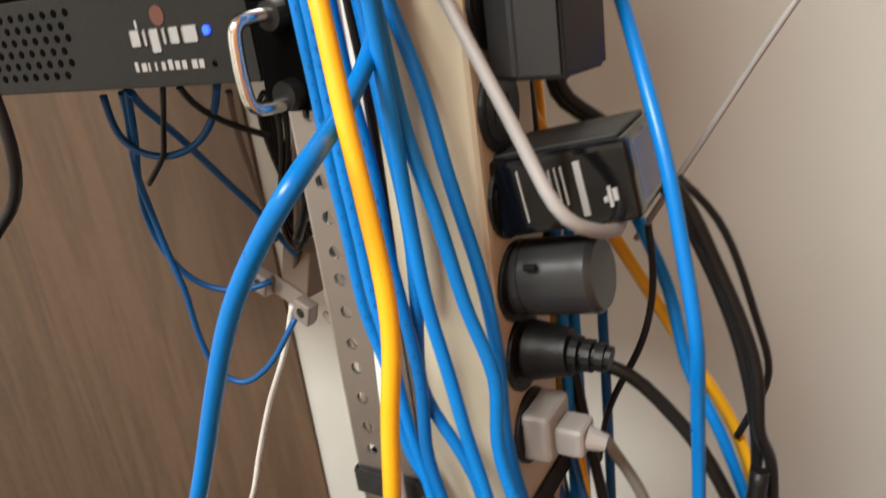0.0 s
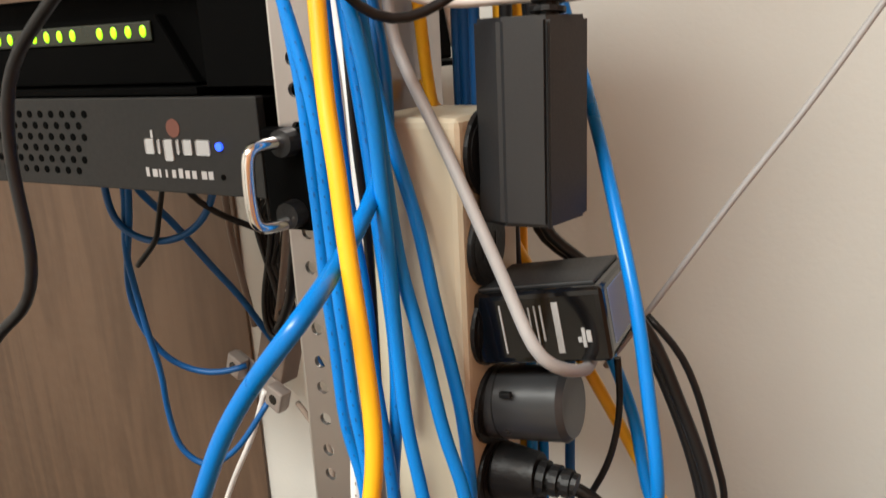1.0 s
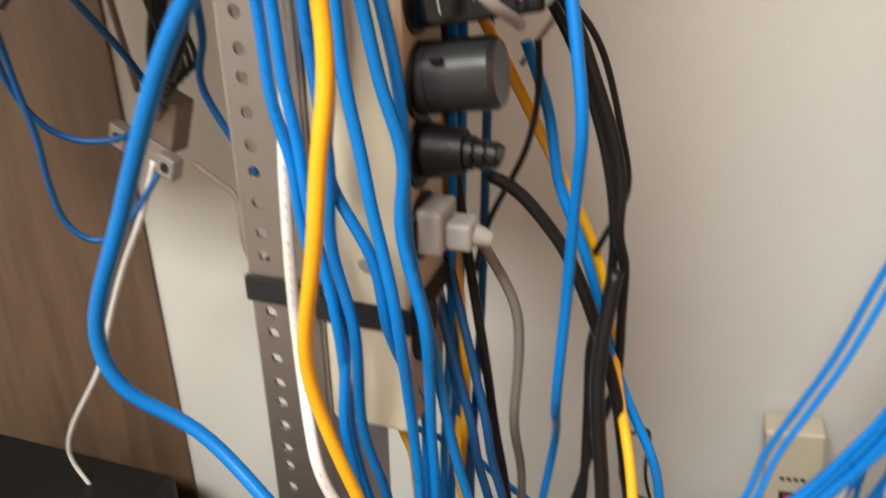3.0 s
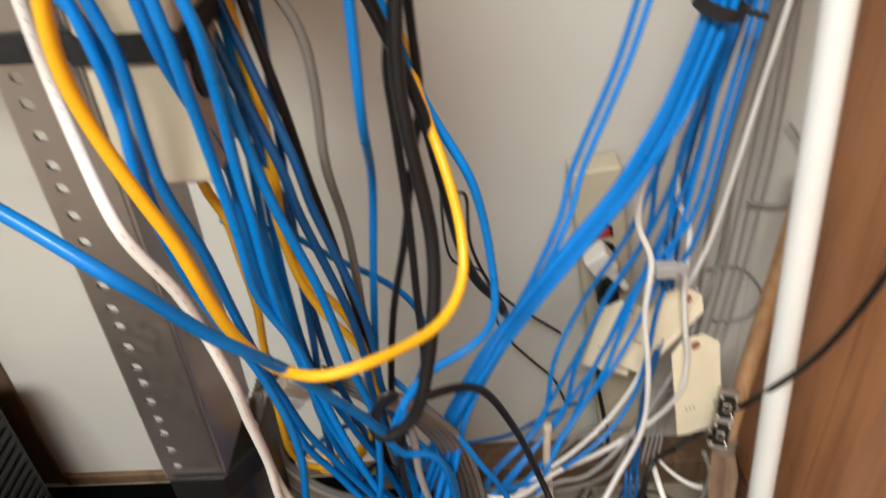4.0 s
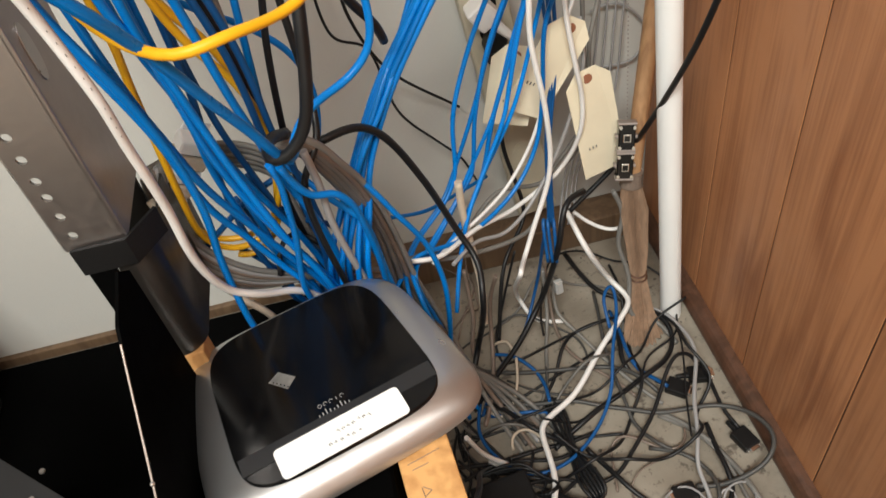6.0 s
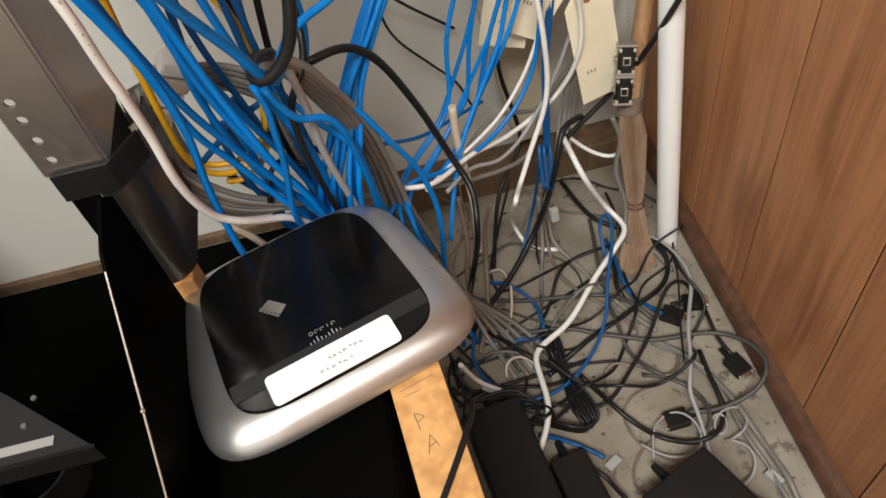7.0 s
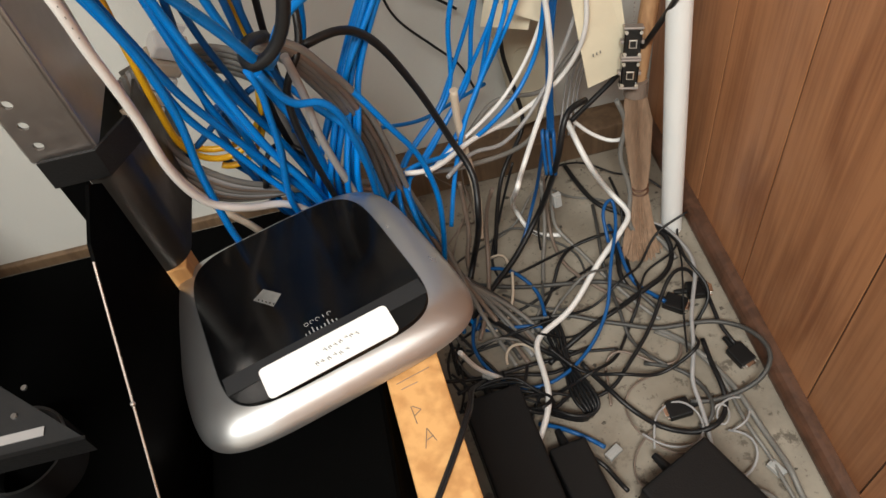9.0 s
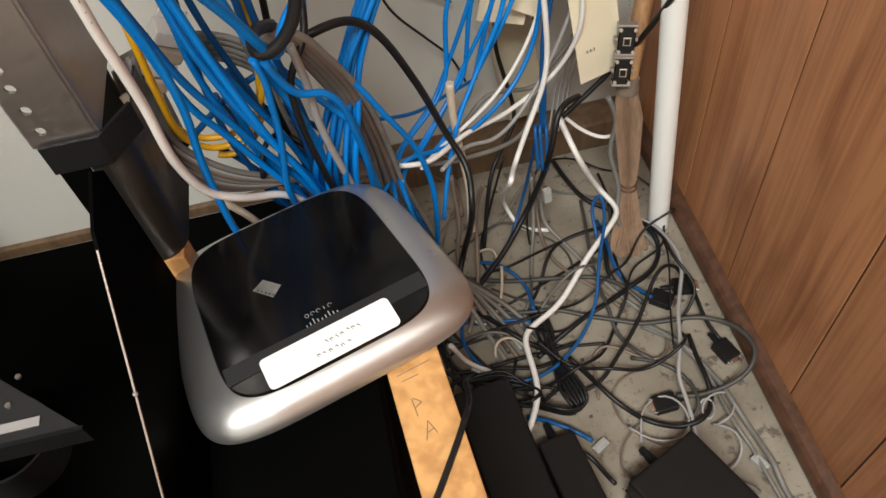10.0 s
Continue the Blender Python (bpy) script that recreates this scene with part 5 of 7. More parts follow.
cable("ethernet_cable", "blue", 0.0027, "blue network cable hanging in front of the wall",
      (0.049, 0.107, 1.257), (0.066, 0.097, 1.097), (0.083, 0.085, 1.051), (0.090, 0.080, 1.032), (0.100, 0.070, 1.010), (0.117, 0.045, 0.978), (0.130, 0.025, 0.951), (0.140, 0.012, 0.924), (0.146, 0.005, 0.897), (0.151, 0.000, 0.870), (0.149, 0.010, 0.834), (0.147, 0.020, 0.781), (0.144, 0.030, 0.711), (0.138, 0.080, 0.645), (0.128, 0.090, 0.555), (0.118, 0.100, 0.442), (0.118, 0.107, 0.422), (0.106, 0.113, 0.335), (0.097, 0.120, 0.260), (0.105, 0.150, 0.240), (0.107, 0.170, 0.060))
cable("ethernet_cable", "blue", 0.0029, "blue network cable curling into the tangle",
      (0.112, 0.070, 0.886), (0.125, 0.070, 0.853), (0.132, 0.070, 0.815), (0.146, 0.070, 0.784), (0.174, 0.070, 0.700), (0.197, 0.070, 0.651), (0.203, 0.074, 0.623), (0.208, 0.078, 0.584), (0.210, 0.080, 0.543), (0.205, 0.080, 0.521), (0.187, 0.076, 0.506), (0.170, 0.066, 0.504), (0.157, 0.055, 0.504), (0.148, 0.040, 0.502), (0.143, 0.030, 0.497), (0.138, 0.020, 0.490))
cable("ethernet_cable", "blue", 0.0028, "blue network cable hooking out below the grey bundle",
      (0.129, 0.030, 0.482), (0.136, 0.035, 0.456), (0.145, 0.040, 0.440), (0.155, 0.045, 0.439), (0.166, 0.050, 0.421), (0.171, 0.060, 0.382), (0.174, 0.070, 0.338), (0.174, 0.080, 0.287))
cable("ethernet_cable", "white", 0.003, "white network cable with printed jacket along the post",
      (0.023, -0.002, 1.200), (0.033, -0.012, 1.048), (0.033, -0.012, 1.040), (0.036, -0.012, 1.020), (0.037, -0.012, 0.999), (0.037, -0.012, 0.977), (0.037, -0.012, 0.957), (0.028, -0.012, 0.918), (0.029, -0.012, 0.893), (0.027, -0.012, 0.874), (0.024, -0.012, 0.848), (0.022, -0.012, 0.812), (0.021, -0.012, 0.780), (0.021, -0.012, 0.752), (0.045, -0.046, 0.703), (0.050, -0.046, 0.689), (0.058, -0.045, 0.675), (0.062, -0.042, 0.656), (0.069, -0.035, 0.593), (0.067, -0.028, 0.565), (0.066, -0.020, 0.535), (0.064, -0.010, 0.499), (0.060, 0.000, 0.452), (0.061, 0.010, 0.417), (0.066, 0.020, 0.390), (0.080, 0.030, 0.370), (0.089, 0.042, 0.354), (0.102, 0.055, 0.339), (0.122, 0.075, 0.289), (0.122, 0.085, 0.199))
cable("loose_cable", "black", 0.0018, "thin dark wire among the front cables",
      (0.039, -0.018, 1.200), (0.041, -0.019, 1.040), (0.043, -0.020, 0.984), (0.045, -0.021, 0.971), (0.046, -0.022, 0.943), (0.047, -0.024, 0.916), (0.047, -0.025, 0.888))
cable("loose_cable", "black", 0.0028, "black power cord running down behind the strip",
      (0.072, 0.056, 1.200), (0.072, 0.056, 0.950), (0.081, 0.056, 0.828), (0.102, 0.050, 0.706), (0.105, 0.058, 0.664), (0.109, 0.067, 0.623), (0.114, 0.075, 0.571), (0.119, 0.083, 0.511), (0.117, 0.092, 0.449), (0.115, 0.100, 0.390), (0.123, 0.130, 0.240), (0.125, 0.150, 0.060))
cable("loose_cable", "black", 0.0027, "black power cord hanging in front of the wall",
      (0.080, 0.056, 1.230), (0.084, 0.046, 1.070), (0.088, 0.046, 1.020), (0.092, 0.046, 0.970), (0.087, 0.050, 0.947), (0.110, 0.050, 0.931), (0.136, 0.050, 0.904), (0.147, 0.050, 0.879), (0.159, 0.050, 0.849), (0.165, 0.050, 0.825), (0.165, 0.050, 0.799), (0.169, 0.060, 0.783), (0.170, 0.067, 0.745), (0.171, 0.073, 0.702), (0.162, 0.080, 0.653), (0.153, 0.087, 0.597), (0.139, 0.093, 0.531), (0.128, 0.100, 0.429), (0.129, 0.100, 0.394), (0.137, 0.130, 0.240), (0.139, 0.150, 0.060))
cable("loose_cable", "black", 0.0027, "black power cord hanging in front of the wall",
      (0.078, 0.062, 1.230), (0.081, 0.052, 1.070), (0.084, 0.052, 1.020), (0.087, 0.052, 0.970), (0.081, 0.060, 0.943), (0.110, 0.060, 0.924), (0.132, 0.060, 0.895), (0.145, 0.060, 0.867), (0.156, 0.060, 0.835), (0.163, 0.060, 0.795), (0.161, 0.070, 0.753), (0.155, 0.072, 0.727), (0.156, 0.074, 0.684), (0.158, 0.076, 0.622), (0.158, 0.078, 0.556), (0.158, 0.080, 0.489), (0.155, 0.060, 0.471), (0.139, 0.050, 0.450), (0.147, 0.080, 0.240), (0.149, 0.100, 0.060))
cable("loose_cable", "black", 0.0017, "thin black wire from the adapters",
      (0.132, 0.060, 0.908), (0.144, 0.063, 0.895), (0.152, 0.067, 0.876), (0.161, 0.070, 0.843), (0.167, 0.073, 0.816), (0.159, 0.077, 0.793), (0.152, 0.080, 0.775))
cable("loose_cable", "black", 0.0016, "thin black wire below the adapter",
      (0.122, 0.050, 0.891), (0.123, 0.052, 0.866), (0.117, 0.054, 0.835), (0.105, 0.056, 0.810), (0.097, 0.058, 0.791), (0.091, 0.060, 0.762))
cable("loose_cable", "black", 0.0034, "black power cord with moulded plug",
      (0.101, 0.045, 0.826), (0.113, 0.047, 0.822), (0.124, 0.048, 0.810), (0.139, 0.050, 0.791), (0.151, 0.052, 0.766), (0.162, 0.055, 0.735), (0.173, 0.057, 0.700), (0.179, 0.060, 0.666), (0.188, 0.080, 0.598), (0.195, 0.090, 0.565), (0.203, 0.100, 0.543), (0.214, 0.110, 0.522), (0.218, 0.120, 0.502))
cable("loose_cable", "grey", 0.0028, "grey power cord from the grey plug",
      (0.101, 0.040, 0.791), (0.118, 0.045, 0.755), (0.120, 0.047, 0.721), (0.118, 0.050, 0.679), (0.118, 0.082, 0.609), (0.118, 0.090, 0.544), (0.118, 0.093, 0.498), (0.111, 0.097, 0.452), (0.117, 0.100, 0.403), (0.125, 0.130, 0.240), (0.127, 0.150, 0.060))
cable("loose_cable", "light_grey", 0.0025, "pale grey power cord sagging over the adapter",
      (0.048, 0.000, 1.048), (0.051, -0.004, 1.030), (0.063, -0.008, 1.009), (0.076, -0.011, 0.987), (0.088, -0.015, 0.966), (0.100, -0.019, 0.945), (0.109, -0.022, 0.928), (0.116, -0.026, 0.919), (0.124, -0.010, 0.910), (0.120, 0.020, 0.902), (0.112, 0.045, 0.902), (0.108, 0.050, 0.911))
cable("loose_cable", "black", 0.0018, "black cable arching above the power strip",
      (0.033, -0.083, 1.258), (0.044, -0.093, 1.098), (0.055, -0.060, 1.062), (0.058, -0.051, 1.052), (0.057, -0.043, 1.043), (0.063, -0.034, 1.035), (0.072, -0.026, 1.034), (0.078, -0.017, 1.039), (0.086, -0.009, 1.045), (0.097, 0.000, 1.055))
cable("ethernet_cable", "yellow", 0.0027, "yellow network cable behind the power strip",
      (0.043, 0.033, 1.259), (0.043, 0.023, 1.099), (0.043, 0.030, 1.050), (0.043, 0.033, 1.030), (0.042, 0.037, 1.013), (0.043, 0.040, 0.996), (0.050, 0.070, 0.930), (0.060, 0.070, 0.800), (0.088, 0.050, 0.725), (0.091, 0.030, 0.663), (0.090, 0.037, 0.637), (0.092, 0.045, 0.602), (0.101, 0.052, 0.567), (0.113, 0.060, 0.540), (0.121, 0.068, 0.508), (0.121, 0.085, 0.461), (0.118, 0.090, 0.431), (0.108, 0.095, 0.400), (0.092, 0.100, 0.374), (0.068, 0.100, 0.367), (0.047, 0.100, 0.373), (0.037, 0.100, 0.390))
cable("ethernet_cable", "yellow", 0.0027, "yellow network cable behind the blue bundle",
      (0.072, 0.066, 1.200), (0.072, 0.066, 0.950), (0.073, 0.066, 0.873), (0.074, 0.060, 0.796), (0.081, 0.060, 0.752), (0.059, 0.020, 0.688), (0.065, 0.025, 0.666), (0.065, 0.030, 0.642), (0.064, 0.035, 0.620), (0.064, 0.040, 0.587), (0.060, 0.045, 0.555), (0.057, 0.050, 0.519), (0.048, 0.070, 0.439), (0.045, 0.080, 0.403), (0.048, 0.088, 0.379), (0.062, 0.092, 0.364), (0.080, 0.096, 0.363), (0.097, 0.100, 0.374), (0.105, 0.110, 0.388))
cable("ethernet_cable", "yellow", 0.0027, "yellow network cable behind the blue bundle",
      (0.060, 0.076, 1.200), (0.060, 0.076, 0.950), (0.070, 0.076, 0.829), (0.094, 0.035, 0.707), (0.090, 0.040, 0.628), (0.096, 0.050, 0.594), (0.107, 0.060, 0.569), (0.115, 0.070, 0.536), (0.118, 0.080, 0.501), (0.118, 0.095, 0.450), (0.108, 0.100, 0.402), (0.103, 0.104, 0.379), (0.094, 0.106, 0.358), (0.079, 0.106, 0.344), (0.065, 0.104, 0.342), (0.059, 0.104, 0.347))
cable("ethernet_cable", "white", 0.0022, "thin white cable hanging by the wall",
      (-0.049, 0.210, 1.260), (-0.040, 0.200, 1.100), (-0.032, 0.200, 1.051), (-0.026, 0.200, 1.016), (-0.017, 0.200, 0.984), (-0.020, 0.200, 0.850))
cable("ethernet_cable", "light_grey", 0.0015, "pale wire stretched diagonally to the adapter",
      (0.108, 0.080, 0.872), (0.128, 0.085, 0.903), (0.162, 0.090, 0.957), (0.186, 0.095, 0.993), (0.212, 0.100, 1.036), (0.260, 0.100, 1.120))
cable("ethernet_cable", "blue", 0.0027, "blue network cable beside the charging adapter",
      (0.095, 0.023, 1.238), (0.092, 0.013, 1.078), (0.088, 0.050, 1.045), (0.087, 0.060, 1.036), (0.100, 0.060, 1.050))
cable("loose_cable", "black", 0.0024, "black cable entering the top of the large adapter",
      (0.025, 0.008, 1.265), (0.049, -0.002, 1.105), (0.073, 0.010, 1.063), (0.085, 0.013, 1.052), (0.097, 0.016, 1.042), (0.105, 0.016, 1.052))
cable("ethernet_cable", "white", 0.002, "white cable curving above the large adapter",
      (0.013, 0.002, 1.206), (0.055, -0.008, 1.046), (0.096, 0.020, 1.041), (0.105, 0.026, 1.040), (0.116, 0.032, 1.041), (0.128, 0.038, 1.045), (0.145, 0.044, 1.054), (0.162, 0.050, 1.067))
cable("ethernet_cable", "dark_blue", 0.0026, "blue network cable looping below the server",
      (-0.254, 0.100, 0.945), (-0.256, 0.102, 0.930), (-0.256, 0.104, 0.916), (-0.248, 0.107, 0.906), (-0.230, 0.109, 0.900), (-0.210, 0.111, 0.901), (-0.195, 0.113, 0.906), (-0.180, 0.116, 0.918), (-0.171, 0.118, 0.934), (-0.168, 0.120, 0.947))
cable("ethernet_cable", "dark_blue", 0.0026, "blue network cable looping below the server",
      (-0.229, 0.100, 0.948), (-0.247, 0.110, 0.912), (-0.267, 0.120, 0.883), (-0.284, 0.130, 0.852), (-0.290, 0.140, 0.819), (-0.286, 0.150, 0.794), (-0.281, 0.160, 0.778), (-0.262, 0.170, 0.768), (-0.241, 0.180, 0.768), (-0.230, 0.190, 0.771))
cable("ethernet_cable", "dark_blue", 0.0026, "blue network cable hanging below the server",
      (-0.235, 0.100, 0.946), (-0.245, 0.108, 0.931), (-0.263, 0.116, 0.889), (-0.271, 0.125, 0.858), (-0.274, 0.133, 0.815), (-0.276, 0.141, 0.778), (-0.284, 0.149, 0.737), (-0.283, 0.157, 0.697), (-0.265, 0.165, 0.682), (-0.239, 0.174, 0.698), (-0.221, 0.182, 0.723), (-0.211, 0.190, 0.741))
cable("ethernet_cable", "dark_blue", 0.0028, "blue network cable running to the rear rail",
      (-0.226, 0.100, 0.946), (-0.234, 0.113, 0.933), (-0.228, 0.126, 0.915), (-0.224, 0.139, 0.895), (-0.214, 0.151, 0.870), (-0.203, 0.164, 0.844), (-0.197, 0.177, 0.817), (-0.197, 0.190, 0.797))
cable("loose_cable", "black", 0.002, "black wire with a barrel connector",
      (-0.195, 0.100, 0.949), (-0.203, 0.102, 0.931), (-0.212, 0.104, 0.913), (-0.216, 0.106, 0.903), (-0.230, 0.108, 0.892), (-0.245, 0.110, 0.880))
cable("loose_cable", "black", 0.0022, "dark wire below the server",
      (-0.181, 0.100, 0.948), (-0.181, 0.108, 0.935), (-0.176, 0.116, 0.926), (-0.166, 0.124, 0.917), (-0.159, 0.132, 0.912), (-0.153, 0.140, 0.906))
cable("loose_cable", "brown_grey", 0.0028, "brown cable behind the server",
      (-0.210, 0.170, 0.932), (-0.216, 0.175, 0.915), (-0.220, 0.180, 0.894), (-0.222, 0.185, 0.872), (-0.223, 0.190, 0.847), (-0.224, 0.195, 0.826), (-0.225, 0.200, 0.804))
cable("loose_cable", "brown_grey", 0.0028, "brown cable behind the server",
      (-0.111, 0.120, 0.921), (-0.142, 0.147, 0.877), (-0.174, 0.173, 0.831), (-0.210, 0.200, 0.783))
cable("loose_cable", "black", 0.0034, "thick black cable behind the rack post",
      (-0.086, 0.100, 0.931), (-0.104, 0.113, 0.897), (-0.123, 0.127, 0.861), (-0.147, 0.140, 0.833))
cable("ethernet_cable", "dark_blue", 0.0027, "shade-darkened blue network cable behind the post",
      (-0.088, 0.100, 0.927), (-0.098, 0.113, 0.891), (-0.107, 0.127, 0.863), (-0.123, 0.140, 0.832), (-0.100, 0.160, 0.760))
cable("loose_cable", "black", 0.0021, "black cable hanging in front of the server",
      (0.091, -0.090, 1.241), (0.050, -0.100, 1.081), (0.008, -0.100, 1.053), (-0.010, -0.100, 1.041), (-0.030, -0.100, 1.026), (-0.038, -0.100, 1.009), (-0.040, -0.100, 0.986), (-0.038, -0.100, 0.963), (-0.046, -0.100, 0.945), (-0.073, -0.100, 0.926), (-0.130, -0.120, 0.800), (-0.160, -0.100, 0.760))
cable("ethernet_cable", "white", 0.0026, "off-white cable hanging behind the rack",
      (-0.222, 0.200, 0.746), (-0.249, 0.207, 0.695), (-0.289, 0.213, 0.631), (-0.331, 0.220, 0.553), (-0.352, 0.220, 0.504), (-0.464, 0.250, 0.332), (-0.450, 0.260, 0.250), (-0.520, 0.260, 0.050))
cable("loose_cable", "brown_grey", 0.0022, "grey wire from the rear rail to the post",
      (-0.153, 0.160, 0.765), (-0.112, 0.130, 0.766), (-0.078, 0.100, 0.768), (-0.065, 0.080, 0.754), (-0.041, 0.050, 0.755))
cable("ethernet_cable", "blue", 0.0026, "blue network cable in the tied bundle on the wall",
      (0.441, 0.195, 0.950), (0.349, 0.169, 0.641), (0.337, 0.166, 0.619), (0.313, 0.162, 0.579), (0.277, 0.152, 0.536), (0.246, 0.143, 0.498), (0.213, 0.133, 0.456), (0.181, 0.116, 0.401), (0.171, 0.105, 0.381), (0.160, 0.096, 0.362), (0.149, 0.090, 0.341), (0.144, 0.102, 0.240), (0.154, 0.142, 0.040))
cable("ethernet_cable", "blue", 0.0026, "blue network cable in the tied bundle on the wall",
      (0.437, 0.200, 0.954), (0.345, 0.172, 0.643), (0.333, 0.169, 0.621), (0.308, 0.164, 0.581), (0.272, 0.154, 0.537), (0.241, 0.144, 0.499), (0.207, 0.134, 0.456), (0.174, 0.117, 0.401), (0.161, 0.104, 0.381), (0.148, 0.095, 0.361), (0.136, 0.087, 0.339), (0.131, 0.099, 0.240), (0.141, 0.139, 0.040))
cable("ethernet_cable", "blue", 0.0026, "blue network cable in the tied bundle on the wall",
      (0.429, 0.201, 0.955), (0.338, 0.172, 0.644), (0.326, 0.169, 0.621), (0.303, 0.163, 0.581), (0.267, 0.153, 0.536), (0.236, 0.142, 0.498), (0.203, 0.132, 0.455), (0.169, 0.113, 0.398), (0.155, 0.099, 0.377), (0.143, 0.088, 0.355), (0.132, 0.079, 0.332), (0.127, 0.091, 0.240), (0.137, 0.131, 0.040))
cable("ethernet_cable", "blue", 0.0026, "blue network cable in the tied bundle on the wall",
      (0.422, 0.198, 0.952), (0.334, 0.169, 0.641), (0.323, 0.166, 0.619), (0.301, 0.160, 0.578), (0.266, 0.149, 0.534), (0.235, 0.139, 0.495), (0.203, 0.128, 0.451), (0.170, 0.109, 0.395), (0.158, 0.093, 0.372), (0.148, 0.081, 0.349), (0.140, 0.072, 0.326), (0.135, 0.084, 0.240), (0.145, 0.124, 0.040))
cable("ethernet_cable", "blue", 0.0026, "blue network cable in the tied bundle on the wall",
      (0.422, 0.192, 0.948), (0.335, 0.165, 0.638), (0.325, 0.162, 0.616), (0.303, 0.157, 0.575), (0.269, 0.147, 0.531), (0.239, 0.136, 0.493), (0.207, 0.126, 0.450), (0.176, 0.107, 0.393), (0.168, 0.091, 0.370), (0.160, 0.080, 0.348), (0.154, 0.071, 0.325), (0.149, 0.083, 0.240), (0.159, 0.123, 0.040))
cable("ethernet_cable", "blue", 0.0026, "blue network cable in the tied bundle on the wall",
      (0.429, 0.189, 0.945), (0.340, 0.163, 0.636), (0.331, 0.161, 0.614), (0.308, 0.156, 0.575), (0.274, 0.146, 0.531), (0.244, 0.137, 0.493), (0.213, 0.127, 0.450), (0.183, 0.109, 0.394), (0.177, 0.094, 0.373), (0.170, 0.084, 0.352), (0.164, 0.077, 0.331), (0.159, 0.089, 0.240), (0.169, 0.129, 0.040))
cable("ethernet_cable", "blue", 0.0026, "blue network cable in the tied bundle on the wall",
      (0.437, 0.190, 0.946), (0.347, 0.165, 0.637), (0.336, 0.163, 0.616), (0.313, 0.158, 0.577), (0.278, 0.149, 0.533), (0.247, 0.139, 0.496), (0.216, 0.130, 0.453), (0.185, 0.113, 0.398), (0.178, 0.100, 0.378), (0.170, 0.092, 0.358), (0.161, 0.086, 0.338), (0.156, 0.098, 0.240), (0.166, 0.138, 0.040))
cable("ethernet_cable", "blue", 0.0026, "blue network cable in the tied bundle on the wall",
      (0.431, 0.195, 0.950), (0.341, 0.168, 0.640), (0.330, 0.165, 0.618), (0.307, 0.160, 0.578), (0.272, 0.150, 0.534), (0.241, 0.140, 0.496), (0.209, 0.130, 0.453), (0.177, 0.112, 0.397), (0.167, 0.098, 0.376), (0.157, 0.088, 0.355), (0.148, 0.080, 0.333), (0.143, 0.092, 0.240), (0.153, 0.132, 0.040))
cable("ethernet_cable", "blue", 0.0024, "blue network cable stretched beside the bundle",
      (0.400, 0.240, 0.950), (0.337, 0.220, 0.734), (0.313, 0.200, 0.661), (0.279, 0.180, 0.578), (0.274, 0.170, 0.561), (0.244, 0.150, 0.498), (0.206, 0.120, 0.448), (0.167, 0.100, 0.387), (0.175, 0.130, 0.240), (0.177, 0.150, 0.060))
cable("ethernet_cable", "blue", 0.0024, "blue network cable stretched beside the bundle",
      (0.410, 0.240, 0.950), (0.329, 0.220, 0.734), (0.305, 0.200, 0.661), (0.271, 0.180, 0.578), (0.267, 0.170, 0.562), (0.238, 0.150, 0.499), (0.201, 0.120, 0.449), (0.169, 0.100, 0.386), (0.177, 0.130, 0.240), (0.179, 0.150, 0.060))
cable("ethernet_cable", "blue", 0.0022, "blue network cable hanging by the wall outlet strip",
      (0.440, 0.220, 0.900), (0.390, 0.220, 0.663), (0.382, 0.225, 0.560), (0.376, 0.230, 0.485), (0.355, 0.228, 0.404), (0.331, 0.225, 0.334), (0.294, 0.220, 0.268), (0.280, 0.210, 0.249), (0.233, 0.170, 0.220), (0.180, 0.150, 0.240), (0.198, 0.162, 0.120), (0.215, 0.154, 0.012))
cable("ethernet_cable", "blue", 0.0024, "blue network cable hanging by the wall outlet strip",
      (0.446, 0.220, 0.900), (0.387, 0.220, 0.664), (0.380, 0.225, 0.561), (0.362, 0.230, 0.487), (0.340, 0.232, 0.404), (0.313, 0.225, 0.338), (0.293, 0.220, 0.268), (0.281, 0.210, 0.249), (0.231, 0.170, 0.220), (0.190, 0.140, 0.240), (0.208, 0.152, 0.120), (0.225, 0.144, 0.012))
cable("ethernet_cable", "blue", 0.0022, "blue network cable hanging by the wall outlet strip",
      (0.452, 0.220, 0.900), (0.385, 0.220, 0.664), (0.366, 0.225, 0.563), (0.364, 0.230, 0.487), (0.338, 0.236, 0.402), (0.313, 0.225, 0.338), (0.277, 0.220, 0.271), (0.263, 0.210, 0.254), (0.216, 0.170, 0.226), (0.200, 0.130, 0.240), (0.218, 0.142, 0.120), (0.235, 0.134, 0.012))
cable("ethernet_cable", "blue", 0.0024, "blue network cable hanging by the wall outlet strip",
      (0.458, 0.220, 0.900), (0.382, 0.220, 0.664), (0.368, 0.225, 0.562), (0.350, 0.230, 0.489), (0.315, 0.228, 0.411), (0.294, 0.225, 0.341), (0.281, 0.220, 0.270), (0.264, 0.210, 0.254), (0.219, 0.170, 0.225), (0.180, 0.120, 0.240), (0.198, 0.132, 0.120), (0.215, 0.124, 0.012))
cable("ethernet_cable", "blue", 0.0022, "blue network cable hanging by the wall outlet strip",
      (0.464, 0.220, 0.900), (0.379, 0.220, 0.664), (0.351, 0.225, 0.565), (0.349, 0.230, 0.489), (0.317, 0.232, 0.408), (0.291, 0.225, 0.342), (0.261, 0.220, 0.274), (0.249, 0.210, 0.258), (0.200, 0.170, 0.232), (0.190, 0.110, 0.240), (0.208, 0.122, 0.120), (0.225, 0.114, 0.012))
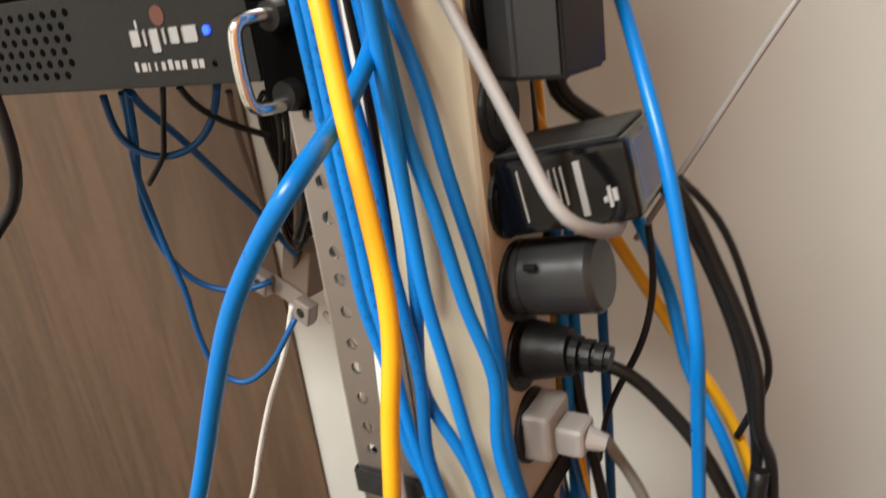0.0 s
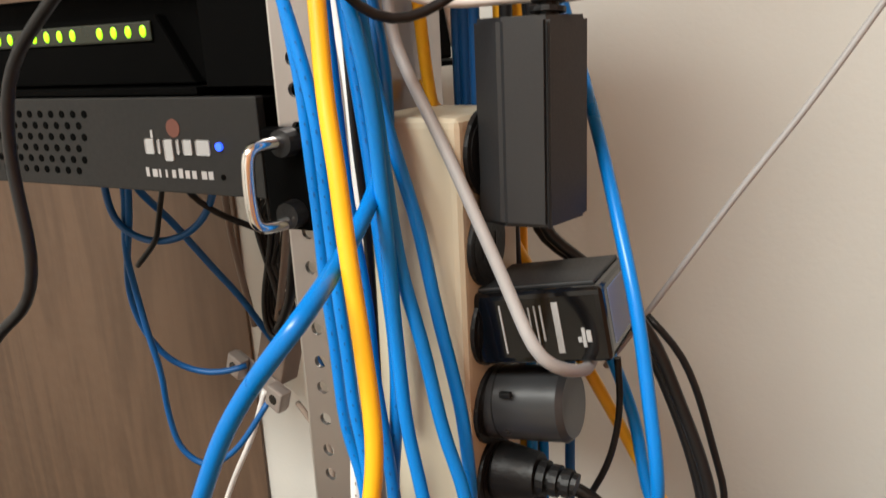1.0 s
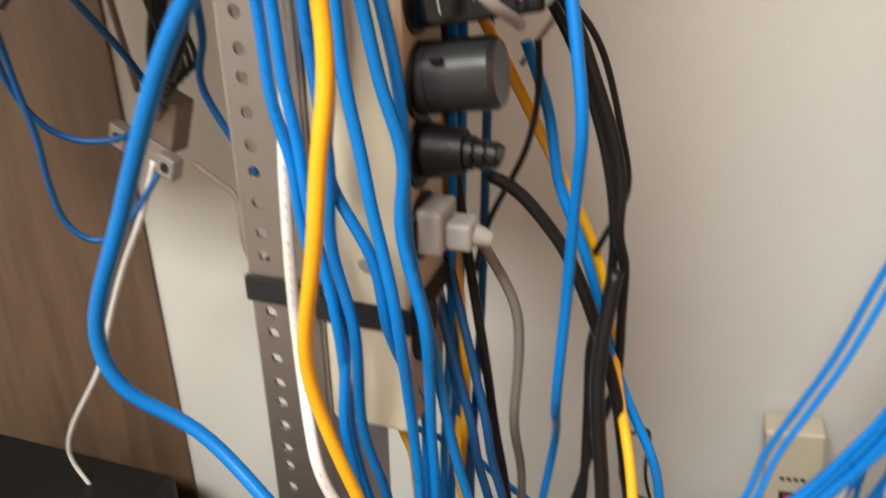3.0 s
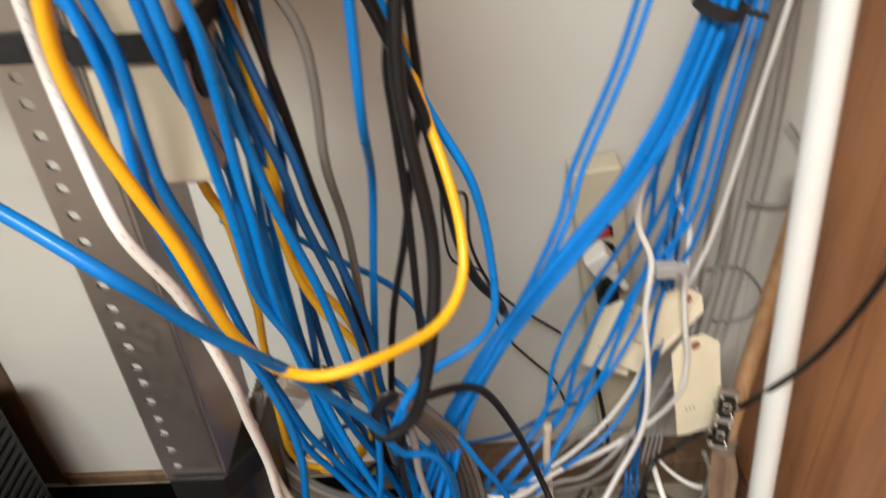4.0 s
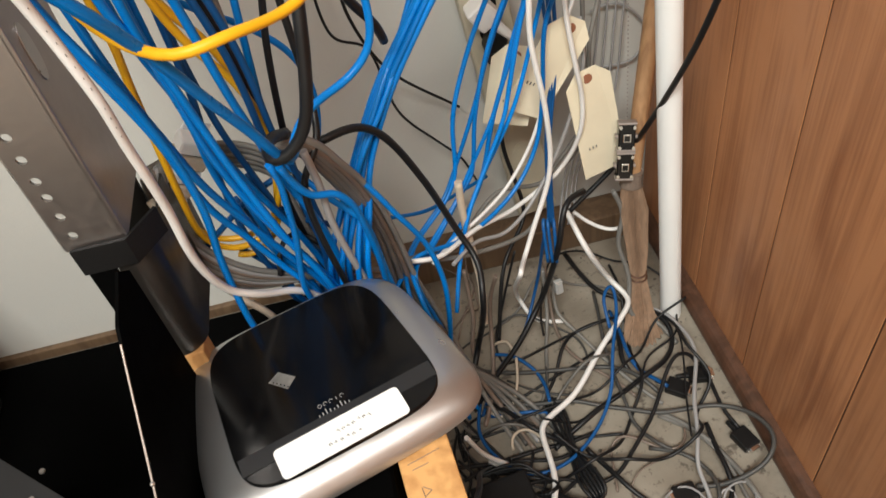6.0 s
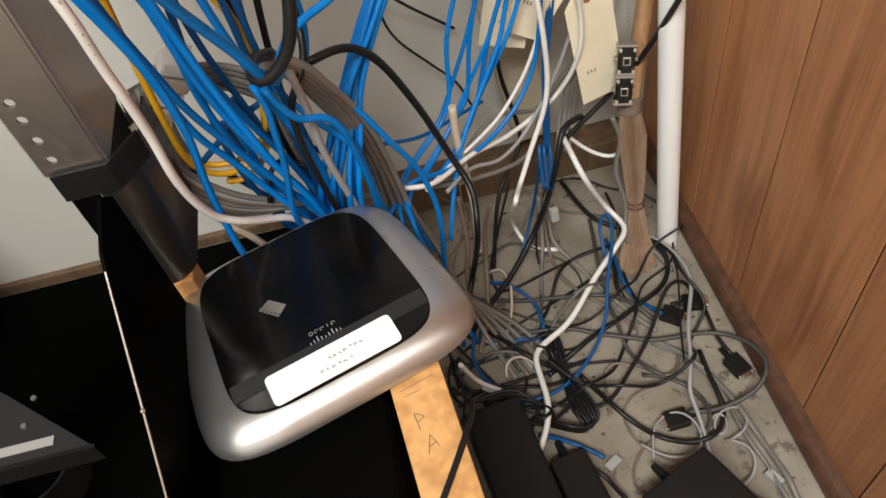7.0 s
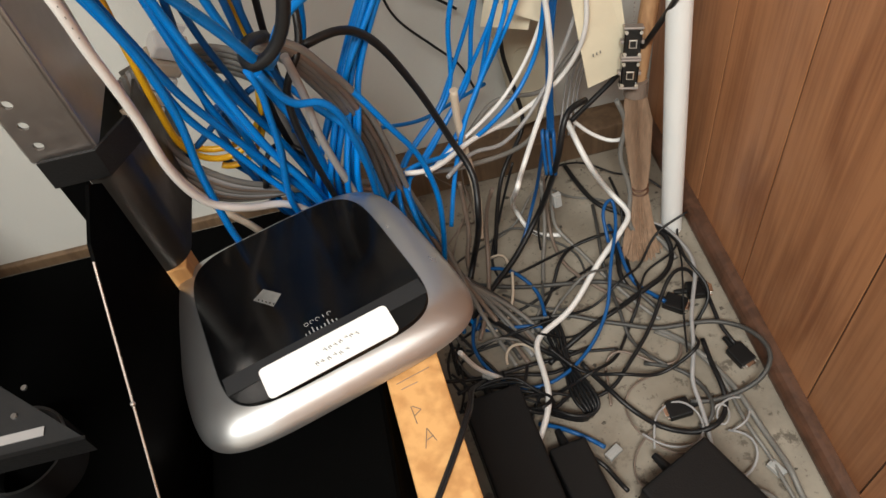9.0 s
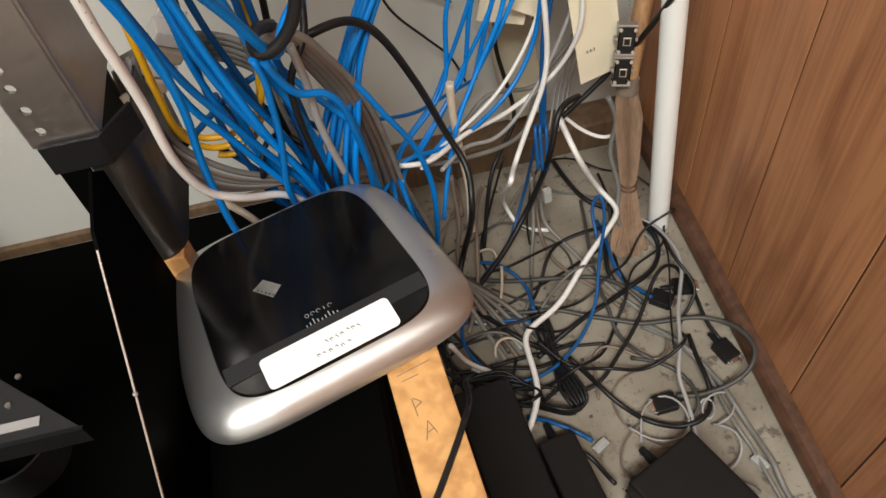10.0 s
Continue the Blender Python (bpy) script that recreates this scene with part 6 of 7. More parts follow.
cable("ethernet_cable", "blue", 0.0024, "blue network cable hanging by the wall outlet strip",
      (0.470, 0.220, 0.900), (0.376, 0.220, 0.664), (0.352, 0.225, 0.565), (0.334, 0.230, 0.492), (0.298, 0.236, 0.409), (0.272, 0.225, 0.345), (0.264, 0.220, 0.274), (0.252, 0.210, 0.257), (0.202, 0.170, 0.231), (0.200, 0.100, 0.240), (0.218, 0.112, 0.120), (0.235, 0.104, 0.012))
cable("ethernet_cable", "dark_blue", 0.0020, "blue network cable hanging down to the floor",
      (0.430, 0.230, 0.900), (0.378, 0.250, 0.560), (0.373, 0.250, 0.444), (0.378, 0.250, 0.373), (0.368, 0.240, 0.275), (0.360, 0.220, 0.168), (0.349, 0.200, 0.203), (0.347, 0.180, 0.155))
cable("ethernet_cable", "dark_blue", 0.0020, "blue network cable hanging down to the floor",
      (0.438, 0.230, 0.900), (0.383, 0.250, 0.559), (0.378, 0.250, 0.443), (0.381, 0.250, 0.372), (0.370, 0.240, 0.275), (0.363, 0.220, 0.167), (0.354, 0.200, 0.201), (0.352, 0.180, 0.153))
cable("ethernet_cable", "dark_blue", 0.0020, "blue network cable hanging down to the floor",
      (0.446, 0.230, 0.900), (0.389, 0.250, 0.558), (0.384, 0.250, 0.442), (0.385, 0.250, 0.371), (0.372, 0.240, 0.274), (0.366, 0.220, 0.166), (0.361, 0.200, 0.199), (0.357, 0.180, 0.151))
cable("ethernet_cable", "dark_blue", 0.0020, "blue network cable lying on the floor",
      (0.351, 0.200, 0.186), (0.341, 0.225, 0.060), (0.310, 0.187, 0.020), (0.270, 0.155, 0.010), (0.238, 0.100, 0.010))
cable("ethernet_cable", "white", 0.0028, "white network cable hanging from the wall bundle",
      (0.440, 0.200, 0.900), (0.364, 0.190, 0.740), (0.357, 0.190, 0.665), (0.337, 0.200, 0.580), (0.332, 0.200, 0.521), (0.347, 0.200, 0.485), (0.347, 0.200, 0.426), (0.358, 0.200, 0.343), (0.359, 0.200, 0.266), (0.336, 0.190, 0.204), (0.322, 0.180, 0.175), (0.307, 0.140, 0.195), (0.323, 0.239, 0.030), (0.336, 0.216, 0.012), (0.369, 0.206, 0.008))
cable("ethernet_cable", "white", 0.0026, "white network cable hanging from the wall bundle",
      (0.460, 0.260, 0.900), (0.370, 0.240, 0.591), (0.379, 0.240, 0.505), (0.385, 0.235, 0.498), (0.391, 0.235, 0.419), (0.402, 0.235, 0.349), (0.406, 0.238, 0.330), (0.406, 0.238, 0.283), (0.385, 0.250, 0.222), (0.325, 0.220, 0.210), (0.272, 0.180, 0.232), (0.225, 0.140, 0.246), (0.200, 0.140, 0.250))
cable("ethernet_cable", "grey", 0.0026, "grey cable hanging from the wall bundle",
      (0.470, 0.280, 0.900), (0.427, 0.290, 0.524), (0.425, 0.290, 0.410), (0.424, 0.280, 0.294), (0.417, 0.270, 0.238), (0.368, 0.260, 0.200), (0.309, 0.240, 0.220), (0.255, 0.200, 0.202), (0.193, 0.150, 0.243))
cable("ethernet_cable", "grey", 0.0026, "grey cable hanging from the wall bundle",
      (0.490, 0.300, 0.900), (0.449, 0.310, 0.523), (0.450, 0.310, 0.393), (0.437, 0.300, 0.349), (0.428, 0.300, 0.237), (0.375, 0.280, 0.181), (0.349, 0.240, 0.157), (0.268, 0.180, 0.197), (0.193, 0.140, 0.250))
cable("telephone_wire", "light_grey", 0.0014, "pale grey telephone wire on the wall",
      (0.505, 0.375, 1.210), (0.503, 0.365, 1.050), (0.500, 0.365, 1.000), (0.474, 0.365, 0.518), (0.471, 0.365, 0.391), (0.468, 0.360, 0.330), (0.453, 0.355, 0.223), (0.420, 0.340, 0.142), (0.396, 0.300, 0.084))
cable("telephone_wire", "light_grey", 0.0014, "pale grey telephone wire on the wall",
      (0.494, 0.375, 1.210), (0.493, 0.365, 1.050), (0.492, 0.365, 1.000), (0.484, 0.365, 0.517), (0.481, 0.365, 0.390), (0.477, 0.360, 0.328), (0.464, 0.355, 0.221), (0.426, 0.340, 0.141), (0.402, 0.300, 0.082))
cable("telephone_wire", "light_grey", 0.0014, "pale grey telephone wire on the wall",
      (0.482, 0.375, 1.210), (0.483, 0.365, 1.050), (0.484, 0.365, 1.000), (0.495, 0.365, 0.515), (0.491, 0.365, 0.388), (0.487, 0.360, 0.326), (0.474, 0.355, 0.218), (0.432, 0.340, 0.139), (0.408, 0.300, 0.080))
cable("telephone_wire", "light_grey", 0.0014, "pale grey telephone wire on the wall",
      (0.470, 0.375, 1.210), (0.473, 0.365, 1.050), (0.476, 0.365, 1.000), (0.505, 0.365, 0.514), (0.502, 0.365, 0.386), (0.496, 0.360, 0.324), (0.484, 0.355, 0.216), (0.437, 0.340, 0.137), (0.414, 0.300, 0.078))
cable("telephone_wire", "light_grey", 0.0018, "pale grey telephone wire looped on the wall",
      (0.511, 0.360, 0.521), (0.533, 0.360, 0.489), (0.538, 0.360, 0.451), (0.524, 0.360, 0.424), (0.487, 0.360, 0.429))
cable("telephone_wire", "light_grey", 0.0015, "pale grey telephone wire looped on the wall",
      (0.459, 0.365, 0.337), (0.486, 0.365, 0.343), (0.514, 0.365, 0.322), (0.529, 0.365, 0.289), (0.512, 0.365, 0.261), (0.477, 0.365, 0.261))
cable("ethernet_cable", "white", 0.002, "thin white wire fanning to the tangle",
      (0.458, 0.240, 0.900), (0.430, 0.245, 0.620), (0.410, 0.250, 0.450), (0.387, 0.250, 0.378), (0.367, 0.245, 0.314), (0.348, 0.235, 0.276), (0.317, 0.220, 0.242), (0.290, 0.200, 0.236), (0.247, 0.170, 0.233), (0.220, 0.140, 0.240))
cable("ethernet_cable", "blue", 0.0024, "blue network cable fanning to the tangle",
      (0.425, 0.200, 0.900), (0.400, 0.215, 0.620), (0.392, 0.230, 0.480), (0.371, 0.235, 0.415), (0.365, 0.235, 0.335), (0.354, 0.228, 0.283), (0.328, 0.212, 0.249), (0.295, 0.195, 0.232), (0.253, 0.170, 0.231), (0.200, 0.140, 0.250), (0.218, 0.152, 0.120), (0.235, 0.144, 0.012))
cable("ethernet_cable", "blue", 0.0024, "blue network cable fanning to the tangle",
      (0.415, 0.200, 0.900), (0.392, 0.212, 0.620), (0.382, 0.226, 0.500), (0.353, 0.230, 0.445), (0.331, 0.225, 0.367), (0.321, 0.220, 0.332), (0.299, 0.210, 0.293), (0.268, 0.185, 0.251), (0.248, 0.160, 0.209), (0.233, 0.130, 0.169))
cable("ethernet_cable", "light_grey", 0.0022, "pale grey cable looping by the outlet strip",
      (0.413, 0.262, 0.397), (0.416, 0.260, 0.345), (0.399, 0.255, 0.285), (0.369, 0.240, 0.232), (0.333, 0.220, 0.197), (0.305, 0.200, 0.195), (0.271, 0.180, 0.214), (0.240, 0.150, 0.220))
cable("loose_cable", "black", 0.0026, "black cable hanging behind the tags",
      (0.350, 0.330, 0.340), (0.335, 0.310, 0.227), (0.342, 0.300, 0.184), (0.347, 0.280, 0.137), (0.309, 0.240, 0.104), (0.282, 0.192, 0.020))
cable("ethernet_cable", "grey", 0.003, "grey cord falling beside the broom",
      (0.442, 0.235, 0.184), (0.453, 0.230, 0.151), (0.444, 0.220, 0.113), (0.452, 0.200, 0.072), (0.446, 0.174, 0.030), (0.475, 0.168, 0.015), (0.488, 0.131, 0.010))
cable("coaxial_cable", "black", 0.0030, "black coaxial cable running down from the panelled wall",
      (0.520, -0.060, 0.950), (0.500, 0.105, 0.622), (0.480, 0.098, 0.546), (0.472, 0.130, 0.438), (0.472, 0.220, 0.281), (0.468, 0.252, 0.227), (0.442, 0.257, 0.191), (0.393, 0.250, 0.152))
cable("loose_cable", "black", 0.0034, "black cable dropping to the floor",
      (0.402, 0.220, 0.210), (0.376, 0.200, 0.218), (0.360, 0.180, 0.177), (0.342, 0.206, 0.060), (0.303, 0.173, 0.030), (0.258, 0.135, 0.020), (0.230, 0.104, 0.020))
cable("loose_cable", "black", 0.0034, "black cable arching behind the wireless router",
      (0.154, 0.080, 0.457), (0.178, 0.090, 0.456), (0.198, 0.110, 0.431), (0.226, 0.140, 0.350), (0.252, 0.160, 0.253), (0.264, 0.140, 0.227), (0.260, 0.110, 0.204), (0.251, 0.158, 0.060), (0.229, 0.115, 0.040))
cable("loose_cable", "black", 0.0015, "thin black wire in front of the wall",
      (0.169, 0.300, 0.522), (0.177, 0.310, 0.408), (0.207, 0.330, 0.378), (0.227, 0.340, 0.281), (0.263, 0.340, 0.231), (0.290, 0.350, 0.189), (0.307, 0.360, 0.137))
cable("loose_cable", "black", 0.0017, "black lamp wire plugged in the wall outlet strip",
      (0.180, 0.250, 0.525), (0.193, 0.280, 0.508), (0.196, 0.300, 0.435), (0.225, 0.330, 0.345), (0.297, 0.355, 0.260))
cable("ethernet_cable", "white", 0.0034, "white network cable bent sharply over the floor",
      (0.388, 0.240, 0.165), (0.398, 0.200, 0.139), (0.433, 0.208, 0.060), (0.446, 0.182, 0.050), (0.431, 0.163, 0.050), (0.393, 0.132, 0.040), (0.344, 0.085, 0.030), (0.296, 0.055, 0.030), (0.294, 0.026, 0.030), (0.291, -0.014, 0.030), (0.271, -0.049, 0.020), (0.245, -0.075, 0.010))
cable("ethernet_cable", "white", 0.0024, "white cable looping at the wall foot",
      (0.398, 0.260, 0.148), (0.418, 0.250, 0.128), (0.442, 0.240, 0.116), (0.455, 0.230, 0.128), (0.453, 0.230, 0.157), (0.446, 0.240, 0.175))
cable("ethernet_cable", "dark_blue", 0.0021, "dark blue network cable looped on the floor",
      (0.409, 0.148, 0.050), (0.413, 0.183, 0.070), (0.428, 0.196, 0.070), (0.425, 0.170, 0.060), (0.401, 0.117, 0.050), (0.383, 0.074, 0.030), (0.351, 0.037, 0.020), (0.307, 0.010, 0.020), (0.270, 0.009, 0.020), (0.240, 0.037, 0.020), (0.228, 0.074, 0.020), (0.238, 0.109, 0.020))
cable("beige_cable", "beige", 0.0042, "stiff beige cable stub by the wall",
      (0.263, 0.190, 0.292), (0.262, 0.185, 0.253), (0.265, 0.180, 0.208), (0.267, 0.160, 0.176), (0.260, 0.130, 0.139))
cable("ethernet_cable", "blue", 0.0026, "blue network cable dropping behind the router",
      (0.130, 0.110, 0.446), (0.152, 0.100, 0.428), (0.176, 0.090, 0.405), (0.195, 0.090, 0.364), (0.216, 0.100, 0.308), (0.225, 0.100, 0.253), (0.223, 0.095, 0.209), (0.216, 0.100, 0.120), (0.222, 0.095, 0.020))
cable("ethernet_cable", "blue", 0.0026, "blue network cable dropping behind the router",
      (0.120, 0.100, 0.436), (0.149, 0.080, 0.403), (0.169, 0.080, 0.373), (0.174, 0.090, 0.326), (0.176, 0.095, 0.291), (0.186, 0.110, 0.180), (0.210, 0.115, 0.020))
cable("ethernet_cable", "blue", 0.0022, "thin blue cable crossing the wall",
      (0.183, 0.200, 0.258), (0.230, 0.250, 0.209), (0.275, 0.300, 0.179), (0.315, 0.330, 0.167))
cable("loose_cable", "black", 0.004, "black cable drooping in a loop from the bundle",
      (0.166, 0.050, 0.781), (0.163, 0.040, 0.726), (0.174, 0.030, 0.634), (0.172, 0.015, 0.595), (0.162, 0.000, 0.544), (0.156, 0.000, 0.527), (0.144, 0.000, 0.512), (0.132, 0.000, 0.507), (0.128, 0.010, 0.509), (0.130, 0.030, 0.505), (0.138, 0.050, 0.492))
cable("loose_cable", "black", 0.0024, "black wire curled under the bundle",
      (0.090, 0.080, 0.334), (0.096, 0.090, 0.355), (0.104, 0.100, 0.358), (0.116, 0.110, 0.347), (0.127, 0.100, 0.340))
cable("serial_cable", "grey", 0.0028, "grey cable arching out of the tangle",
      (0.136, 0.048, 0.494), (0.146, 0.053, 0.484), (0.156, 0.060, 0.469), (0.165, 0.073, 0.441), (0.176, 0.088, 0.407), (0.185, 0.103, 0.365), (0.191, 0.116, 0.319), (0.196, 0.126, 0.272), (0.200, 0.133, 0.234), (0.220, 0.138, 0.144), (0.250, 0.103, 0.020), (0.270, 0.043, 0.008))
cable("serial_cable", "dark_grey", 0.0028, "dark grey cable arching out of the tangle",
      (0.133, 0.056, 0.488), (0.144, 0.061, 0.478), (0.153, 0.068, 0.462), (0.163, 0.081, 0.434), (0.173, 0.096, 0.399), (0.182, 0.111, 0.356), (0.189, 0.124, 0.309), (0.193, 0.134, 0.262), (0.197, 0.141, 0.223), (0.217, 0.146, 0.133), (0.255, 0.111, 0.020), (0.277, 0.051, 0.008))
cable("serial_cable", "brown_grey", 0.0028, "brown cable arching out of the tangle",
      (0.133, 0.048, 0.493), (0.144, 0.053, 0.483), (0.153, 0.060, 0.467), (0.162, 0.073, 0.439), (0.172, 0.088, 0.404), (0.180, 0.103, 0.361), (0.186, 0.116, 0.315), (0.191, 0.126, 0.268), (0.194, 0.133, 0.229), (0.214, 0.138, 0.139), (0.260, 0.103, 0.020), (0.284, 0.043, 0.008))
cable("serial_cable", "light_grey", 0.0028, "pale grey cable arching out of the tangle",
      (0.131, 0.056, 0.486), (0.141, 0.061, 0.476), (0.150, 0.068, 0.461), (0.160, 0.081, 0.432), (0.170, 0.096, 0.396), (0.178, 0.111, 0.353), (0.184, 0.124, 0.306), (0.188, 0.134, 0.257), (0.191, 0.141, 0.218), (0.211, 0.146, 0.128), (0.265, 0.111, 0.020), (0.291, 0.051, 0.008))
cable("serial_cable", "grey", 0.0028, "grey cable arching out of the tangle",
      (0.131, 0.048, 0.491), (0.141, 0.053, 0.481), (0.150, 0.060, 0.466), (0.159, 0.073, 0.437), (0.168, 0.088, 0.402), (0.176, 0.103, 0.358), (0.182, 0.116, 0.311), (0.185, 0.126, 0.263), (0.188, 0.133, 0.224), (0.208, 0.138, 0.134), (0.270, 0.103, 0.020), (0.298, 0.043, 0.008))
cable("serial_cable", "brown_grey", 0.0028, "brown cable arching out of the tangle",
      (0.129, 0.056, 0.485), (0.139, 0.061, 0.475), (0.148, 0.068, 0.459), (0.156, 0.081, 0.429), (0.166, 0.096, 0.394), (0.173, 0.111, 0.350), (0.179, 0.124, 0.302), (0.182, 0.134, 0.253), (0.184, 0.141, 0.213), (0.204, 0.146, 0.123), (0.274, 0.111, 0.020), (0.304, 0.051, 0.008))
cable("serial_cable", "grey", 0.0028, "grey cable arching out of the tangle",
      (0.129, 0.048, 0.490), (0.139, 0.053, 0.480), (0.147, 0.060, 0.464), (0.156, 0.073, 0.435), (0.165, 0.088, 0.399), (0.172, 0.103, 0.355), (0.177, 0.116, 0.308), (0.179, 0.126, 0.259), (0.181, 0.133, 0.219), (0.201, 0.138, 0.129), (0.279, 0.103, 0.020), (0.311, 0.043, 0.008))
cable("serial_cable", "dark_grey", 0.0028, "dark grey cable arching out of the tangle",
      (0.127, 0.056, 0.484), (0.136, 0.061, 0.473), (0.145, 0.068, 0.457), (0.153, 0.081, 0.427), (0.162, 0.096, 0.391), (0.169, 0.111, 0.347), (0.174, 0.124, 0.298), (0.176, 0.134, 0.248), (0.178, 0.141, 0.208), (0.198, 0.146, 0.120), (0.284, 0.111, 0.020), (0.318, 0.051, 0.008))
cable("serial_cable", "grey", 0.0028, "grey cable arching out of the tangle",
      (0.127, 0.048, 0.489), (0.136, 0.053, 0.478), (0.145, 0.060, 0.462), (0.153, 0.073, 0.432), (0.161, 0.088, 0.397), (0.168, 0.103, 0.352), (0.172, 0.116, 0.304), (0.174, 0.126, 0.255), (0.175, 0.133, 0.214), (0.195, 0.138, 0.124), (0.289, 0.103, 0.020), (0.325, 0.043, 0.008))
cable("serial_cable", "light_grey", 0.003, "pale grey cable dropping in front of the grey bundle",
      (0.145, 0.050, 0.475), (0.147, 0.050, 0.458), (0.148, 0.055, 0.431), (0.147, 0.060, 0.403), (0.149, 0.065, 0.373), (0.152, 0.070, 0.346), (0.156, 0.075, 0.315), (0.166, 0.085, 0.235))
cable("serial_cable", "grey", 0.0027, "grey cable sagging behind the wireless router",
      (0.023, 0.090, 0.454), (0.021, 0.080, 0.415), (0.028, 0.080, 0.371), (0.050, 0.080, 0.336), (0.085, 0.090, 0.314), (0.127, 0.100, 0.305), (0.170, 0.120, 0.270), (0.178, 0.150, 0.240), (0.180, 0.170, 0.060))
cable("serial_cable", "brown_grey", 0.0027, "grey cable sagging behind the wireless router",
      (0.026, 0.090, 0.456), (0.023, 0.080, 0.416), (0.030, 0.080, 0.372), (0.053, 0.080, 0.338), (0.088, 0.090, 0.315), (0.127, 0.100, 0.303), (0.170, 0.120, 0.260), (0.178, 0.150, 0.240), (0.180, 0.170, 0.060))
cable("serial_cable", "light_grey", 0.0027, "grey cable sagging behind the wireless router",
      (0.028, 0.090, 0.457), (0.025, 0.080, 0.417), (0.033, 0.080, 0.374), (0.057, 0.080, 0.340), (0.091, 0.090, 0.316), (0.126, 0.100, 0.301), (0.170, 0.120, 0.250), (0.188, 0.132, 0.120), (0.205, 0.124, 0.012))
cable("serial_cable", "grey", 0.0027, "grey cable sagging behind the wireless router",
      (0.031, 0.090, 0.459), (0.028, 0.080, 0.418), (0.036, 0.080, 0.375), (0.060, 0.080, 0.342), (0.093, 0.090, 0.318), (0.125, 0.100, 0.299), (0.170, 0.120, 0.240), (0.188, 0.132, 0.120), (0.205, 0.124, 0.012))
cable("serial_cable", "brown_grey", 0.0027, "grey cable sagging behind the wireless router",
      (0.034, 0.090, 0.460), (0.030, 0.080, 0.419), (0.039, 0.080, 0.377), (0.064, 0.080, 0.344), (0.096, 0.090, 0.319), (0.125, 0.100, 0.297), (0.170, 0.120, 0.230), (0.188, 0.132, 0.120), (0.205, 0.124, 0.012))
cable("serial_cable", "light_grey", 0.0027, "grey cable sagging behind the wireless router",
      (0.036, 0.090, 0.462), (0.032, 0.080, 0.420), (0.041, 0.080, 0.378), (0.067, 0.080, 0.346), (0.099, 0.090, 0.320), (0.124, 0.100, 0.295), (0.170, 0.120, 0.220), (0.188, 0.132, 0.120), (0.205, 0.124, 0.012))
cable("serial_cable", "grey", 0.0027, "grey cable sagging behind the wireless router",
      (0.039, 0.090, 0.464), (0.034, 0.080, 0.421), (0.044, 0.080, 0.380), (0.071, 0.080, 0.348), (0.101, 0.090, 0.321), (0.124, 0.100, 0.293), (0.170, 0.120, 0.210), (0.188, 0.132, 0.120), (0.205, 0.124, 0.012))
cable("ethernet_cable", "dark_blue", 0.0026, "shade-darkened blue network cable deep in the tangle",
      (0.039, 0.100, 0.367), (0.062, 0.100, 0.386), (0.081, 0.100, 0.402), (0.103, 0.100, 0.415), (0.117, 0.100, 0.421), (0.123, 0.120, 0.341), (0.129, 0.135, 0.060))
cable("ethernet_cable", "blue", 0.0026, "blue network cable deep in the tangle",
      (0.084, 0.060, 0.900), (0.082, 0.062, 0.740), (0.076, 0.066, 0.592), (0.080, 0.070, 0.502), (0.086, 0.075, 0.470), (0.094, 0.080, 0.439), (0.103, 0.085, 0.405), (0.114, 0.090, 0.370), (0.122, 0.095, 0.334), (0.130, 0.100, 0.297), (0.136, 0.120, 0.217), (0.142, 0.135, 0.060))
cable("ethernet_cable", "dark_blue", 0.0026, "shade-darkened blue network cable deep in the tangle",
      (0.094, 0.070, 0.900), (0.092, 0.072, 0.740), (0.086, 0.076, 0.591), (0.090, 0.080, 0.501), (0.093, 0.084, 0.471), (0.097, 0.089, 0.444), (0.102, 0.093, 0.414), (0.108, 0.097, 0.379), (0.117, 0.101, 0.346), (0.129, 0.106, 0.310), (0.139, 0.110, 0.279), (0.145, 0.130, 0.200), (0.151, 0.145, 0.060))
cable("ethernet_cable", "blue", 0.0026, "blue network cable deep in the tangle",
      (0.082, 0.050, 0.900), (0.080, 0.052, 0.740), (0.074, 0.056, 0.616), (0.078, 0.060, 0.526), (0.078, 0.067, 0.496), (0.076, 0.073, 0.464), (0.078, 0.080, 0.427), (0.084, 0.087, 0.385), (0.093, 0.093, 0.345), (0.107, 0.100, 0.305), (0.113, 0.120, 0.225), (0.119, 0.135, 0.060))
cable("ethernet_cable", "dark_blue", 0.0026, "shade-darkened blue network cable deep in the tangle",
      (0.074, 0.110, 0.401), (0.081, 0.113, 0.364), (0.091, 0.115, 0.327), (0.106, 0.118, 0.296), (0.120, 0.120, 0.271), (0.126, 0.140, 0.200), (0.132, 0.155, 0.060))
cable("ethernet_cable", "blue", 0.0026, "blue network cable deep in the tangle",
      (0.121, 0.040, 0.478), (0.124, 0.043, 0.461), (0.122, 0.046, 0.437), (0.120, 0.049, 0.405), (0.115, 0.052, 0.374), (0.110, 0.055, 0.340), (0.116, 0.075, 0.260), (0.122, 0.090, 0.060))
cable("ethernet_cable", "dark_blue", 0.0026, "shade-darkened blue network cable deep in the tangle",
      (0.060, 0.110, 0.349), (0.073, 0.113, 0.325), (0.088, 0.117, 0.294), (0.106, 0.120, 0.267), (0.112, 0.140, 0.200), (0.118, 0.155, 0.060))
cable("ethernet_cable", "dark_blue", 0.0026, "shade-darkened blue network cable deep in the tangle",
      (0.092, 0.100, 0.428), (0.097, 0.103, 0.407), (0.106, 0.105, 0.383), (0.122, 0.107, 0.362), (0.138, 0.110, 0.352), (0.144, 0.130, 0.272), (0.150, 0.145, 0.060))
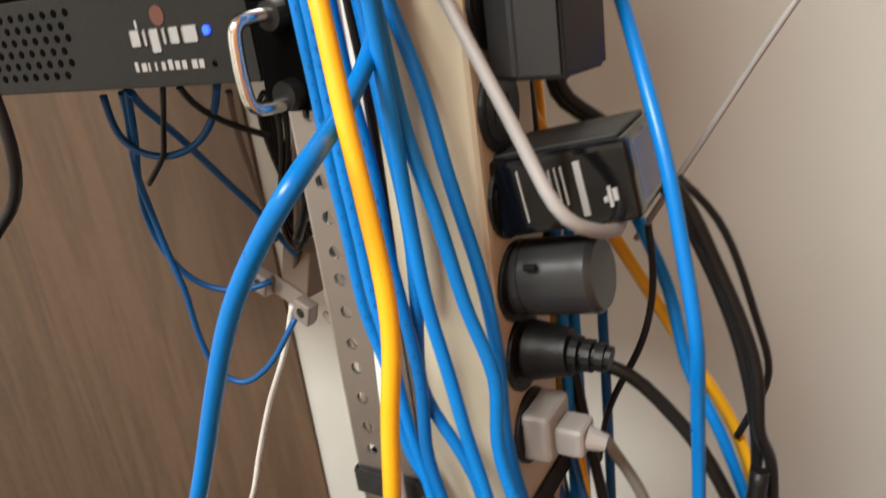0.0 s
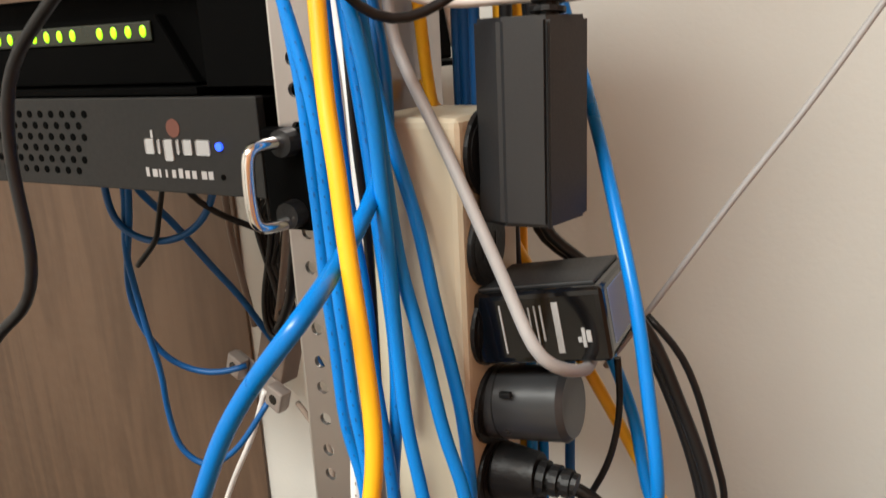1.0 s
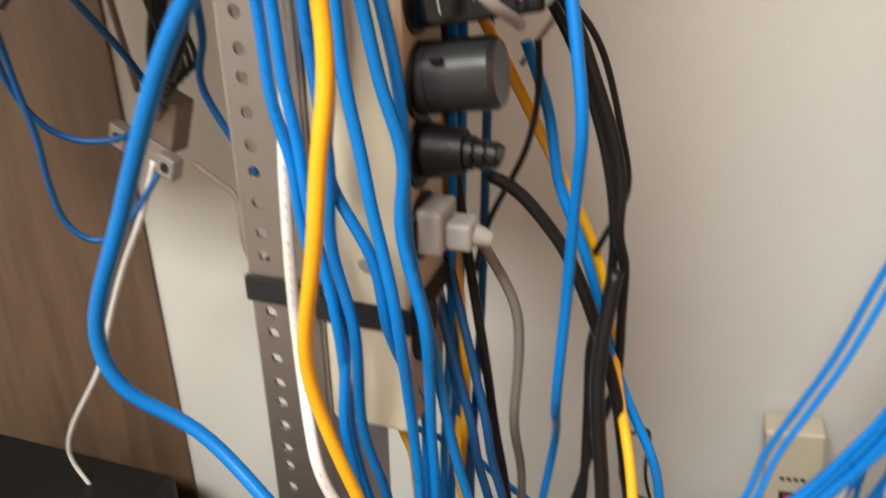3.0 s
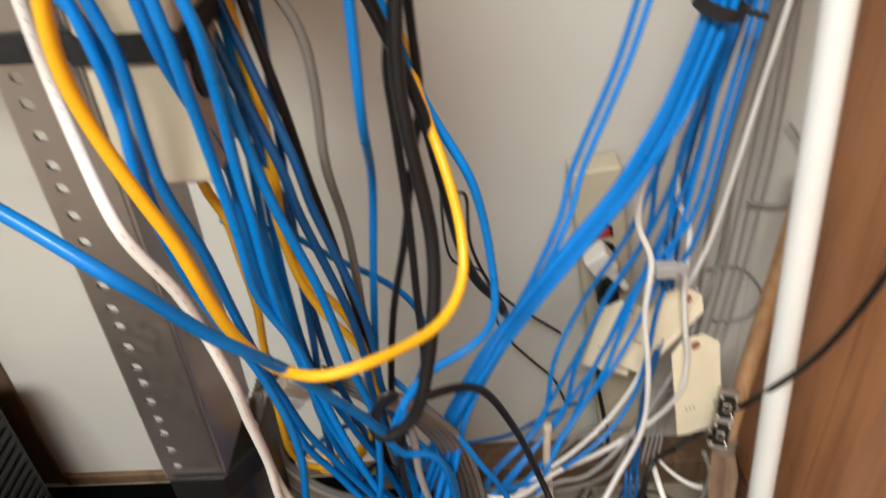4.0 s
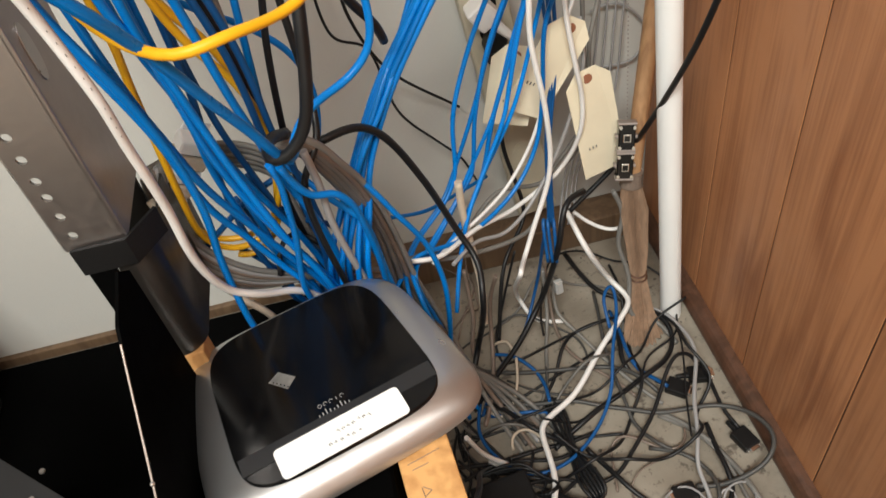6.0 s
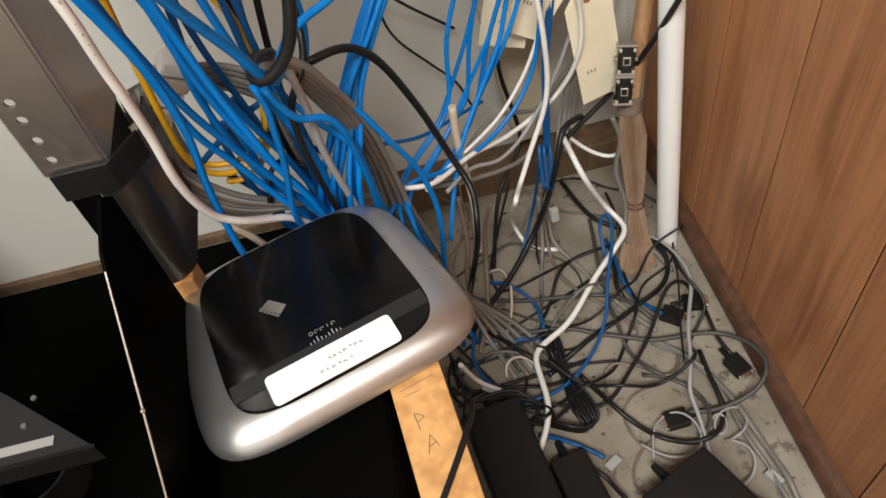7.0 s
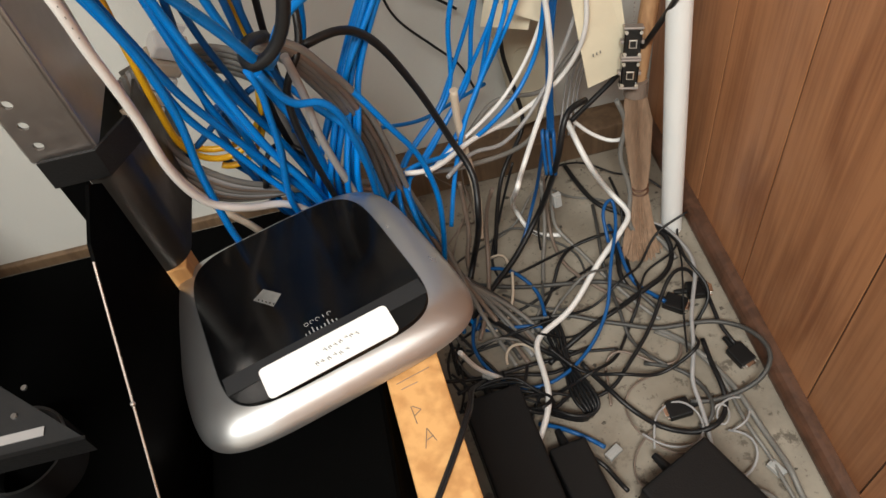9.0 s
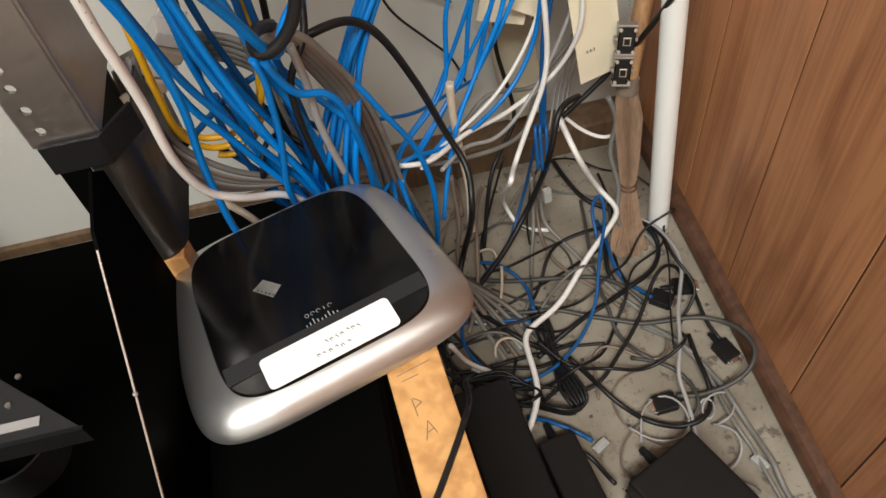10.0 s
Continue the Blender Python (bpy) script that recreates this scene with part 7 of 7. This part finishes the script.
cable("serial_cable", "grey", 0.0028, "grey cable drawn across behind the bundle",
      (0.018, 0.120, 0.440), (0.048, 0.130, 0.443), (0.082, 0.130, 0.440), (0.110, 0.120, 0.430), (0.127, 0.100, 0.416), (0.135, 0.130, 0.240), (0.137, 0.150, 0.060))
cable("serial_cable", "grey", 0.0028, "grey cable drawn across behind the bundle",
      (0.016, 0.120, 0.435), (0.047, 0.130, 0.440), (0.081, 0.130, 0.436), (0.109, 0.120, 0.426), (0.126, 0.100, 0.411), (0.134, 0.130, 0.240), (0.136, 0.150, 0.060))
cable("serial_cable", "grey", 0.0028, "grey cable drawn across behind the bundle",
      (0.014, 0.120, 0.430), (0.046, 0.130, 0.436), (0.079, 0.130, 0.431), (0.107, 0.120, 0.421), (0.125, 0.100, 0.407), (0.133, 0.130, 0.240), (0.135, 0.150, 0.060))
cable("serial_cable", "grey", 0.0028, "grey cable drawn across behind the bundle",
      (0.012, 0.120, 0.425), (0.045, 0.130, 0.432), (0.078, 0.130, 0.426), (0.106, 0.120, 0.417), (0.124, 0.100, 0.402), (0.132, 0.130, 0.240), (0.134, 0.150, 0.060))
cable("serial_cable", "grey", 0.0028, "grey cable drawn across behind the bundle",
      (0.011, 0.120, 0.421), (0.043, 0.130, 0.429), (0.076, 0.130, 0.421), (0.105, 0.120, 0.412), (0.123, 0.100, 0.398), (0.131, 0.130, 0.240), (0.133, 0.150, 0.060))
cable("ethernet_cable", "beige", 0.003, "beige network cable between router and post",
      (0.027, 0.070, 0.449), (0.034, 0.060, 0.424), (0.044, 0.050, 0.390), (0.062, 0.050, 0.348), (0.073, 0.050, 0.330), (0.081, 0.080, 0.240), (0.083, 0.100, 0.060))
cable("loose_cable", "black", 0.003, "thick black cable looping over the floor by the pipe",
      (0.406, 0.313, 0.012), (0.414, 0.265, 0.016), (0.425, 0.229, 0.020), (0.455, 0.209, 0.012), (0.474, 0.183, 0.016), (0.486, 0.154, 0.020), (0.484, 0.134, 0.012), (0.463, 0.108, 0.016), (0.433, 0.093, 0.020), (0.403, 0.083, 0.012), (0.372, 0.070, 0.016), (0.348, 0.056, 0.020), (0.326, 0.048, 0.012), (0.305, 0.033, 0.016))
cable("thin_wire", "black", 0.0016, "thin black wire straight over the floor",
      (0.474, 0.180, 0.012), (0.446, 0.185, 0.016), (0.409, 0.182, 0.020), (0.366, 0.179, 0.012), (0.334, 0.168, 0.016), (0.303, 0.157, 0.020), (0.279, 0.161, 0.012))
cable("loose_cable", "grey", 0.0022, "grey cable trailing from the wall over the floor",
      (0.359, 0.211, 0.090), (0.362, 0.218, 0.050), (0.364, 0.210, 0.020), (0.376, 0.191, 0.010), (0.389, 0.162, 0.008), (0.400, 0.133, 0.008), (0.412, 0.108, 0.008), (0.424, 0.084, 0.008), (0.440, 0.058, 0.008))
cable("loose_cable", "brown_grey", 0.0022, "brown cable trailing from the wall over the floor",
      (0.353, 0.222, 0.110), (0.356, 0.225, 0.060), (0.357, 0.209, 0.012), (0.357, 0.185, 0.008), (0.362, 0.157, 0.008), (0.379, 0.130, 0.008), (0.400, 0.103, 0.008), (0.415, 0.076, 0.008))
cable("loose_cable", "grey", 0.0024, "grey cable dropping to the floor tangle",
      (0.350, 0.219, 0.100), (0.349, 0.206, 0.030), (0.336, 0.170, 0.012), (0.323, 0.125, 0.010), (0.311, 0.100, 0.010), (0.295, 0.077, 0.010))
cable("loose_cable", "dark_grey", 0.0022, "dark grey cable bent over the floor",
      (0.421, 0.240, 0.008), (0.414, 0.201, 0.012), (0.406, 0.164, 0.016), (0.403, 0.136, 0.008), (0.400, 0.097, 0.012), (0.399, 0.066, 0.016), (0.399, 0.048, 0.008), (0.406, 0.023, 0.012), (0.417, 0.005, 0.016), (0.433, -0.004, 0.008))
cable("loose_cable", "dark_grey", 0.0026, "dark grey cable across the floor",
      (0.254, 0.160, 0.010), (0.299, 0.141, 0.014), (0.350, 0.128, 0.018), (0.390, 0.125, 0.010), (0.413, 0.112, 0.014), (0.431, 0.086, 0.018), (0.442, 0.070, 0.010))
cable("loose_cable", "dark_grey", 0.0026, "dark cable reaching over the brown trim and back",
      (0.255, 0.128, 0.012), (0.271, 0.114, 0.012), (0.284, 0.099, 0.014), (0.313, 0.093, 0.014), (0.344, 0.086, 0.016), (0.372, 0.070, 0.016), (0.401, 0.058, 0.014), (0.428, 0.044, 0.016), (0.459, 0.039, 0.018), (0.489, 0.034, 0.020), (0.509, 0.023, 0.022), (0.522, 0.002, 0.030), (0.526, -0.023, 0.034), (0.520, -0.037, 0.034), (0.508, -0.046, 0.026), (0.484, -0.051, 0.016), (0.448, -0.051, 0.012), (0.433, -0.046, 0.012))
cable("loose_cable", "black", 0.0028, "black cable running into the heap",
      (0.251, 0.112, 0.016), (0.271, 0.085, 0.020), (0.285, 0.063, 0.024), (0.301, 0.052, 0.016), (0.316, 0.035, 0.020), (0.327, 0.019, 0.024))
cable("loose_cable", "black", 0.0022, "black cable arched over the floor",
      (0.497, 0.095, 0.012), (0.488, 0.099, 0.030), (0.473, 0.098, 0.040), (0.461, 0.091, 0.040), (0.450, 0.079, 0.034), (0.438, 0.063, 0.028), (0.420, 0.041, 0.022), (0.401, 0.023, 0.018), (0.382, 0.006, 0.016), (0.363, -0.011, 0.014), (0.347, -0.017, 0.012), (0.331, -0.016, 0.012))
cable("loose_cable", "light_grey", 0.0024, "clear plastic covered cable on the floor",
      (0.474, 0.185, 0.020), (0.489, 0.168, 0.022), (0.495, 0.142, 0.026), (0.498, 0.115, 0.030), (0.493, 0.093, 0.030), (0.479, 0.065, 0.030), (0.466, 0.038, 0.030), (0.458, 0.012, 0.028), (0.448, -0.012, 0.026), (0.441, -0.028, 0.020), (0.441, -0.052, 0.014), (0.438, -0.081, 0.010), (0.432, -0.110, 0.008), (0.423, -0.131, 0.008), (0.409, -0.156, 0.008), (0.392, -0.179, 0.008))
cable("thin_wire", "black", 0.0012, "thin black wire beside the clear cable",
      (0.494, 0.160, 0.020), (0.489, 0.124, 0.024), (0.475, 0.084, 0.028), (0.462, 0.046, 0.020), (0.448, 0.003, 0.024))
cable("loose_cable", "black", 0.0022, "black lead of the serial connector",
      (0.504, 0.004, 0.012), (0.497, 0.029, 0.016), (0.497, 0.051, 0.020), (0.502, 0.079, 0.012), (0.500, 0.094, 0.016))
cable("loose_cable", "grey", 0.003, "thick grey cable lying along the trim",
      (0.427, 0.055, 0.006), (0.449, 0.029, 0.010), (0.464, 0.004, 0.014), (0.476, -0.016, 0.006), (0.483, -0.042, 0.010), (0.485, -0.065, 0.014), (0.491, -0.087, 0.006), (0.494, -0.116, 0.010), (0.496, -0.141, 0.014), (0.497, -0.158, 0.006), (0.499, -0.182, 0.006), (0.499, -0.218, 0.006), (0.496, -0.249, 0.006))
cable("loose_cable", "grey", 0.0021, "grey cable lying along the trim",
      (0.430, 0.046, 0.005), (0.455, 0.019, 0.009), (0.469, -0.012, 0.013), (0.478, -0.038, 0.005), (0.477, -0.066, 0.009), (0.478, -0.094, 0.013), (0.486, -0.117, 0.005), (0.486, -0.143, 0.009), (0.490, -0.169, 0.005), (0.490, -0.199, 0.005), (0.488, -0.227, 0.005))
cable("loose_cable", "black", 0.0028, "black cable in a wide floor loop",
      (0.474, 0.020, 0.010), (0.470, -0.012, 0.014), (0.469, -0.038, 0.018), (0.468, -0.057, 0.010), (0.455, -0.075, 0.014), (0.441, -0.082, 0.018), (0.427, -0.080, 0.010), (0.408, -0.075, 0.014), (0.392, -0.068, 0.018), (0.381, -0.050, 0.010), (0.368, -0.035, 0.014), (0.358, -0.018, 0.018), (0.350, 0.004, 0.010), (0.338, 0.025, 0.014))
cable("loose_cable", "dark_grey", 0.0023, "dark grey cable in a floor loop",
      (0.404, 0.010, 0.008), (0.424, -0.001, 0.012), (0.438, -0.014, 0.016), (0.450, -0.025, 0.008), (0.454, -0.044, 0.012), (0.451, -0.063, 0.016), (0.444, -0.072, 0.008), (0.432, -0.075, 0.012))
cable("thin_wire", "light_grey", 0.0012, "thin pale wire coiled on the floor",
      (0.380, -0.085, 0.010), (0.385, -0.069, 0.014), (0.389, -0.059, 0.018), (0.403, -0.045, 0.010), (0.421, -0.042, 0.014), (0.432, -0.055, 0.018), (0.438, -0.068, 0.010), (0.432, -0.083, 0.014), (0.422, -0.094, 0.018), (0.402, -0.090, 0.010), (0.384, -0.082, 0.014), (0.372, -0.070, 0.018))
cable("thin_wire", "light_grey", 0.0012, "thin pale wire coiled on the floor",
      (0.447, -0.070, 0.010), (0.452, -0.060, 0.014), (0.459, -0.057, 0.018), (0.468, -0.061, 0.010), (0.464, -0.074, 0.014), (0.453, -0.084, 0.018), (0.450, -0.075, 0.010), (0.453, -0.063, 0.014), (0.469, -0.055, 0.018), (0.489, -0.056, 0.010), (0.486, -0.073, 0.014), (0.472, -0.086, 0.018), (0.461, -0.086, 0.010))
cable("thin_wire", "light_grey", 0.0014, "thin pale wire in a wide curl on the floor",
      (0.458, -0.084, 0.008), (0.473, -0.092, 0.012), (0.477, -0.109, 0.016), (0.472, -0.121, 0.008), (0.455, -0.134, 0.012), (0.436, -0.136, 0.016), (0.428, -0.124, 0.008))
cable("thin_wire", "brown_grey", 0.0015, "thin tan wire curled on the floor",
      (0.451, 0.026, 0.008), (0.445, 0.007, 0.012), (0.432, -0.004, 0.016), (0.415, 0.007, 0.008), (0.395, 0.023, 0.012), (0.375, 0.030, 0.016), (0.364, 0.022, 0.008), (0.358, -0.008, 0.012), (0.352, -0.032, 0.016))
cable("thin_wire", "brown_grey", 0.001, "thin tan wire curled on the floor",
      (0.424, -0.005, 0.006), (0.396, -0.009, 0.010), (0.375, -0.020, 0.014), (0.367, -0.031, 0.006), (0.367, -0.053, 0.010), (0.372, -0.071, 0.014), (0.383, -0.079, 0.006), (0.397, -0.095, 0.010), (0.414, -0.100, 0.014), (0.429, -0.090, 0.006))
cable("thin_wire", "brown_grey", 0.0011, "thin brown wire curled near the bricks",
      (0.397, -0.059, 0.006), (0.376, -0.071, 0.010), (0.361, -0.085, 0.014), (0.354, -0.095, 0.006), (0.351, -0.112, 0.010), (0.355, -0.121, 0.014))
cable("loose_cable", "black", 0.0024, "black lead of the small power brick",
      (0.302, -0.070, 0.012), (0.314, -0.079, 0.016), (0.322, -0.089, 0.020), (0.328, -0.094, 0.012), (0.332, -0.109, 0.016), (0.338, -0.123, 0.020))
cable("ethernet_cable", "dark_blue", 0.0024, "blue network cable end on the floor",
      (0.275, -0.029, 0.008), (0.291, -0.038, 0.012), (0.308, -0.052, 0.016), (0.323, -0.060, 0.008), (0.332, -0.072, 0.012))
cable("loose_cable", "grey", 0.0022, "grey lead curled near the square brick",
      (0.432, -0.145, 0.006), (0.449, -0.143, 0.010), (0.462, -0.150, 0.014), (0.473, -0.160, 0.006))
cable("thin_wire", "beige", 0.0017, "cream wire curled on the floor",
      (0.292, 0.140, 0.050), (0.287, 0.121, 0.030), (0.278, 0.106, 0.015), (0.264, 0.091, 0.010), (0.251, 0.094, 0.010), (0.246, 0.105, 0.010))
cable("thin_wire", "beige", 0.0017, "cream wire curled on the floor",
      (0.260, 0.046, 0.012), (0.260, 0.059, 0.016), (0.271, 0.065, 0.020), (0.288, 0.065, 0.012), (0.295, 0.049, 0.016))
cable("thin_wire", "beige", 0.0017, "cream wire curled by the wall",
      (0.275, 0.188, 0.020), (0.287, 0.189, 0.024), (0.294, 0.178, 0.028), (0.294, 0.169, 0.020))
cable("ethernet_cable", "dark_blue", 0.0022, "dark blue network cable on the floor",
      (0.270, 0.178, 0.014), (0.289, 0.169, 0.018), (0.302, 0.152, 0.022), (0.315, 0.137, 0.014), (0.318, 0.114, 0.018), (0.316, 0.090, 0.022))
cable("ethernet_cable", "dark_blue", 0.0022, "dark blue network cable on the floor",
      (0.247, 0.098, 0.008), (0.272, 0.091, 0.012), (0.297, 0.085, 0.016), (0.319, 0.079, 0.008))
cable("thin_wire", "black", 0.0015, "thin black wire hanging to the floor",
      (0.321, 0.231, 0.130), (0.307, 0.223, 0.090), (0.291, 0.208, 0.050), (0.280, 0.199, 0.020), (0.276, 0.183, 0.010), (0.280, 0.163, 0.010))
cable("loose_cable", "brown_grey", 0.0026, "brown cable falling behind the wireless router",
      (0.290, 0.201, 0.130), (0.279, 0.200, 0.090), (0.272, 0.178, 0.050), (0.264, 0.145, 0.030), (0.250, 0.107, 0.020), (0.237, 0.080, 0.020))
cable("loose_cable", "brown_grey", 0.0026, "brown cable falling behind the wireless router",
      (0.255, 0.203, 0.150), (0.255, 0.195, 0.120), (0.254, 0.178, 0.090), (0.245, 0.162, 0.060), (0.246, 0.151, 0.040))
cable("ethernet_cable", "dark_blue", 0.0024, "blue network cable running to a connector",
      (0.429, 0.202, 0.010), (0.429, 0.167, 0.014), (0.425, 0.130, 0.018), (0.430, 0.109, 0.010), (0.440, 0.092, 0.014), (0.451, 0.073, 0.018))
cable("loose_cable", "black", 0.003, "short black cable under the white cable",
      (0.429, 0.175, 0.010), (0.422, 0.147, 0.014), (0.415, 0.117, 0.018), (0.420, 0.108, 0.010))
cable("loose_cable", "black", 0.0021, "black lead folded in a hank on the floor",
      (0.321, 0.032, 0.010), (0.317, 0.002, 0.014), (0.318, -0.022, 0.018), (0.330, -0.038, 0.010), (0.318, -0.040, 0.014), (0.301, -0.033, 0.018), (0.291, -0.023, 0.010))
cable("loose_cable", "black", 0.0021, "black lead folded in a hank on the floor",
      (0.322, 0.028, 0.013), (0.321, 0.000, 0.017), (0.323, -0.023, 0.021), (0.332, -0.038, 0.013), (0.318, -0.040, 0.017), (0.301, -0.034, 0.021), (0.291, -0.023, 0.013))
cable("loose_cable", "black", 0.0021, "black lead folded in a hank on the floor",
      (0.323, 0.025, 0.016), (0.325, -0.002, 0.020), (0.327, -0.024, 0.024), (0.334, -0.038, 0.016), (0.319, -0.041, 0.020), (0.301, -0.034, 0.024), (0.291, -0.023, 0.016))
cable("loose_cable", "black", 0.0021, "black lead folded in a hank on the floor",
      (0.325, 0.021, 0.019), (0.328, -0.004, 0.023), (0.331, -0.026, 0.027), (0.336, -0.037, 0.019), (0.319, -0.042, 0.023), (0.301, -0.035, 0.027), (0.291, -0.023, 0.019))
cable("loose_cable", "black", 0.0021, "black lead folded in a hank on the floor",
      (0.326, 0.018, 0.022), (0.332, -0.006, 0.026), (0.335, -0.027, 0.030), (0.337, -0.037, 0.022), (0.320, -0.042, 0.026), (0.301, -0.035, 0.030), (0.291, -0.023, 0.022))
cable("loose_cable", "black", 0.0021, "black lead folded in a hank on the floor",
      (0.327, 0.014, 0.025), (0.335, -0.008, 0.029), (0.339, -0.028, 0.033), (0.339, -0.036, 0.025), (0.321, -0.043, 0.029), (0.301, -0.036, 0.033), (0.291, -0.023, 0.025))
cable("loose_cable", "black", 0.0017, "thin black lead heaped beside the plank",
      (0.210, 0.016, 0.030), (0.236, 0.019, 0.034), (0.264, 0.015, 0.038), (0.280, -0.003, 0.030), (0.297, -0.016, 0.034), (0.279, -0.026, 0.038))
cable("loose_cable", "black", 0.0017, "thin black lead heaped beside the plank",
      (0.216, 0.018, 0.025), (0.241, 0.018, 0.029), (0.267, 0.011, 0.033), (0.285, -0.003, 0.025), (0.296, -0.019, 0.029), (0.275, -0.023, 0.033))
cable("loose_cable", "black", 0.0017, "thin black lead heaped beside the plank",
      (0.222, 0.021, 0.020), (0.246, 0.017, 0.024), (0.270, 0.007, 0.028), (0.290, -0.004, 0.020), (0.295, -0.023, 0.024), (0.270, -0.019, 0.028))
cable("loose_cable", "black", 0.0017, "thin black lead heaped beside the plank",
      (0.227, 0.023, 0.015), (0.251, 0.016, 0.019), (0.273, 0.002, 0.023), (0.296, -0.005, 0.015), (0.294, -0.026, 0.019), (0.266, -0.015, 0.023))
cable("loose_cable", "black", 0.0013, "black cable laid over the wooden plank",
      (0.157, -0.226, 0.322), (0.167, -0.210, 0.321), (0.177, -0.195, 0.320), (0.185, -0.182, 0.320), (0.193, -0.170, 0.321), (0.200, -0.157, 0.320), (0.206, -0.143, 0.312), (0.210, -0.113, 0.270), (0.213, -0.071, 0.200), (0.219, -0.016, 0.100), (0.231, 0.024, 0.030))
cable("loose_cable", "black", 0.0013, "black cable laid over the wooden plank",
      (0.155, -0.226, 0.322), (0.165, -0.210, 0.321), (0.175, -0.195, 0.320), (0.183, -0.182, 0.320), (0.191, -0.170, 0.321), (0.198, -0.157, 0.320), (0.204, -0.143, 0.312), (0.208, -0.114, 0.270), (0.210, -0.072, 0.200), (0.216, -0.016, 0.100), (0.228, 0.024, 0.030))
cable("ethernet_cable", "white", 0.0026, "white cable end under the plank",
      (0.211, 0.025, 0.100), (0.227, 0.028, 0.050), (0.250, 0.027, 0.020))
